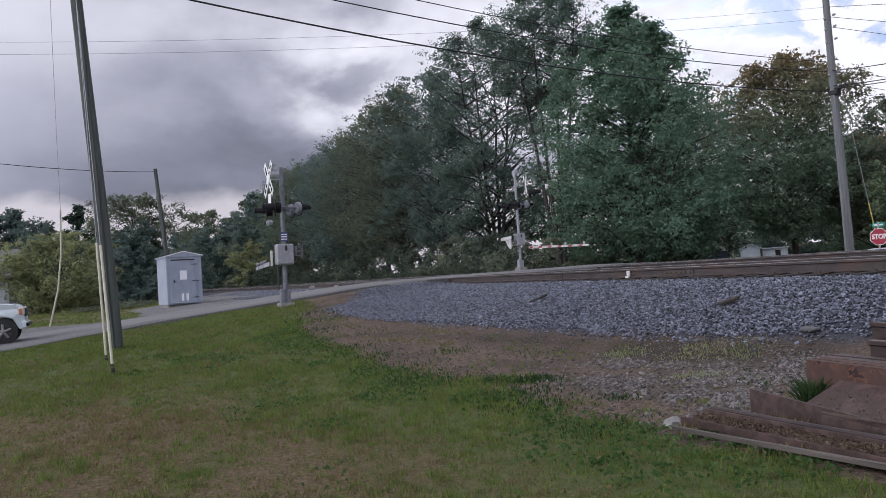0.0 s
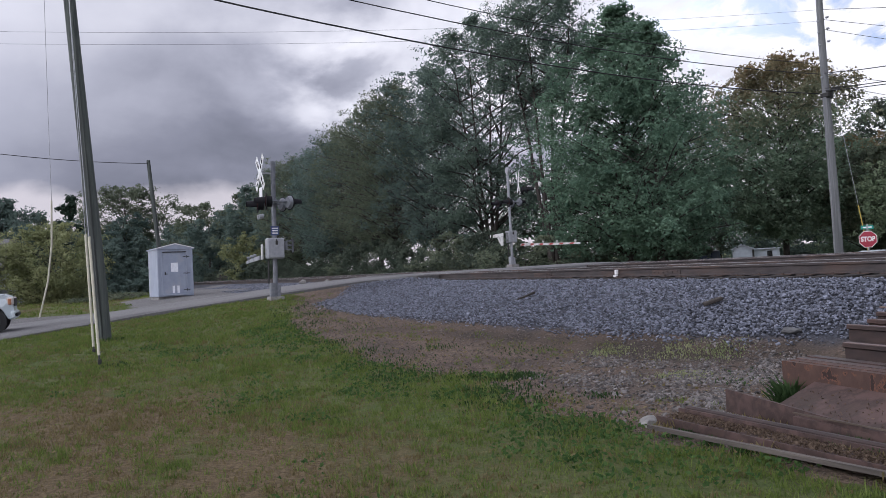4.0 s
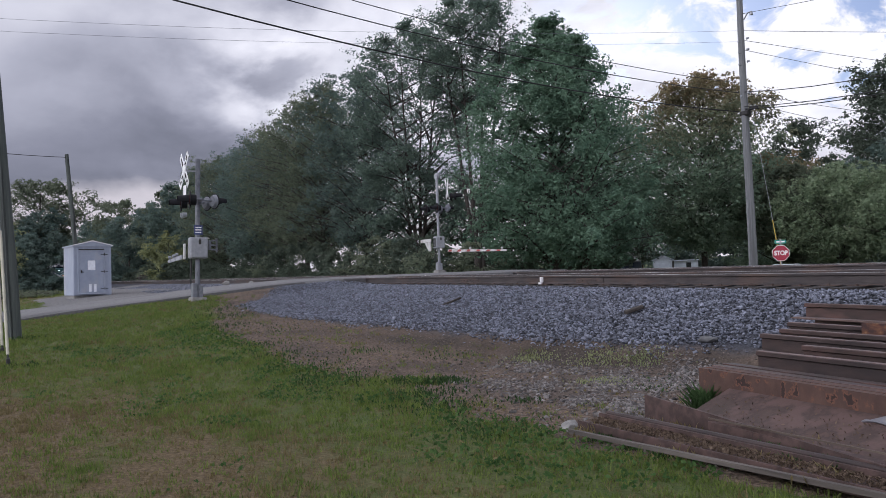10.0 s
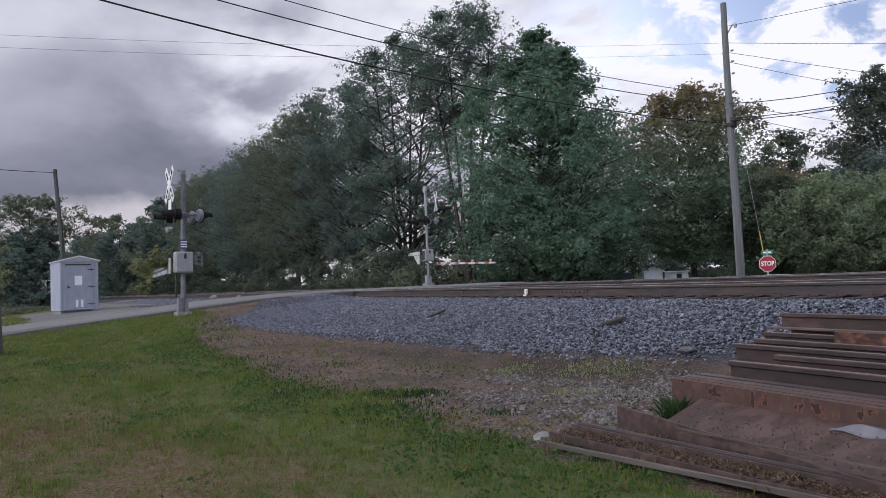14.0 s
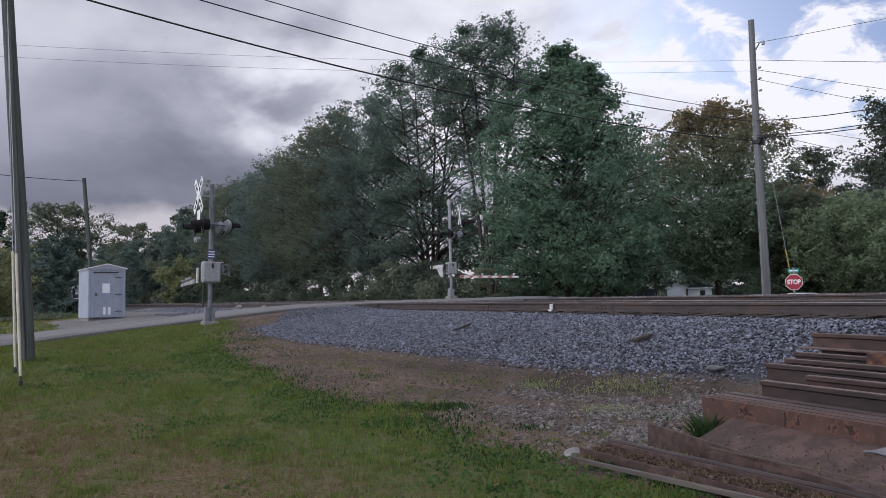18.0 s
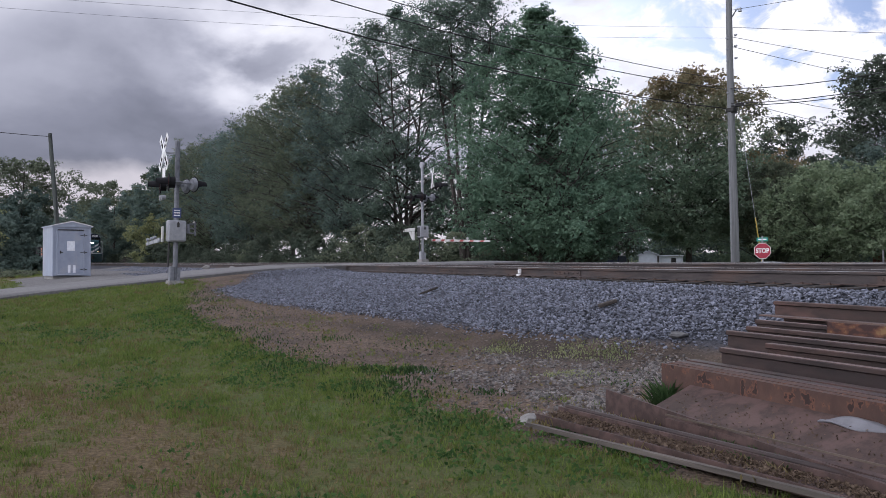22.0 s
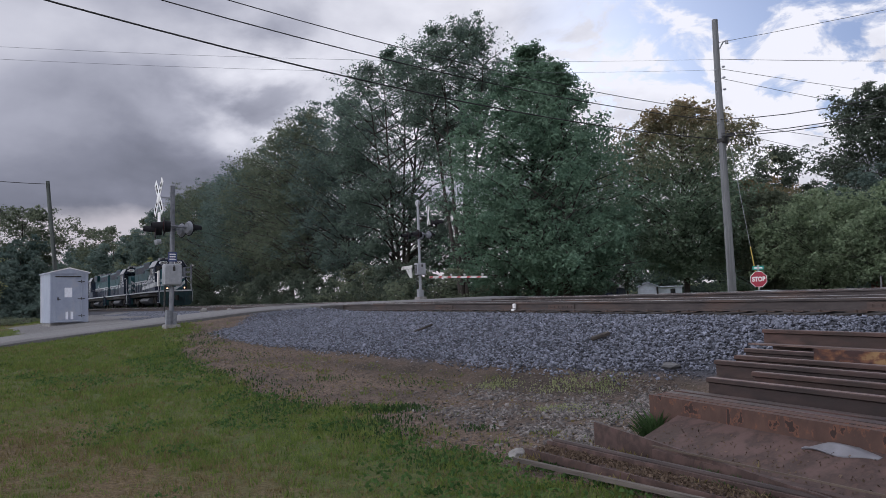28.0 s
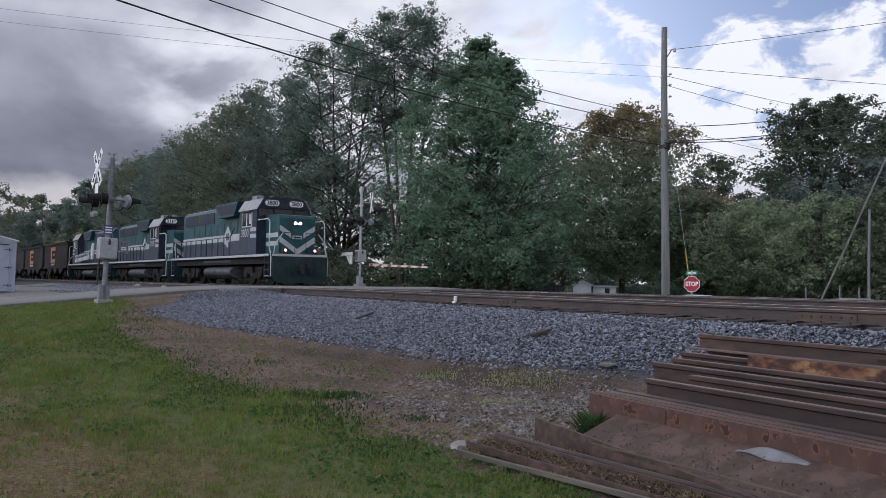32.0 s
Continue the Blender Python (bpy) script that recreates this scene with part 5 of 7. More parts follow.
for sx in (-1, 1):
    hl = part("headlight", Shape().box(sx * 0.73 - 0.14, sx * 0.73 + 0.14, -0.17, 0.03, 0.78, 1.01, bevel=0.035), M["lamp_glass"], car, "clear headlight with amber corner")
    part("indicator", Shape().box(sx * 0.86 - 0.03, sx * 0.86 + 0.03, -0.12, -0.03, 0.80, 0.97, bevel=0.02), M["indicator"], hl)
    part("side_window", Shape().prism([(-1.30, 1.23), (-1.78, 1.75), (-2.1, 1.80), (-4.1, 1.78), (-4.3, 1.25)], 0, sx * 0.80, sx * 0.835), M["glass"], car)
    part("mirror", Shape().box(sx * 1.0 - 0.1, sx * 1.0 + 0.1, -1.55, -1.42, 1.21, 1.37, bevel=0.03), M["car"], car)
    for y in (-0.55, -3.82):
        w = part("wheel", Shape().tube((sx * 0.70, y, 0.37), (sx * 0.93, y, 0.37), 0.37, seg=28), M["tyre"], car)
        part("rim", Shape().tube((sx * 0.90, y, 0.37), (sx * 0.936, y, 0.37), 0.235, 0.225, 24), M["dark_metal"], w)
        sp = Shape()
        for k in range(5):
            a = 2 * math.pi * k / 5 + 0.3
            sp.tube((sx * 0.94, y, 0.37), (sx * 0.94, y + 0.21 * math.cos(a), 0.37 + 0.21 * math.sin(a)), 0.045, 0.035, 6)
        sp.tube((sx * 0.925, y, 0.37), (sx * 0.955, y, 0.37), 0.06, seg=12)
        part("spokes", sp, M["alloy"], w, "five-spoke alloy rim")
part("windscreen", Shape().add([(-0.74, -1.20, 1.245), (0.74, -1.20, 1.245), (0.66, -1.70, 1.785), (-0.66, -1.70, 1.785)], [(0, 1, 2, 3)]), M["glass"], car)


# ---- the train ----
def bogie(parent, xc, wheels, gauge=0.78, r=0.51):
    """A two-axle truck: side frames, springs, wheels."""
    s = Shape()
    for sy in (-1, 1):
        s.prism([(xc - 1.75, 0.72), (xc - 1.6, 0.95), (xc - 0.5, 0.95), (xc - 0.35, 0.62), (xc + 0.35, 0.62), (xc + 0.5, 0.95), (xc + 1.6, 0.95), (xc + 1.75, 0.72), (xc + 1.5, 0.55), (xc + 0.9, 0.62), (xc + 0.5, 0.34), (xc - 0.5, 0.34), (xc - 0.9, 0.62), (xc - 1.5, 0.55)], 1, sy * 1.05, sy * 1.18)
        for dx in (-0.24, 0.0, 0.24):
            s.tube((xc + dx, sy * 1.12, 0.36), (xc + dx, sy * 1.12, 0.64), 0.10, seg=8)
        for dx in wheels:
            s.box(xc + dx - 0.19, xc + dx + 0.19, sy * 1.12 - 0.12, sy * 1.12 + 0.12, 0.36, 0.70, bevel=0.04)
            s.line([(xc + dx - 0.3, sy * 1.2, 1.0), (xc + dx - 0.5, sy * 1.2, 0.45), (xc + dx - 0.62, sy * 1.15, 0.3)], 0.035, 6)
    s.box(xc - 0.4, xc + 0.4, -1.05, 1.05, 0.55, 0.95)
    t = part("truck", s, M["truck"], parent, "dark oily truck frame with springs")
    for dx in wheels:
        w = Shape().tube((xc + dx, -gauge, r), (xc + dx, gauge, r), 0.08, seg=8)
        for sy in (-1, 1):
            w.tube((xc + dx, sy * (gauge - 0.07), r), (xc + dx, sy * (gauge + 0.07), r), r, seg=24)
        part("wheelset", w, M["truck"], t)


def pill(y, z, a, b, n=7):
    """Outline of a board with round ends, half-width a and half-height b."""
    half = [-math.pi / 2 + math.pi * i / (n - 1) for i in range(n)]
    return [(y + a - b + b * math.cos(t), z + b * math.sin(t)) for t in half] + [(y - a + b - b * math.cos(t), z - b * math.sin(t)) for t in half]


def locomotive(number, label, lamps):
    g0 = thing("locomotive", (0, 0, 0), label, "locomotive", "train")
    P = lambda name, s, mat, lb="", to=None: part(name, s, M[mat], to or g0, lb)
    # underframe, walkway, pilots
    P("frame", Shape().box(-17.4, -0.7, -1.35, 1.35, 1.10, 1.44), "truck")
    P("walkway", Shape().box(-17.6, -0.55, -1.55, 1.55, 1.44, 1.60, bevel=0.01), "loco_dark")
    for sy in (-1, 1):
        P("sill_stripe", Shape().box(-17.5, -0.9, sy * 1.552, sy * 1.558, 1.46, 1.58), "loco_white", "grubby white stripe along the sill")
    P("front_stripe", Shape().box(-0.548, -0.542, -1.5, 1.5, 1.46, 1.58), "loco_white")
    P("pilot", Shape().prism([(-1.46, 0.42), (-1.36, 0.22), (-1.12, 0.12), (1.12, 0.12), (1.36, 0.22), (1.46, 0.42), (1.50, 1.44), (-1.50, 1.44)], 0, -0.62, -0.5), "pilot", "sooty dark teal pilot plow")
    P("pilot", Shape().prism([(-1.52, 0.40), (1.52, 0.40), (1.52, 1.44), (-1.52, 1.44)], 0, -17.7, -17.58), "teal", "dark teal pilot plate")
    P("coupler", Shape().box(-0.5, 0.0, -0.16, 0.16, 0.72, 1.02, bevel=0.05).tube((-0.1, 0, 0.6), (-0.1, 0, 1.1), 0.16, seg=10), "truck")
    P("coupler", Shape().box(-18.1, -17.6, -0.16, 0.16, 0.72, 1.02, bevel=0.05), "truck")
    for y in (-0.75, -0.5, 0.5, 0.75):
        P("air_hose", Shape().line([(-0.5, y, 0.9), (-0.38, y, 0.75), (-0.36, y, 0.45)], 0.03, 6), "black")
    # nose with white chevrons
    nose = P("nose", Shape().prism([(-0.98, 1.60), (-0.95, 3.42), (-1.02, 3.55), (-1.15, 3.6), (-2.7, 3.66), (-2.7, 1.60)], 1, -0.98, 0.98), "teal", "teal short hood")
    for sy in (-1, 1):
        for (y0, z0), (y1, z1), w in (((0.96, 3.06), (0.34, 2.68), 0.27), ((0.96, 2.50), (0.005, 1.86), 0.30)):
            P("chevron", Shape().prism([(sy * y0, z0), (sy * y1, z1), (sy * y1, z1 - w), (sy * y0, z0 - w)], 0, -0.975, -0.94), "loco_white", to=nose)
        P("side_stripe", Shape().box(-2.68, -1.1, sy * 0.983, sy * 0.988, 2.45, 2.68), "loco_white", to=nose)
        P("side_stripe", Shape().box(-2.68, -1.1, sy * 0.983, sy * 0.988, 2.02, 2.25), "loco_white", to=nose)
    P("emblem", Shape().box(-0.972, -0.938, -0.26, 0.26, 2.36, 2.54, bevel=0.01), "loco_white", to=nose)
    P("emblem_bar", Shape().box(-0.937, -0.934, -0.2, 0.2, 2.41, 2.49), "loco_dark", to=nose)
    hl = P("headlight", Shape().box(-0.99, -0.90, -0.26, 0.26, 3.03, 3.29, bevel=0.04), "loco_dark", to=nose)
    for y in (-0.125, 0.125):
        part("headlamp", Shape().tube((-0.905, y, 3.16), (-0.885, y, 3.16), 0.072, seg=14), M["headlamp" if lamps else "lamp_glass"], hl, "round white headlamp" + (", lit" if lamps else ""))
    for y in (-0.80, 0.80):
        dl = P("ditch_light", Shape().box(-0.80, -0.54, y - 0.13, y + 0.13, 1.62, 1.92, bevel=0.03), "loco_dark")
        part("ditch_lamp", Shape().tube((-0.545, y, 1.77), (-0.525, y, 1.77), 0.07, seg=14), M["amber" if lamps else "lamp_glass"], dl, "warm ditch lamp" + (", lit" if lamps else ""))
    # cab
    cab = P("cab", Shape().prism([(-1.5, 1.60), (1.5, 1.60), (1.5, 3.92), (1.18, 4.48), (0.6, 4.62), (-0.6, 4.62), (-1.18, 4.48), (-1.5, 3.92)], 0, -5.15, -2.7), "loco_dark", "dark cab with angled roof edges")
    for sy in (-1, 1):
        P("lower_panel", Shape().box(-5.13, -2.72, sy * 1.502, sy * 1.508, 1.62, 2.38), "loco_grey", to=cab)
        P("roof_edge", Shape().prism([(sy * 1.505, 3.94), (sy * 1.185, 4.495), (sy * 1.20, 4.51), (sy * 1.56, 3.92)], 0, -5.3, -2.6), "loco_roof", "pale slanted roof edge", cab)
        P("side_panel", Shape().box(-5.13, -2.72, sy * 1.502, sy * 1.506, 2.38, 3.04), "loco_grey", to=cab)
        for z in (2.46, 2.80):
            P("side_stripe", Shape().box(-3.55, -2.74, sy * 1.508, sy * 1.512, z, z + 0.20), "loco_white", to=cab)
        wn_ = P("side_window", Shape().box(-4.75, -3.35, sy * 1.502, sy * 1.512, 3.10, 3.80, bevel=0.003), "glass", to=cab)
        P("window_post", Shape().box(-4.12, -4.02, sy * 1.51, sy * 1.52, 3.10, 3.80).box(-4.78, -3.32, sy * 1.505, sy * 1.518, 3.05, 3.11).box(-3.40, -3.30, sy * 1.505, sy * 1.518, 3.11, 3.80).box(-4.80, -4.72, sy * 1.505, sy * 1.518, 3.11, 3.80).box(-3.72, -3.45, sy * 1.513, sy * 1.516, 3.2, 3.72), "loco_white", to=wn_)
        P("armrest_shade", Shape().box(-4.7, -3.4, sy * 1.5 - 0.02, sy * 1.5 + 0.14 * sy + 0.02, 3.84, 3.88), "loco_grey", to=cab)
        P("front_window", Shape().box(-2.705, -2.69, sy * 1.0 - 0.38, sy * 1.0 + 0.38, 3.30, 3.98, bevel=0.003), "glass", to=cab)
        nb = P("number_board", Shape().prism(pill(sy * 0.68, 4.29, 0.39, 0.15), 0, -2.72, -2.64), "white", "white number board with dark digits", cab)
        P("board_surround", Shape().prism(pill(sy * 0.68, 4.29, 0.43, 0.19), 0, -2.74, -2.66), "loco_grey", to=cab)
        lettering("numerals", number, 0.31, M["black"], nb, pose(-2.635, sy * 0.68, 4.285, 90, 0, 90), "dark digits", 0.008)
        lettering("numerals", number, 0.56, M["loco_white"], cab, pose(-4.35, -1.512, 2.72, 90, 0, 0) if sy < 0 else pose(-4.35, 1.512, 2.72, 90, 0, 180), "white digits")
    P("battery_box", Shape().box(-6.9, -5.16, -1.5, 1.5, 1.61, 2.375, bevel=0.01), "loco_grey")
    P("windscreen", Shape().box(-2.705, -2.69, -0.52, 0.52, 3.72, 4.0, bevel=0.003), "glass", to=cab)
    P("sun_visor", Shape().box(-2.72, -2.5, -1.3, 1.3, 4.0, 4.05), "loco_dark", to=cab)
    P("horn", Shape().tube((-4.6, -0.3, 4.72), (-4.1, -0.3, 4.76), 0.05, 0.09, 8).tube((-4.6, -0.45, 4.72), (-4.2, -0.45, 4.74), 0.05, 0.08, 8).box(-4.65, -4.4, -0.5, -0.2, 4.58, 4.72), "dark_metal", to=cab)
    # long hood
    hood = P("long_hood", Shape().prism([(-0.90, 1.60), (0.90, 1.60), (0.90, 4.24), (0.74, 4.48), (-0.74, 4.48), (-0.90, 4.24)], 0, -17.1, -5.15), "teal", "teal long engine hood")
    P("roof_panel", Shape().box(-17.0, -5.2, -0.70, 0.70, 4.475, 4.52, bevel=0.01), "loco_roof", to=hood)
    for sy in (-1, 1):
        P("dynamic_brake_flare", Shape().prism([(-9.35, 3.82), (-10.0, 4.60), (-6.2, 4.60), (-6.85, 3.82)], 1, sy * 0.9, sy * 1.24), "teal", to=hood)
        P("brake_grille", Shape().prism([(-9.30, 3.94), (-9.72, 4.50), (-6.48, 4.50), (-6.90, 3.94)], 1, sy * 1.242, sy * 1.255), "loco_dark", to=hood)
        P("radiator_grille", Shape().box(-16.6, -11.0, sy * 0.902, sy * 0.925, 3.62, 4.28, bevel=0.004), "loco_dark", to=hood)
        for i in range(5):
            P("grille_rib", Shape().box(-16.5 + 1.1 * i, -16.45 + 1.1 * i, sy * 0.925, sy * 0.94, 3.62, 4.28), "loco_grey", to=hood)
        P("lower_hood", Shape().box(-17.08, -5.2, sy * 0.902, sy * 0.907, 1.62, 2.34), "loco_grey", to=hood)
        for x0, x1 in ((-17.08, -9.35), (-7.85, -5.2)):
            P("white_stripe", Shape().box(x0, x1, sy * 0.902, sy * 0.926, 2.46, 2.84), "loco_white", to=hood)
        em = P("diamond_emblem", Shape().prism([(-9.5, 2.50), (-8.6, 3.36), (-7.7, 2.50), (-8.6, 2.10)], 1, sy * 0.922, sy * 0.930), "loco_white", "white diamond emblem", hood)
        for i in range(3):
            P("emblem_bar", Shape().box(-8.83 + 0.18 * i, -8.73 + 0.18 * i, sy * 0.9305, sy * 0.935, 2.52, 2.92), "loco_dark", to=em)
        for i in range(9):
            P("hood_door", Shape().box(-15.9 + 1.12 * i, -14.86 + 1.12 * i, sy * 0.9085, sy * 0.921, 2.9, 3.54, bevel=0.004), "teal", to=hood)
    for i in range(3):
        P("radiator_fan", Shape().tube((-16.0 + 1.5 * i, 0, 4.52), (-16.0 + 1.5 * i, 0, 4.66), 0.6, 0.55, 18), "loco_dark", to=hood)
    P("dynamic_fan", Shape().tube((-8.1, 0, 4.52), (-8.1, 0, 4.69), 0.6, 0.55, 18), "loco_dark", to=hood)
    P("exhaust_stack", Shape().box(-10.9, -10.2, -0.25, 0.25, 4.50, 4.84, bevel=0.02), "dark_metal", to=hood)
    P("filter_housing", Shape().box(-6.0, -5.25, -0.5, 0.5, 4.50, 4.90, bevel=0.03), "loco_roof", to=hood)
    # running gear
    P("fuel_tank", Shape().prism([(1.40 * math.copysign(abs(math.cos(2 * math.pi * i / 28)) ** 0.6, math.cos(2 * math.pi * i / 28)), 0.68 + 0.40 * math.sin(2 * math.pi * i / 28)) for i in range(28)], 0, -11.4, -6.8), "tank", "dusty grey fuel tank")
    P("air_reservoir", Shape().tube((-11.5, -1.2, 1.28), (-6.8, -1.2, 1.28), 0.17, seg=12), "tank")
    bogie(g0, -3.55, (-1.37, 1.37))
    bogie(g0, -14.55, (-1.37, 1.37))
    # handrails and steps
    for sy in (-1, 1):
        for i in range(11):
            P("handrail_post", Shape().tube((-16.6 + 1.0 * i, sy * 1.50, 1.6), (-16.6 + 1.0 * i, sy * 1.50, 2.62), 0.030, seg=6), "loco_dark")
        P("handrail", Shape().line([(-17.4, sy * 1.50, 1.62), (-17.2, sy * 1.50, 2.6), (-6.6, sy * 1.50, 2.62), (-5.9, sy * 1.52, 3.1)], 0.022, 6), "loco_dark")
        P("front_handrail", Shape().line([(-2.5, sy * 1.5, 3.35), (-1.15, sy * 1.5, 3.35), (-0.92, sy * 1.5, 3.2), (-0.92, sy * 1.52, 1.9), (-0.6, sy * 1.54, 1.5), (-0.62, sy * 1.54, 0.45)], 0.03, 6), "loco_white", "pale tubular handrail")
        P("front_handrail", Shape().line([(-0.56, sy * 1.42, 1.6), (-0.50, sy * 1.36, 2.1), (-0.52, sy * 0.95, 2.65)], 0.026, 6), "loco_white", "pale tubular handrail")
        P("front_railing", Shape().line([(-0.54, sy * 0.95, 2.65), (-0.54, sy * 0.3, 2.65), (-0.54, sy * 0.3, 1.6)], 0.02, 6), "loco_dark")
        for xx in (-1.0, -17.0):
            for z in (0.45, 0.78, 1.10):
                P("step", Shape().box(xx - 0.28, xx + 0.28, sy * 1.5 - 0.1, sy * 1.5 + 0.06, z, z + 0.04), "loco_white" if z < 0.5 else "loco_dark")
            P("step_side", Shape().box(xx - 0.30, xx - 0.27, sy * 1.5 - 0.1, sy * 1.5 + 0.05, 0.4, 1.5).box(xx + 0.27, xx + 0.30, sy * 1.5 - 0.1, sy * 1.5 + 0.05, 0.4, 1.5), "loco_dark")
    P("rear_handrail", Shape().line([(-17.5, -1.3, 1.6), (-17.55, -1.3, 2.6), (-17.55, 1.3, 2.6), (-17.5, 1.3, 1.6)], 0.026, 6), "loco_white")
    P("end_door", Shape().box(-17.13, -17.1, -0.4, 0.4, 1.7, 3.6), "loco_grey", to=hood)
    return g0


def hopper():
    g0 = thing("hopper_car", (0, 0, 0), "soot-dark ribbed steel hopper car with orange emblem", "railway car", "train")
    P = lambda name, s, mat, lb="", to=None: part(name, s, M[mat], to or g0, lb)
    body = P("body", Shape().prism([(-14.6, 1.35), (-14.9, 3.9), (-0.5, 3.9), (-0.8, 1.35), (-2.6, 1.2), (-4.4, 0.6), (-6.2, 1.25), (-7.7, 0.6), (-9.2, 1.25), (-11.0, 0.6), (-12.8, 1.2)], 1, -1.42, 1.42), "hopper")
    P("top_rail", Shape().box(-14.95, -0.45, -1.56, -1.40, 3.82, 3.98).box(-14.95, -0.45, 1.40, 1.56, 3.82, 3.98).box(-14.95, -14.8, -1.4, 1.4, 3.82, 3.98).box(-0.6, -0.45, -1.4, 1.4, 3.82, 3.98), "hopper", to=body)
    P("side_sill", Shape().box(-14.9, -0.5, -1.54, 1.54, 1.24, 1.40), "hopper", to=body)
    for sy in (-1, 1):
        for i in range(13):
            x = -14.6 + 1.15 * i
            P("rib", Shape().box(x - 0.05, x + 0.05, sy * 1.42 - 0.02, sy * 1.42 + 0.03 * sy + 0.02, 1.40, 3.82), "hopper", to=body)
        em = P("emblem", Shape().box(-9.9, -9.2, sy * 1.515 - 0.006, sy * 1.515 + 0.006, 1.85, 3.55).box(-9.2, -7.0, sy * 1.515 - 0.006, sy * 1.515 + 0.006, 3.15, 3.55).box(-9.2, -7.0, sy * 1.515 - 0.006, sy * 1.515 + 0.006, 1.85, 2.25), "orange", "faded orange bracket-shaped emblem", body)
        P("emblem_bar", Shape().box(-8.6, -7.5, sy * 1.515 - 0.006, sy * 1.515 + 0.006, 2.62, 2.84), "orange", to=em)
        for i in range(4):
            P("lettering_bar", Shape().box(-9.2 + 0.55 * i, -8.8 + 0.55 * i, sy * 1.556 - 0.004, sy * 1.556 + 0.004, 1.55, 1.75), "loco_white", to=body)
        P("ladder", Shape().box(-14.75, -14.70, sy * 1.58 - 0.01, sy * 1.58 + 0.01, 1.0, 3.9).box(-14.35, -14.30, sy * 1.58 - 0.01, sy * 1.58 + 0.01, 1.0, 3.9), "hopper", to=body)
    P("coupler", Shape().box(-15.6, -14.6, -0.14, 0.14, 0.74, 1.0, bevel=0.04).box(-0.8, 0.2, -0.14, 0.14, 0.74, 1.0, bevel=0.04), "truck")
    bogie(g0, -2.3, (-0.88, 0.88), r=0.46)
    bogie(g0, -13.1, (-0.88, 0.88), r=0.46)
    return g0


TRACK_Y, TRACK_Z = 17.8, 1.142
loco_a = locomotive("3800", "teal and grey diesel locomotive with white chevron nose and lit lamps", True)
loco_b = locomotive("2119", "teal and grey diesel locomotive coupled second in the train", False)
loco_c = locomotive("2125", "teal and grey diesel locomotive running backwards in the train", False)
for o in loco_c.children_recursive:
    if o.type == "FONT":
        bpy.data.objects.remove(o)
hop_a = hopper()
hop_b, hop_c, hop_d = (copy_thing(hop_a, Matrix.Identity(4)) for _ in range(3))
for car_ in (hop_c, hop_d):
    # the cars farther back carry no emblem
    for o in [o for o in car_.children_recursive if o.name.startswith(("emblem", "lettering_bar"))]:
        bpy.data.objects.remove(o)
    tagged(car_, "plain soot-dark ribbed steel hopper car", "railway car", "train")


# ---- trees and brush ----
def leaf_cloud(centres, radii, per, size, rng, flat=0.55, droop=0.0):
    """Small four-cornered leaves gathered round clump centres: arrays of corners and faces."""
    c = np.repeat(centres, per, axis=0)
    r = np.repeat(radii, per)[:, None]
    n = len(c)
    d = rng.normal(size=(n, 3))
    d /= np.linalg.norm(d, axis=1, keepdims=True)
    p = c + d * r * (0.35 + 0.65 * rng.random((n, 1)) ** 0.5) * np.array([1, 1, flat])
    face = d * 0.75 + np.array([0, 0, 0.45]) + rng.normal(size=(n, 3)) * 0.38
    face /= np.linalg.norm(face, axis=1, keepdims=True)
    u = np.cross(face, rng.normal(size=(n, 3)))
    u /= np.linalg.norm(u, axis=1, keepdims=True) + 1e-9
    w = np.cross(face, u)
    s = size * (0.6 + 0.8 * rng.random((n, 1)))
    v = np.stack([p - u * s, p + w * s * 0.55, p + u * s, p - w * s * 0.55], 1).reshape(-1, 3)
    return v, np.arange(4 * n).reshape(-1, 4)


def sprays(centres, spread, n, size, rng, flat=0.6):
    """n small three-cornered leaves, scattered in loose sprays round the given centres: arrays of corners and faces."""
    own = rng.integers(0, len(centres), n)
    d = rng.normal(size=(n, 3)) * np.array([1, 1, flat])
    p = centres[own] + d * spread[own][:, None]
    face = d * 0.5 + np.array([0, 0, 0.75]) + rng.normal(size=(n, 3)) * 0.42
    face /= np.linalg.norm(face, axis=1, keepdims=True)
    u = np.cross(face, rng.normal(size=(n, 3)))
    u /= np.linalg.norm(u, axis=1, keepdims=True) + 1e-9
    w = np.cross(face, u)
    k = size * (0.55 + 0.9 * rng.random((n, 1)))
    v = np.stack([p - u * k - w * k * 0.35, p + w * k * 0.85, p + u * k - w * k * 0.5], 1).reshape(-1, 3)
    return v, np.arange(3 * n).reshape(-1, 3)


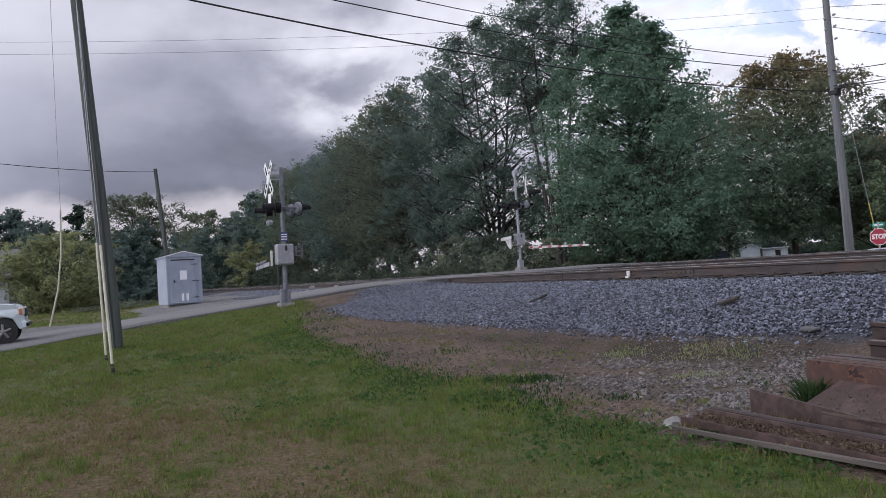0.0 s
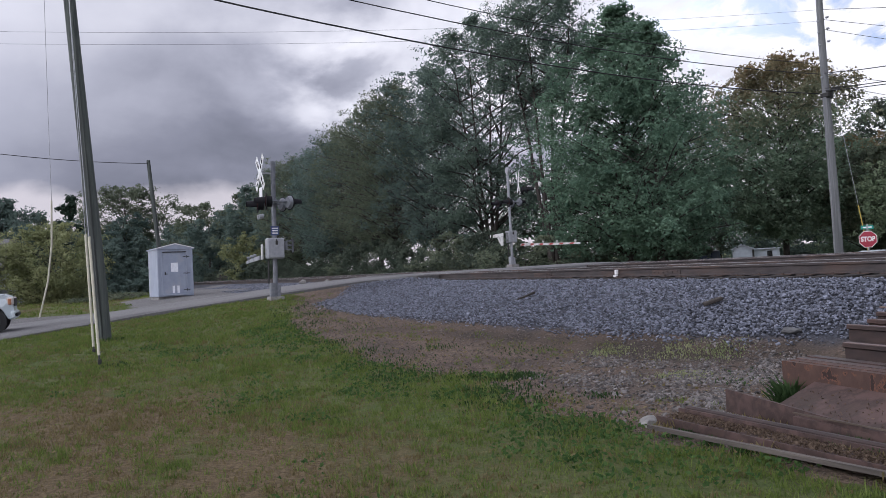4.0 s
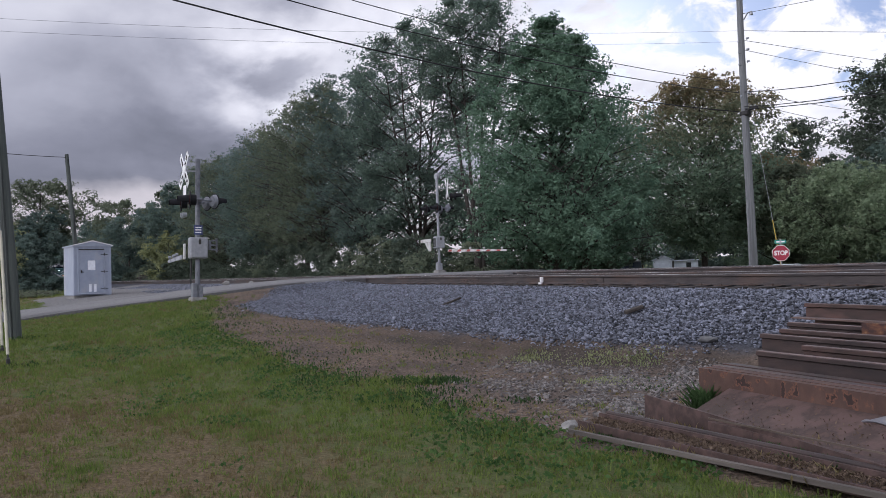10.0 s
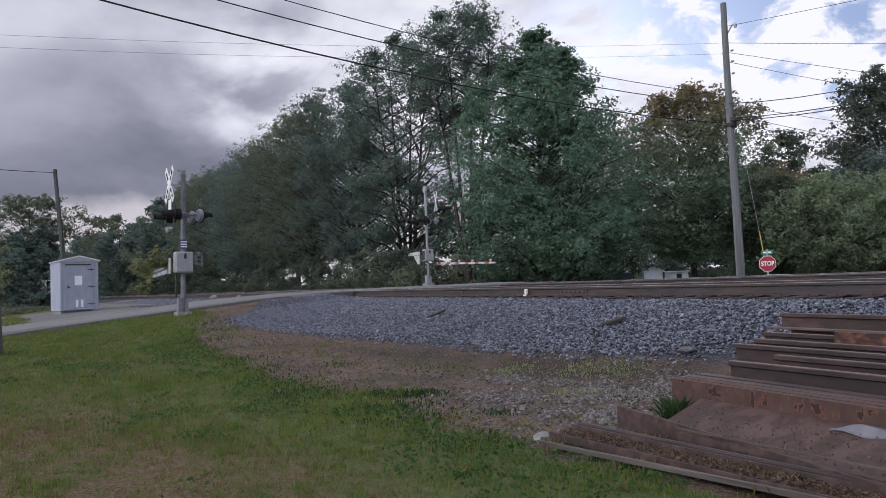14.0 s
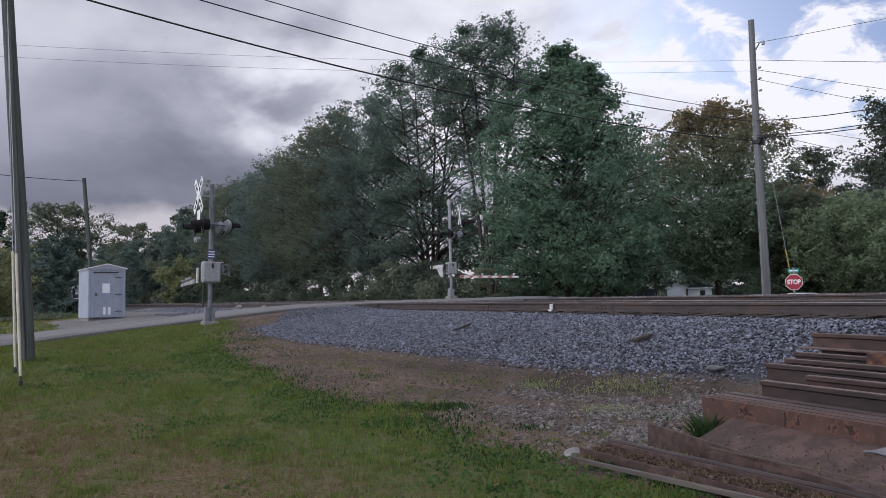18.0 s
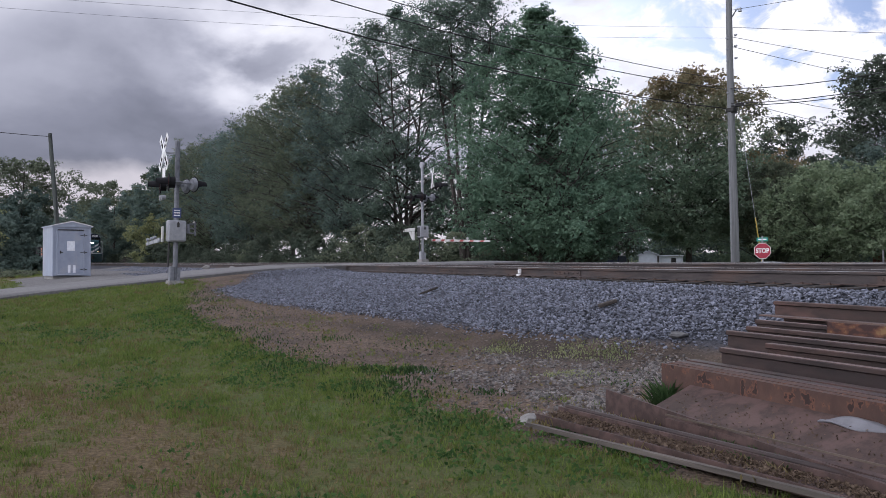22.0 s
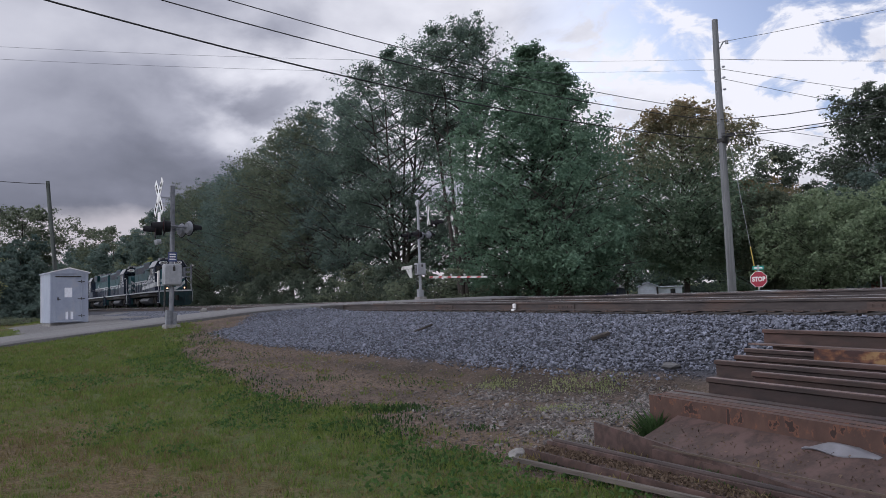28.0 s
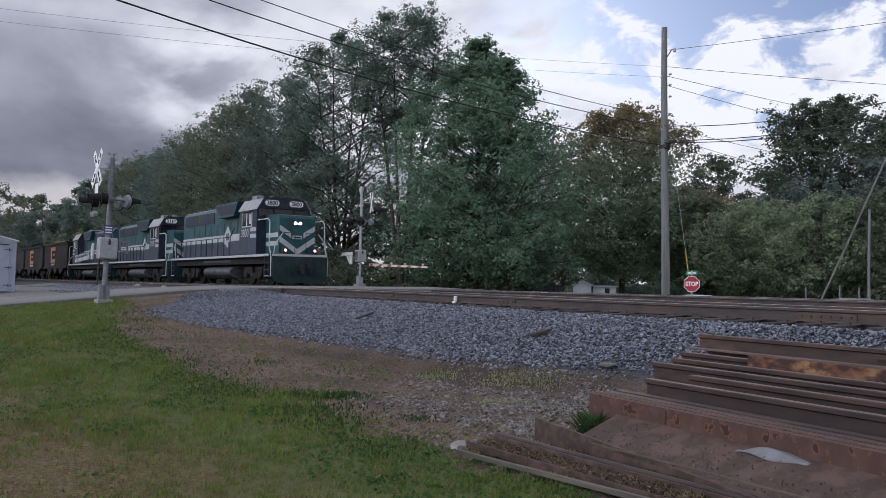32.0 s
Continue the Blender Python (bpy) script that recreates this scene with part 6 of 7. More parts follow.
def limbs(h, roots, tips, rng, r0, forks=1):
    """A tapered trunk, or several stems from one foot, and bent boughs from it out to the given tips."""
    s = Shape()
    stems = []
    for k in range(forks):
        a = 2 * math.pi * k / max(forks, 1) + 0.7
        sp = 0.11 * h if forks > 1 else 0.015 * h
        pts = [Vector((0, 0, -0.4))]
        for i in range(1, 8):
            t = i / 7
            pts.append(Vector((sp * t * math.cos(a) + rng.uniform(-1, 1) * h * 0.006, sp * t * math.sin(a) + rng.uniform(-1, 1) * h * 0.006, t * h * 0.90)))
        s.pipe(pts, [r0 * (1 - 0.92 * i / 7) / forks ** 0.4 for i in range(8)], 8)
        stems.append(pts)
    for j, (a, b) in enumerate(zip(roots, tips)):
        pts = stems[j % forks]
        t = min(max(a[2] / (h * 0.90), 0.0), 0.98) * 7
        i = int(t)
        a = pts[i].lerp(pts[min(i + 1, 7)], t - i)
        b = Vector(b)
        mid = a.lerp(b, 0.55) + Vector((rng.uniform(-1, 1), rng.uniform(-1, 1), 1.2)) * (b - a).length * 0.07
        ra = max(0.018, r0 * 0.36 * (1 - t / 10))
        s.pipe([a, mid, b], [ra, ra * 0.6, 0.012], 5)
        for q in range(1):
            c = mid.lerp(b, rng.uniform(0, 0.6))
            s.pipe([c, c + Vector((rng.uniform(-1, 1), rng.uniform(-1, 1), rng.uniform(0.1, 0.9))) * (b - a).length * 0.28], [ra * 0.4, 0.008], 4)
    return s


CROWN = {
    "cone": ([0, 0.08, 0.3, 0.45, 0.6, 0.72, 0.87, 1], [0.60, 0.95, 1.0, 1.0, 0.84, 0.60, 0.33, 0.04]),
    "tall": ([0, 0.2, 0.45, 0.7, 0.9, 1], [0.5, 0.75, 0.95, 1.0, 0.72, 0.25]),
    "umbrella": ([0, 0.3, 0.6, 0.85, 1], [0.35, 0.8, 1.0, 0.85, 0.4]),
    "spire": ([0, 0.1, 1], [0.9, 1.0, 0.05]),
    "bush": ([0, 0.4, 0.75, 1], [0.95, 1.0, 0.8, 0.3]),
    "round": ([0, 0.15, 0.45, 0.75, 0.92, 1], [0.60, 0.88, 1.0, 0.88, 0.60, 0.2]),
}


def tree(at, h, r, leaf, label, seed, style="round", bare=0.12, leaves=30000, size=0.09, bark="bark", name="tree", category="tree", group="trees", forks=1, openness=0.0):
    """Boughs in turn round the stem out to the crown's outline, clumps along each bough, sprays round each clump, leaves in each spray."""
    rng = np.random.default_rng(seed)
    nb = int(np.clip(leaves / 520, 18, 96))
    kb = (np.arange(nb) + rng.random(nb)) / nb
    ang = np.arange(nb) * 2.4 + rng.normal(size=nb) * 0.4
    reach = r * np.interp(kb, *CROWN[style]) * np.clip(1 + 0.10 * np.sin(3 * ang + seed) + 0.16 * rng.normal(size=nb), 0.62, 1.28)
    z = h * (bare + (1 - bare) * kb * 0.97)
    tips = np.stack([reach * np.cos(ang), reach * np.sin(ang), z], -1)
    roots = np.stack([np.zeros(nb), np.zeros(nb), np.maximum(z - 0.42 * reach - 0.02 * h, bare * h * 0.75)], -1)
    nc = nb * 8
    own = np.concatenate([np.arange(nb), rng.integers(0, nb, nc - nb)])
    along = np.concatenate([np.full(nb, 1.0), (0.22 if openness < 0.3 else 0.5) + (0.78 if openness < 0.3 else 0.5) * rng.random(nc - nb) ** 0.75])
    near = (0.35 + 0.65 * reach / r)[own]
    clump = roots[own] + (tips - roots)[own] * along[:, None] + rng.normal(size=(nc, 3)) * (r * 0.105 * near)[:, None] * np.array([1, 1, 0.95])
    ns = nc * 6
    cl = rng.integers(0, nc, ns)
    spray = clump[cl] + rng.normal(size=(ns, 3)) * (r * 0.085 * near[cl])[:, None] * np.array([1, 1, 0.75])
    spray[:, 2] = np.clip(spray[:, 2], 0.12, h)
    v, f = sprays(spray, r * 0.030 * (0.6 + 0.9 * rng.random(ns)) * near[cl] + size * 0.6, leaves, size, rng)
    t = thing(name, at, label, category, group)
    part("trunk", limbs(h, roots, tips, rng, max(0.05, 0.016 * h * (0.6 if name == "shrub" else 1)), forks), M[bark], t)
    part("crown", fast_mesh("crown", v, f, M[leaf]), M[leaf], t)
    return t


# row behind the main track, from far to near
ROW = [
    (-236, 27, 17, 6.5, "leaf_deep"), (-212, 25, 16, 6, "leaf_deep"), (-190, 26.4, 18.6, 6.5, "leaf_olive"), (-176, 30, 14, 5, "leaf_deep"), (-164, 29, 14.5, 5.2, "leaf_deep"), (-148, 29.5, 16.5, 5.6, "leaf_olive"),
    (-137, 28.5, 16.5, 5.5, "leaf_deep"), (-126, 30, 17.6, 6, "leaf_deep"), (-114, 29, 17.6, 6, "leaf_olive"), (-104, 31, 17.8, 6, "leaf_deep"), (-95.5, 29.5, 17.6, 5.6, "leaf_deep"),
    (-86, 30.5, 19.0, 6, "leaf_olive"), (-77, 29, 19.6, 5.8, "leaf_olive"), (-69, 30, 19.4, 5.4, "leaf_deep"),
]
for i, (x, y, h, r, lf) in enumerate(ROW):
    tree((x, y, -0.6), h + 0.6, r, lf, "dense dark green broadleaf tree behind the railway", 20 + i, bare=0.24, leaves=20000 if x < -120 else 50000, size=0.19 if x < -120 else 0.096)
# two tall open trees, the blue-green maples, the turning tree
tree((-60.0, 30.6, -0.6), 22.0, 4.7, "leaf_dark", "tall open-crowned tree with several grey stems", 51, "tall", 0.10, 66000, 0.088, "bark", forks=4, openness=0.35)
tree((-53.2, 32.2, -0.6), 22.4, 4.0, "leaf_dark", "tall open-crowned tree with several grey stems", 52, "tall", 0.62, 34000, 0.084, "bark", forks=4, openness=0.35)
tree((-43.0, 31.4, -0.6), 17.9, 5.4, "leaf_maple", "large blue-green maple with a pointed crown", 53, "cone", 0.15, 68000, 0.096)
tree((-40.6, 31.9, -0.6), 15.9, 4.6, "leaf_maple", "slender blue-green maple beside a larger one", 54, "cone", 0.17, 32000, 0.096)
tree((-46.0, 47.5, -0.6), 15.6, 6.0, "leaf_autumn", "round tree with leaves turning orange at the top", 55, "round", 0.24, 60000, 0.115)
tree((-78.0, 76.0, -0.6), 11.5, 7.0, "leaf_deep", "low green tree under a turning one", 56, "round", 0.12, 14000, 0.15)
tree((-45.9, 56.0, -0.6), 10.2, 4.2, "leaf_autumn", "low bushy tree with orange-tinged leaves", 57, "round", 0.08, 26000, 0.095)
# leaf_under here: silhouettes against bright sky, given by the dark leaf colour
tree((-67.8, 86.5, -0.6), 18.1, 4.9, "leaf_under", "distant round dark tree", 58, "round", 0.3, 20000, 0.16)
tree((-41.7, 68.3, -0.6), 18.6, 5.4, "leaf_under", "large dark broadleaf tree beyond the yard", 59, "tall", 0.12, 52000, 0.14)
tree((-33.2, 66.0, -0.6), 16.0, 5.6, "leaf_under", "large dark broadleaf tree beyond the yard", 60, "round", 0.12, 36000, 0.14)
for i, (x, y, h, r, lf) in enumerate(((-36.6, 50.3, 7.9, 3.8, "leaf_light"), (-31.6, 50.8, 7.9, 3.7, "leaf_light"), (-41.4, 51.6, 8.6, 3.2, "leaf_olive"), (-27.6, 51.5, 8.2, 3.2, "leaf_olive"), (-24.0, 53.0, 8.6, 3.6, "leaf_deep"), (-29.5, 56.0, 11.0, 4.0, "leaf_deep"), (-37.5, 58.0, 10.0, 4.5, "leaf_deep"), (-22.5, 58.0, 11.0, 4.5, "leaf_deep"))):
    tree((x, y, -0.6), h, r, lf, "small leafy tree in the yard beyond the road", 70 + i, "round", 0.24, 28000 if i < 4 else 14000, 0.095 if i < 4 else 0.13)
for i, (x, y, h, r) in enumerate(((-74.0, 82.0, 8.0, 6.0), (-68.0, 84.0, 7.0, 5.5), (-62.0, 86.0, 8.0, 6.0), (-56.0, 84.0, 7.5, 5.5), (-82.0, 74.0, 9.0, 6.0))):
    tree((x, y, -0.6), h, r, "leaf_deep", "dark low tree closing the far side of the yard", 95 + i, "bush", 0.02, 10000, 0.2)
# behind the shed and along the road to the west
tree((-95.0, 5.4, 0.5), 11.4, 4.6, "leaf_olive", "flat-topped feathery tree behind the shed", 80, "umbrella", 0.35, 22000, 0.11, openness=0.5)
tree((-101.0, 2.6, 0.5), 6.6, 3.6, "leaf_deep", "low dark tree behind the shed", 81, "bush", 0.04, 12000, 0.15)
tree((-86.0, 3.2, 0.5), 6.0, 3.0, "leaf_deep", "low dark tree behind the shed", 82, "bush", 0.03, 13000, 0.13)
tree((-78.0, 0.8, 0.5), 5.8, 3.2, "leaf_deep", "low dark tree behind the lawn", 87, "bush", 0.03, 13000, 0.12)
tree((-58.1, -1.3, 0.5), 5.0, 3.2, "leaf_yellow", "rounded yellow-green bush-like tree on the lawn", 83, "round", 0.03, 34000, 0.07)
tree((-76.0, -4.9, 0.5), 8.4, 4.2, "leaf_deep", "dark broadleaf tree beyond the lawn", 84, "round", 0.04, 24000, 0.12)
tree((-84.0, 0.1, 0.5), 9.8, 3.0, "needle", "dark ragged conifer behind the bushes", 85, "spire", 0.1, 9000, 0.10)
tree((-98.0, -3.0, 0.5), 8.4, 5.0, "leaf_olive", "far broadleaf tree beyond the lawn", 86, "round", 0.04, 16000, 0.17)
tree((-70.0, -9.5, 0.5), 7.4, 4.0, "leaf_deep", "dark broadleaf tree beyond the lawn", 88, "round", 0.05, 14000, 0.14)
tree((-162.0, 23.8, -0.4), 13.5, 5.2, "leaf_deep", "rounded green tree close beside the rails", 180, "round", 0.03, 18000, 0.18)
# the sunlit look of this tree is put into its brighter leaf colour
tree((-126.0, 23.9, -0.4), 8.6, 3.4, "leaf_yellow", "small yellow-green sunlit tree beside the rails", 181, "round", 0.03, 14000, 0.13)
for i, (x, y, h, r) in enumerate(((-97.0, 0.6, 4.5, 3.0), (-68.0, 0.4, 3.0, 2.0), (-70.0, 1.9, 4.4, 1.8), (-77.0, 2.2, 4.8, 1.9), (-66.0, 4.5, 1.3, 1.0))):
    tree((x, y, 0.4), h, r, "leaf_deep", "dark bush closing the view behind the shed", 280 + i, "bush", 0.02, 8000, 0.10, name="shrub", category="shrub", group="bushes behind the shed")
tree((-91.0, 5.0, 0.5), 8.0, 3.0, "leaf_deep", "dark tree with a bare foot behind the shed", 89, "round", 0.40, 9000, 0.11)
for i, (x, y, h, r) in enumerate(((-340.0, 27.0, 17.0, 7.0), (-300.0, 25.5, 16.0, 6.5), (-385.0, 28.0, 18.0, 8.0), (-430.0, 24.0, 18.0, 8.0), (-132.0, 1.0, 9.0, 4.5), (-140.0, -6.0, 10.0, 5.0), (-192.0, 1.0, 11.0, 5.5), (-186.0, -9.0, 12.0, 6.0), (-198.0, -20.0, 12.0, 6.5), (-520.0, 10.0, 17.0, 12.0), (-505.0, 36.0, 18.0, 13.0), (-535.0, -14.0, 17.0, 13.0))):
    tree((x, y, 0.0), h, r, "leaf_deep", "distant dark trees closing the line of the railway", 290 + i, "round", 0.03, 9000, 0.2 if x > -250 else 0.5, group="distant trees")
# undergrowth at the foot of the row
rng_u = random.Random(9)
x = -205.0
i = 0
while x < -43:
    far = x < -110
    tree((x, 24.6 + rng_u.uniform(-0.8, 1.2), -0.5), rng_u.uniform(2.8, 4.6), rng_u.uniform(2.2, 3.0), rng_u.choice(["leaf_under", "leaf_olive", "leaf_under"]), "tangled dark undergrowth shrub beside the railway", 120 + i, "bush", 0.04, 3500 if far else 5000, 0.17 if far else 0.10, name="shrub", category="shrub", group="undergrowth shrubs")
    x += 7.0 if far else 4.2
    i += 1
for i, (x, y) in enumerate(((-48, 38), (-56, 39), (-51.5, 41.5), (-64, 38))):
    tree((x, y, -0.6), 10.0 + 0.7 * (i % 3), 4.2, "leaf_under", "dark tree deeper in the wood", 160 + i, "round", 0.08, 12000, 0.14)
for i, (x, y, h) in enumerate(((-46.5, 2.2, 0.9), (-49.0, 2.9, 0.8), (-52.0, 1.6, 1.1), (-55, 2.4, 1.0), (-50.2, 0.4, 0.7))):
    tree((x, y, lz(x, y)), h * 0.35, 0.9, "leaf_olive", "weedy low growth behind the shed", 180 + i, "bush", 0.02, 1600, 0.035, name="shrub", category="shrub", group="weeds behind the shed")
# felled brush beside the far rails, and dead wood on the lawn
rb = random.Random(12)
for k, (x, y, z, n, L) in enumerate(((-138.0, 22.2, 0.2, 26, 4.5), (-52.0, 4.6, 0.62, 10, 2.0), (-47.5, 2.6, 0.58, 8, 1.4))):
    s = Shape()
    for i in range(n):
        a = rb.uniform(0, math.pi)
        p = Vector((rb.uniform(-1, 1) * L * 0.5, rb.uniform(-0.5, 0.5), 0.05 + rb.random() * (1.6 if k == 0 else 0.25)))
        d = Vector((math.cos(a), math.sin(a) * 0.4, rb.uniform(-0.15, 0.15))) * L * 0.4
        s.tube(p - d, p + d, 0.07 if k == 0 else 0.045, 0.03, 6)
    solo("brush_pile", s, M["bark"], "heap of dark cut branches on the ground", "brush pile", "brush piles", at=(x, y, z))

# ---- buildings seen in gaps ----
fc = thing("board_fence", (-71.5, 44.0, -0.6), "weathered tan board fence under the trees", "fence", kind="structure")
rf = random.Random(31)
for i in range(37):
    part("board", Shape().box(0.30 * i, 0.30 * i + 0.285, -0.012, 0.012, 0.05, 1.98 - 0.012 * i + rf.uniform(-0.05, 0.03)), M["fence_wood"], fc)
for i in range(6):
    part("post", Shape().box(2.2 * i - 0.05, 2.2 * i + 0.05, 0.012, 0.11, -0.2, 1.9), M["fence_wood"], fc)
ds = thing("low_shed", (-68.4, 58.0, -0.6), "low dark shed with a sloping roof under the trees", "shed", turn=(0, 0, 30))
part("wall", Shape().box(-2.4, 2.4, -1.2, 1.2, 0, 1.8), M["loco_dark"], ds)
part("roof", Shape().prism([(-2.7, 1.85), (2.7, 1.85), (2.7, 1.93), (0, 2.22), (-2.7, 1.93)], 1, -1.4, 1.4), M["shingle"], ds)


def parked_car(at, turn, paint, label):
    """A saloon car parked in the yard."""
    g0 = thing("parked_car", at, label, "car", "cars parked in the yard", turn=(0, 0, turn))
    body = part("body", Shape().prism([(-2.2, 0.35), (-2.25, 0.75), (-1.5, 0.92), (1.6, 0.98), (2.2, 0.90), (2.25, 0.40)], 1, -0.86, 0.86), M[paint], g0)
    part("cabin", Shape().prism([(-1.35, 0.92), (-0.55, 1.36), (-0.1, 1.44), (0.75, 1.43), (1.1, 1.36), (1.75, 0.97)], 1, -0.70, 0.70), M[paint], body)
    for sy in (-1, 1):
        part("side_window", Shape().prism([(-1.05, 0.98), (-0.48, 1.30), (0.95, 1.32), (1.4, 1.0)], 1, sy * 0.702, sy * 0.708), M["glass"], body)
        for x in (-1.4, 1.4):
            part("wheel", Shape().tube((x, sy * 0.68, 0.33), (x, sy * 0.88, 0.33), 0.33, seg=18), M["tyre"], g0)
    part("windscreen", Shape().prism([(-1.38, 0.955), (-0.58, 1.385), (-0.56, 1.36), (-1.34, 0.93)], 1, -0.6, 0.6), M["glass"], body)
    return g0


parked_car((-33.4, 40.6, -0.6), 20, "car", "pale car parked beyond the stop sign")
parked_car((-24.9, 42.6, -0.6), 5, "pale_green", "pale grey-green car parked beyond the leaning pole")
tr_ = thing("outbuilding", (-68.1, 66.2, -0.6), "small white gabled outbuilding with a lower wing under trees", "outbuilding", turn=(0, 0, 45.8))
tr_.scale = (0.87, 0.87, 0.86)
part("gable_block", Shape().prism([(-2.65, -0.2), (-0.35, -0.2), (-0.35, 2.1), (-1.5, 2.62), (-2.65, 2.1)], 1, -1.6, 3.0), M["house"], tr_)
part("roof", Shape().prism([(-2.85, 2.06), (-1.5, 2.66), (-0.15, 2.06), (-0.15, 2.14), (-1.5, 2.76), (-2.85, 2.14)], 1, -1.8, 3.1), M["house"], tr_)
dr = part("garage_door", Shape().box(-2.35, -0.7, -1.64, -1.60, 0.0, 1.75, bevel=0.01), M["house"], tr_)
for z in (0.42, 0.86, 1.30):
    part("door_panel", Shape().box(-2.28, -0.77, -1.665, -1.64, z - 0.38, z + 0.02, bevel=0.01), M["house"], dr)
part("wing", Shape().box(-0.35, 2.65, -1.1, 2.6, -0.2, 1.95, bevel=0.02), M["house"], tr_)
part("wing_roof", Shape().box(-0.35, 2.8, -1.3, 2.7, 1.95, 2.07, bevel=0.02), M["house"], tr_)
part("corner_board", Shape().box(-0.42, -0.18, -1.72, -1.58, 0.0, 2.0, bevel=0.01), M["dark_metal"], tr_)
part("window", Shape().box(1.25, 1.85, -1.14, -1.10, 0.85, 1.75, bevel=0.01), M["glass"], tr_)
part("window_frame", Shape().box(1.17, 1.93, -1.13, -1.10, 0.77, 0.85).box(1.17, 1.93, -1.13, -1.10, 1.75, 1.83).box(1.17, 1.25, -1.13, -1.10, 0.85, 1.75).box(1.85, 1.93, -1.13, -1.10, 0.85, 1.75), M["house"], tr_)


def house(at, turn, w, d, h, wall, label):
    t = thing("house", at, label, "house", "houses", turn=(0, 0, turn))
    part("wall", Shape().box(-w / 2, w / 2, -d / 2, d / 2, -0.3, h), M[wall], t)
    part("roof", Shape().prism([(-d / 2 - 0.4, h), (d / 2 + 0.4, h), (d / 2 + 0.4, h + 0.12), (0, h + d * 0.32), (-d / 2 - 0.4, h + 0.12)], 0, -w / 2 - 0.4, w / 2 + 0.4), M["shingle"], t)
    for x in (-w * 0.3, w * 0.28):
        wd = part("window", Shape().box(x - 0.5, x + 0.5, -d / 2 - 0.03, -d / 2, 0.9, 2.0), M["glass"], t)
        part("frame", Shape().box(x - 0.58, x - 0.5, -d / 2 - 0.05, -d / 2, 0.84, 2.06).box(x + 0.5, x + 0.58, -d / 2 - 0.05, -d / 2, 0.84, 2.06).box(x - 0.5, x + 0.5, -d / 2 - 0.05, -d / 2, 2.0, 2.06).box(x - 0.5, x + 0.5, -d / 2 - 0.05, -d / 2, 0.84, 0.9), M["white"], wd)
    part("door", Shape().box(-0.45, 0.45, -d / 2 - 0.04, -d / 2, 0.0, 2.05), M["white"], t)
    return t


house((-63.0, -7.6, 0.5), 80, 8, 6, 2.5, "house", "pale sided house with a grey roof beyond the bushes")
house((-33.0, 62.0, -0.6), 10, 11, 7, 2.3, "brick", "low brick house behind the yard trees")
house((-73.0, 60.8, -0.6), 50, 6, 5, 1.7, "house", "pale house in the shade of trees")
# parked vehicles whose roofs show over the rails
for at_, turn_, mt, lb in (((-22.6, 33.6, -0.6), 70, "white", "white car parked beyond the tracks"), ((-17.3, 34.0, -0.55), 75, "loco_dark", "dark car parked beyond the tracks")):
    c2 = thing("parked_car", at_, lb, "car", "parked cars", turn=(0, 0, turn_))
    part("body", Shape().prism([(-2.2, 0.3), (-2.25, 0.8), (-1.3, 0.95), (-0.7, 1.42), (0.9, 1.42), (1.6, 0.95), (2.2, 0.85), (2.25, 0.35)], 1, -0.85, 0.85), M[mt], c2)
    for sy in (-0.86, 0.84):
        part("side_window", Shape().prism([(-1.1, 0.97), (-0.62, 1.34), (0.82, 1.34), (1.3, 0.97)], 1, sy, sy + 0.02), M["glass"], c2)
    for x in (-1.4, 1.4):
        for sy in (-1, 1):
            part("wheel", Shape().tube((x, sy * 0.68, 0.31), (x, sy * 0.88, 0.31), 0.31, seg=18), M["tyre"], c2)


# ---- loose stone and grass ----
rs = np.random.default_rng(77)
OCT = np.array([(1, 0, 0), (0, 1, 0), (-1, 0, 0), (0, -1, 0), (0, 0, 1), (0, 0, -1)], float)
OCT_F = np.array([(0, 1, 4), (1, 2, 4), (2, 3, 4), (3, 0, 4), (1, 0, 5), (2, 1, 5), (3, 2, 5), (0, 3, 5)])
CUBE = np.array([(x, y, z) for z in (-1, 1) for y in (-1, 1) for x in (-1, 1)], float) * 0.7
CUBE_F = np.array([(0, 2, 3), (0, 3, 1), (4, 5, 7), (4, 7, 6), (0, 1, 5), (0, 5, 4), (2, 6, 7), (2, 7, 3), (0, 4, 6), (0, 6, 2), (1, 3, 7), (1, 7, 5)])


def stones(name, x, y, z, size, mat, label, rough_cut=False, flat=1.0):
    """Angular stones at the given places, each of its own size and turn, in one mesh."""
    n = len(x)
    turn_ = rs.random(n) * np.pi
    q = np.stack([np.cos(turn_), 0.26 * rs.normal(size=n), 0.26 * rs.normal(size=n), np.sin(turn_)], -1)
    q /= np.linalg.norm(q, axis=1, keepdims=True)
    w, a, b, c = q.T
    rot = np.stack([np.stack([1 - 2 * (b * b + c * c), 2 * (a * b - w * c), 2 * (a * c + w * b)], -1), np.stack([2 * (a * b + w * c), 1 - 2 * (a * a + c * c), 2 * (b * c - w * a)], -1), np.stack([2 * (a * c - w * b), 2 * (b * c + w * a), 1 - 2 * (a * a + b * b)], -1)], 1)
    form, faces = (OCT, OCT_F) if rough_cut else (CUBE, CUBE_F)
    k = len(form)
    base = form[None] * (1 + 0.24 * rs.normal(size=(n, k, 3)))
    base = base * np.stack([np.ones(n), 0.48 + 0.35 * rs.random(n), flat * (0.24 + 0.24 * rs.random(n))], -1)[:, None] * size[:, None, None]
    v = np.einsum("nij,nkj->nki", rot, base)
    v += np.stack([x, y, z], -1)[:, None]
    f = (faces[None] + k * np.arange(n)[:, None, None]).reshape(-1, 3)
    me2 = fast_mesh(name, v.reshape(-1, 3), f, M[mat])
    return tagged(new(name, me2), label, "stones", kind="stuff")


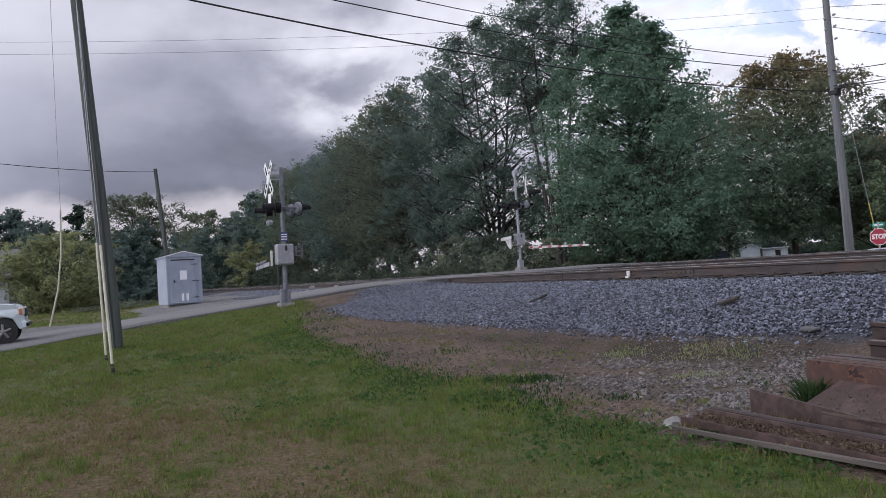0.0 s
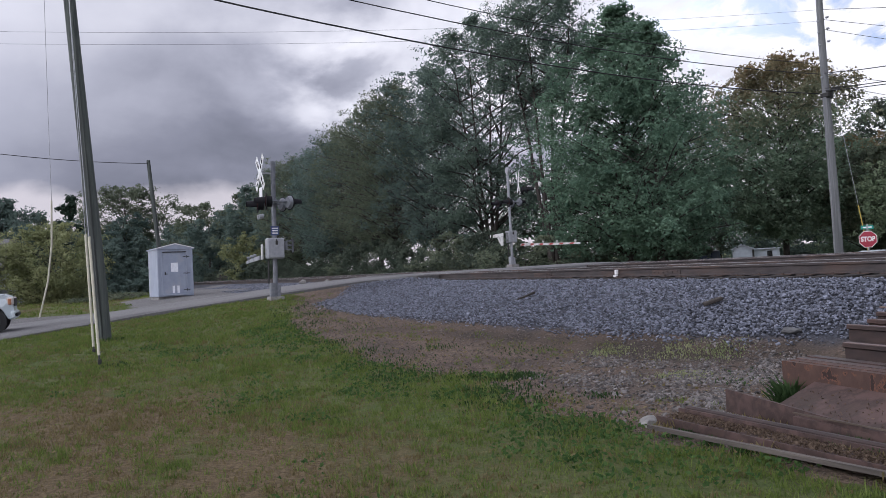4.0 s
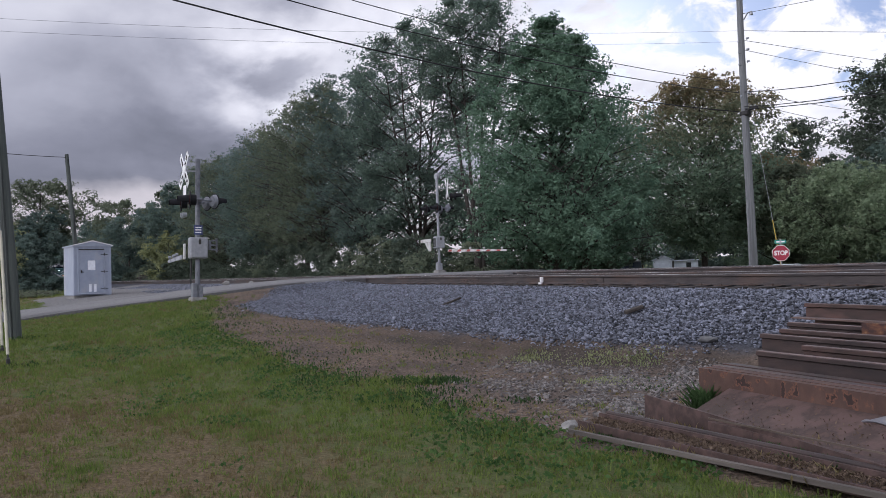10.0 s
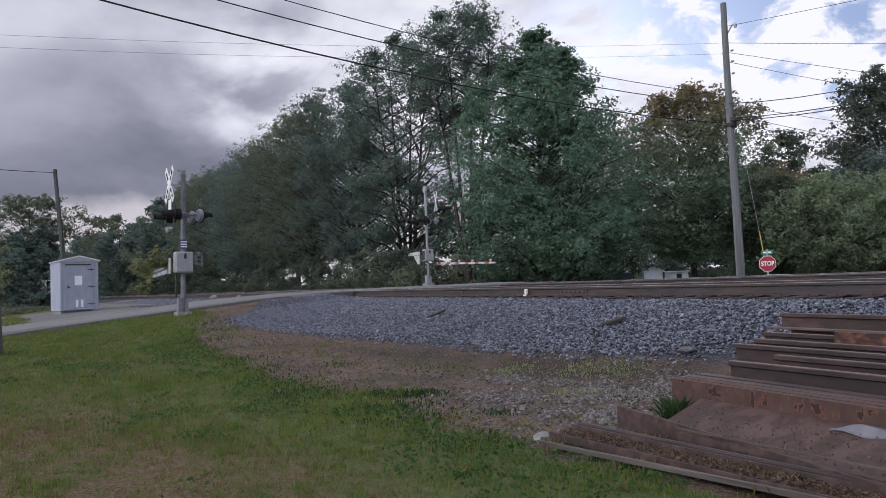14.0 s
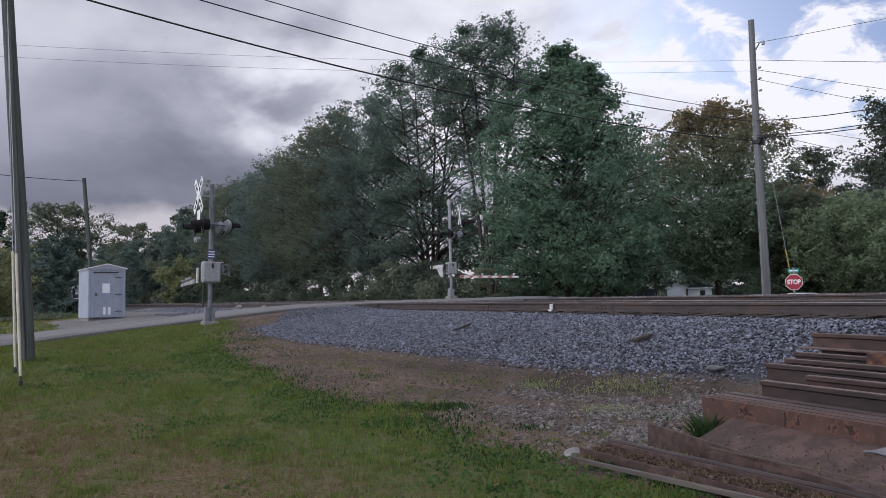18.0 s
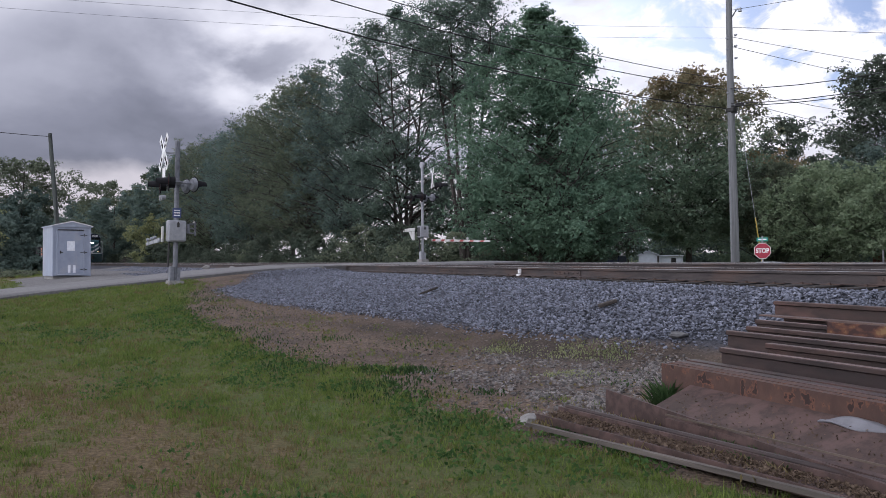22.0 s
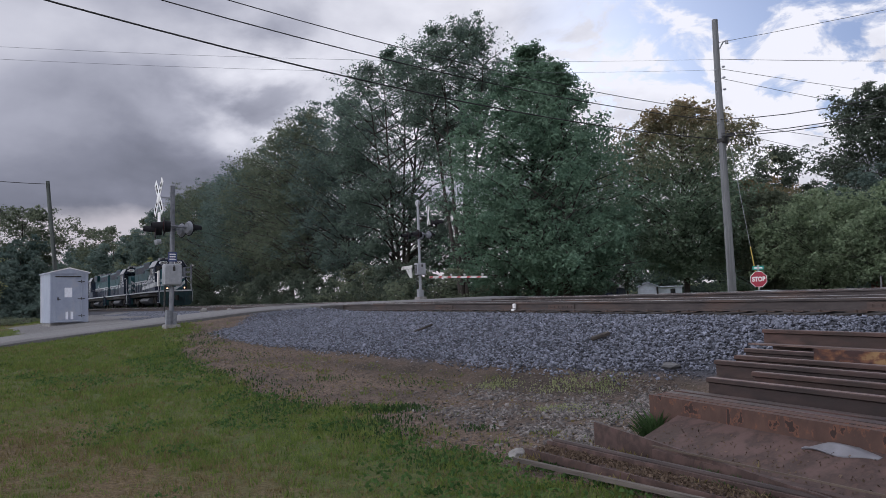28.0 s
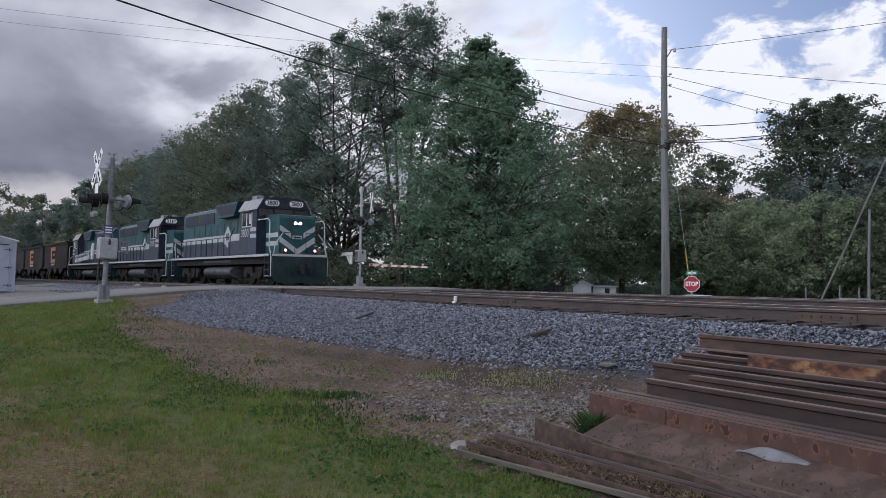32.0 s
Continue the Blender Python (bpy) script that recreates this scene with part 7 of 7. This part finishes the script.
# ballast: dense on the near shoulder, thinner between the rails and to the west
n = 122000
x = -27.5 + 25.5 * rs.random(n) ** 0.85
y = 5.0 + 5.72 * rs.random(n)
on = (y > stone_edge(x) + 0.14 * ripple(x * 2, y * 2, 5) + 0.17 * rs.normal(size=n)) & ~((x < road_east(y) + 0.25))
x, y = x[on], y[on]
for part_of, cut in ((x > -11.0, False), (x <= -11.0, True)):
    xx, yy = x[part_of], y[part_of]
    stones("ballast", xx, yy, land(xx, yy) + 0.002 + 0.036 * rs.random(len(xx)), (0.018 + 0.021 * rs.random(len(xx)) ** 1.6) * (1.15 if cut else 1), "stone", "loose grey crushed stone ballast on the track shoulder", cut)
n = 14000
x, y = -70 + 68 * rs.random(n), 10.9 + 8.9 * rs.random(n)
on = ~((x > -33.2) & (x < -25.6))
x, y = x[on], y[on]
stones("ballast", x, y, land(x, y) + 0.01, 0.035 + 0.03 * rs.random(len(x)), "stone", "grey ballast between the rails", True)
n = 9000
x, y = -62 + 29 * rs.random(n), 6.2 + 5 * rs.random(n)
on = (y > 8.2 + 0.5 * ripple(x, y, 2)) | ((x > -40.5) & (y > 5.4))
x, y = x[on], y[on]
stones("gravel", x, y, land(x, y) + 0.008, 0.03 + 0.03 * rs.random(len(x)), "stone", "grey gravel beside the far rails and shed", True)
# stones strewn over the dirt, thickest beside the end of the stack
n = 60000
x, y = -13.5 + 9.5 * rs.random(n), 3.9 + 4.4 * rs.random(n)
keep = 1.3 * np.exp(-(((x + 6.4) / 0.75) ** 2 + ((y - 5.5) / 0.95) ** 2)) + 0.55 * np.exp(-(((x + 7.2) / 0.9) ** 2 + ((y - 6.9) / 0.6) ** 2)) + 0.55 * np.exp(-(((x + 8.6) / 1.3) ** 2 + ((y - 6.3) / 0.6) ** 2)) + 0.20 * (x > -9.6) * (y > 4.8)
keep *= np.clip(0.6 + 1.3 * ripple(x * 2.4, y * 2.4, 6), 0.08, 1.6) * (dirt_amount(x, y) > 0.4)
on = (rs.random(n) < keep) & (y < stone_edge(x) + 0.2) & ~((x > -5.6) & (y > 5.3 - 0.13 * (x + 5.7)))
x, y = x[on], y[on]
half_ = rs.random(len(x)) < 0.72
stones("gravel", x[half_], y[half_], land(x[half_], y[half_]) + 0.004, 0.018 + 0.026 * rs.random(half_.sum()) ** 1.5, "strewn", "flat grey stones strewn over the dirt", flat=0.6)
stones("gravel", x[~half_], y[~half_], land(x[~half_], y[~half_]) + 0.004, 0.012 + 0.020 * rs.random((~half_).sum()), "pebble", "brownish pebbles strewn over the dirt")
n = 420
x, y = -5.7 + 1.1 * rs.random(n), 4.70 + 0.24 * rs.random(n)
stones("gravel", x, y - 0.16 * (x + 5.7), land(x, y) + 0.012 + 0.03 * rs.random(n), 0.014 + 0.022 * rs.random(n), "strewn", "grey stones caught between the low scrap plates", flat=0.7)
n = 22000
x, y = -24 + 20 * rs.random(n), 3.6 + 5 * rs.random(n)
on = (dirt_amount(x, y) > 0.5) & (y < stone_edge(x))
x, y = x[on], y[on]
stones("gravel", x, y, land(x, y) + 0.003, 0.008 + 0.024 * rs.random(len(x)) ** 2, "pebble", "small pebbles and clods on the bare dirt", True)


def blades(name, x, y, height, mat, label, wide=0.006):
    n = len(x)
    z = land(x, y)
    a, tilt = rs.random(n) * 2 * np.pi, rs.normal(size=(n, 2)) * 0.45
    h = height * (0.5 + 0.8 * rs.random(n))
    dx, dy = np.cos(a) * wide, np.sin(a) * wide
    v = np.stack([np.stack([x - dx, y - dy, z - 0.01], -1), np.stack([x + dx, y + dy, z - 0.01], -1), np.stack([x + tilt[:, 0] * h, y + tilt[:, 1] * h, z + h], -1)], 1).reshape(-1, 3)
    return tagged(new(name, fast_mesh(name, v, np.arange(3 * n).reshape(-1, 3), M[mat])), label, "grass", kind="stuff")


def grass_field(tufts, per, x0, x1, y0, y1, lo=0.03, hi=0.06, wide=0.006, spread=0.03):
    """Lawn in small tufts of blades; each tuft has its own height, and is green or straw-coloured."""
    x, y = x0 + (x1 - x0) * rs.random(tufts), y0 + (y1 - y0) * rs.random(tufts)
    d, b = dirt_amount(x, y), dry_amount(x, y)
    on = (rs.random(tufts) > d * 1.12) & (rs.random(tufts) > b * 0.3) & (gravel_amount(x, y) < 0.35) & (chips_amount(x, y) < 0.45) & ~((x < road_east(y) + 0.2) & (x > ROAD_W - 0.2))
    x, y, b = x[on], y[on], b[on]
    h = (lo + (hi - lo) * rs.random(len(x)) ** 1.5) * np.clip(0.8 + 0.5 * ripple(x * 1.5, y * 1.9, 7), 0.5, 1.5)
    brown = rs.random(len(x)) < 0.13 + 0.55 * b + 0.2 * (ripple(x * 0.9, y * 1.3, 8) > 0.2)
    for pick, mat, lb, k in ((~brown, "grass", "short green lawn grass in small tufts", 1.0), (brown, "grass_dry", "dry straw-coloured grass in the lawn", 0.8)):
        n = pick.sum() * per
        px = np.repeat(x[pick], per) + rs.normal(size=n) * spread
        py = np.repeat(y[pick], per) + rs.normal(size=n) * spread
        blades("grass", px, py, np.repeat(h[pick], per) * k, mat, lb, wide)


grass_field(22000, 9, -13, -2.5, -6, 5.6, 0.03, 0.085, 0.006)
grass_field(16000, 9, -26, -13, -6, 6.6, 0.035, 0.09, 0.009, 0.045)
grass_field(5000, 6, -2.5, 5, -5, 4.2, 0.03, 0.08, 0.007)
grass_field(5000, 8, -64, -33, -14, 8, 0.05, 0.14, 0.018, 0.08)


# short sparse grass left on the bare dirt, in drifts
n = 5200
x, y = -25 + 20 * rs.random(n), 3.4 + 4.2 * rs.random(n)
on = (dirt_amount(x, y) > 0.3) & (y < stone_edge(x) - 0.5) & ~((x > -10.5) & (y > 5.2)) & (ripple(x * 1.6, y * 3.4, 11) + 0.35 * ripple(x * 5, y * 6, 12) > 0.22)
x, y = np.repeat(x[on], 6), np.repeat(y[on], 6)
x, y = x + rs.normal(size=len(x)) * 0.04, y + rs.normal(size=len(x)) * 0.03
for k, (mt, lb) in enumerate((("grass", "sparse short green grass on the dirt"), ("grass_dry", "dead grass flattened on the dirt"))):
    q = (np.arange(len(x)) // 6 % 5 < 3) == (k == 0)
    blades("grass", x[q], y[q], np.full(q.sum(), 0.045), mt, lb, 0.006)


def weed(x, y, h, r, n, seed, mat="weed", label="patch of green weeds in the dirt", lift=0.0):
    """A loose patch of leaning blades and small leaves round a point."""
    rg = np.random.default_rng(seed)
    px, py = rg.normal(size=n) * r * 0.5, rg.normal(size=n) * r * 0.5
    a = rg.random(n) * 2 * np.pi
    fall = np.exp(-(px**2 + py**2) / (r * r))
    hh = h * (0.35 + 0.65 * rg.random(n)) * (0.5 + 0.5 * fall)
    out = hh * (0.2 + 0.7 * rg.random(n))
    w = 0.006 + 0.006 * rg.random(n)
    z = land(x + px, y + py) - lz(x, y)
    c, s_ = np.cos(a), np.sin(a)
    v = np.stack([np.stack([px + s_ * w * 0.5, py - c * w * 0.5, z - 0.01], -1), np.stack([px + c * out * 0.5 + s_ * w, py + s_ * out * 0.5 - c * w, z + hh * 0.7], -1), np.stack([px + c * out, py + s_ * out, z + hh], -1), np.stack([px + c * out * 0.45 - s_ * w, py + s_ * out * 0.45 + c * w, z + hh * 0.6], -1)], 1).reshape(-1, 3)
    return solo("weed_clump", fast_mesh("weed_clump", v, np.arange(4 * n).reshape(-1, 4), M[mat], 4), M[mat], label, "weed", "weed clumps", "stuff", at=(x, y, lz(x, y) + lift))


for i, (x, y, h, r, n) in enumerate(((-5.50, 5.46, 0.34, 0.14, 420), (-5.38, 5.44, 0.24, 0.12, 220), (-9.3, 4.85, 0.10, 0.30, 420), (-9.6, 4.55, 0.07, 0.35, 300), (-8.4, 4.1, 0.08, 0.45, 520), (-7.6, 3.9, 0.07, 0.40, 420), (-7.1, 6.3, 0.06, 0.30, 90), (-7.6, 6.9, 0.05, 0.35, 90), (-7.3, 4.75, 0.06, 0.22, 120), (-12.5, 5.2, 0.08, 0.25, 140), (-11.4, 6.1, 0.05, 0.45, 200), (-14.3, 4.1, 0.07, 0.5, 320), (-12.9, 4.0, 0.07, 0.5, 360), (-11.6, 4.05, 0.06, 0.5, 300), (-17.5, 4.3, 0.07, 0.7, 320), (-19.5, 4.8, 0.08, 0.8, 360), (-16.0, 5.0, 0.05, 0.6, 200), (-6.3, 3.75, 0.07, 0.40, 360), (-14.9, 0.5, 0.07, 0.3, 160), (-19.3, 0.6, 0.10, 0.3, 160), (-10.3, 3.8, 0.08, 0.6, 420), (-21.5, 5.3, 0.08, 0.8, 360))):
    weed(x, y, h, r * 1.35 if r > 0.2 else r, int(n * (0.55 if r > 0.2 else 1)), 300 + i)
for i, (x, y, r) in enumerate(((-9.5, 7.55, 0.5), (-9.0, 7.85, 0.45), (-8.0, 6.4, 0.40), (-10.4, 7.0, 0.4))):
    weed(x, y, 0.05, r, 300, 360 + i, "leaf_yellow", "low yellow-green moss and weeds on darker dirt")
for i, (x, y, z) in enumerate(((-5.35, 4.66, 0.02), (-4.95, 4.60, 0.03), (-4.55, 4.58, 0.04), (-5.1, 4.85, 0.03), (-3.9, 4.42, 0.06), (-3.5, 4.36, 0.06), (-4.5, 4.12, 0.02), (-5.45, 4.12, 0.02), (-4.0, 5.05, 0.08), (-4.9, 5.3, 0.06))):
    weed(x, y, 0.12, 0.20, 34, 340 + i, "grass_dry", "dead straw stalks among the scrap steel", z)
for i, (x, y) in enumerate(((-4.15, 4.58), (-3.85, 4.56), (-3.55, 4.54), (-5.0, 4.13), (-4.65, 4.14), (-5.35, 4.14))):
    weed(x, y, 0.13 if i < 3 else 0.08, 0.20 if i < 3 else 0.10, 300 if i < 3 else 70, 390 + i, "weed", "dark creeping weeds between the low scrap pieces", 0.05 if i < 3 else 0.0)

n = 5200
x, y = -20 + 17 * rs.random(n), -4 + 11 * rs.random(n)
on = (y < toe(x)) & (rs.random(n) < 0.45 + 0.5 * dirt_amount(x, y))
x, y = x[on], y[on]
c_ = np.stack([x, y, land(x, y) + 0.012 + 0.02 * rs.random(len(x)) * (dirt_amount(x, y) < 0.5)], -1)
v, f = leaf_cloud(c_, np.full(len(x), 0.004), 1, 0.022, rs)
tagged(new("fallen_leaves", fast_mesh("fallen_leaves", v, f, M["grass_dry"], 4)), "small brown fallen leaves on lawn and dirt", "fallen leaves", kind="stuff")

# low broad-leaved clover in drifts along the edge of the lawn
n = 16000
x, y = -19 + 15 * rs.random(n), -0.5 + 5.2 * rs.random(n)
on = (dirt_amount(x, y) < 0.65) & (ripple(x * 1.3, y * 1.9, 14) + 0.6 * ripple(x * 3.7, y * 4.3, 15) + 0.25 * (y - 2.5) > 0.25) & (rs.random(n) > dry_amount(x, y))
x, y = x[on], y[on]
c_ = np.stack([x, y, land(x, y) + 0.035 + 0.035 * rs.random(len(x))], -1)
v, f = leaf_cloud(c_, np.full(len(x), 0.012), 2, 0.020, rs)
tagged(new("clover", fast_mesh("clover", v, f, M["clover"], 4)), "dark green clover in drifts at the lawn's edge", "clover", kind="stuff")
# dead leaves and straw in the trough of the low beam
n = 5200
x = -5.7 + 4.2 * rs.random(n)
y = 4.36 - 0.01 * (x + 5.76) + 0.19 * (rs.random(n) - 0.5)
c_ = np.stack([x, y, 0.104 + 0.020 * rs.random(n)], -1)
v, f = leaf_cloud(c_, np.full(n, 0.006), 1, 0.012, rs)
tagged(new("leaf_litter", fast_mesh("leaf_litter", v, f, M["dead_leaf"], 4)), "dead leaves and straw lying in the rusty beam", "litter", kind="stuff")
# straw and flakes lying on the leaning plate
n = 420
x = -5.2 + 2.6 * rs.random(n)
y = 5.62 - 0.13 * (x + 5.6) - 0.1 - 0.46 * rs.random(n) ** 0.7
c_ = np.stack([x, y, 0.30 - 0.407 * (5.555 - 0.13 * (x + 5.30) - y) + 0.012], -1)
v, f = leaf_cloud(c_, np.full(n, 0.004), 1, 0.011, rs)
tagged(new("straw_litter", fast_mesh("straw_litter", v, f, M["dead_leaf"], 4)), "pale straw and leaf flakes on the rusty plate", "litter", kind="stuff")


# ---- what moves ----
def motions():
    front = [(0.0, -316.0), (4.0, -283.0), (9.0, -242.0), (14.0, -204.5), (19.0, -166.0), (23.0, -132.8), (25.0, -112.0), (28.0, -81.6), (30.0, -61.0), (32.0, -38.7)]
    for car_, behind, turned in ((loco_a, 0.0, 0), (loco_b, 18.15, 0), (loco_c, 54.4, 180), (hop_a, 54.5, 0), (hop_b, 70.0, 0), (hop_c, 85.5, 0), (hop_d, 101.0, 0)):
        walk(car_, [(t, pose(x - behind, TRACK_Y, TRACK_Z, 0, 0, turned)) for t, x in front])


motions()
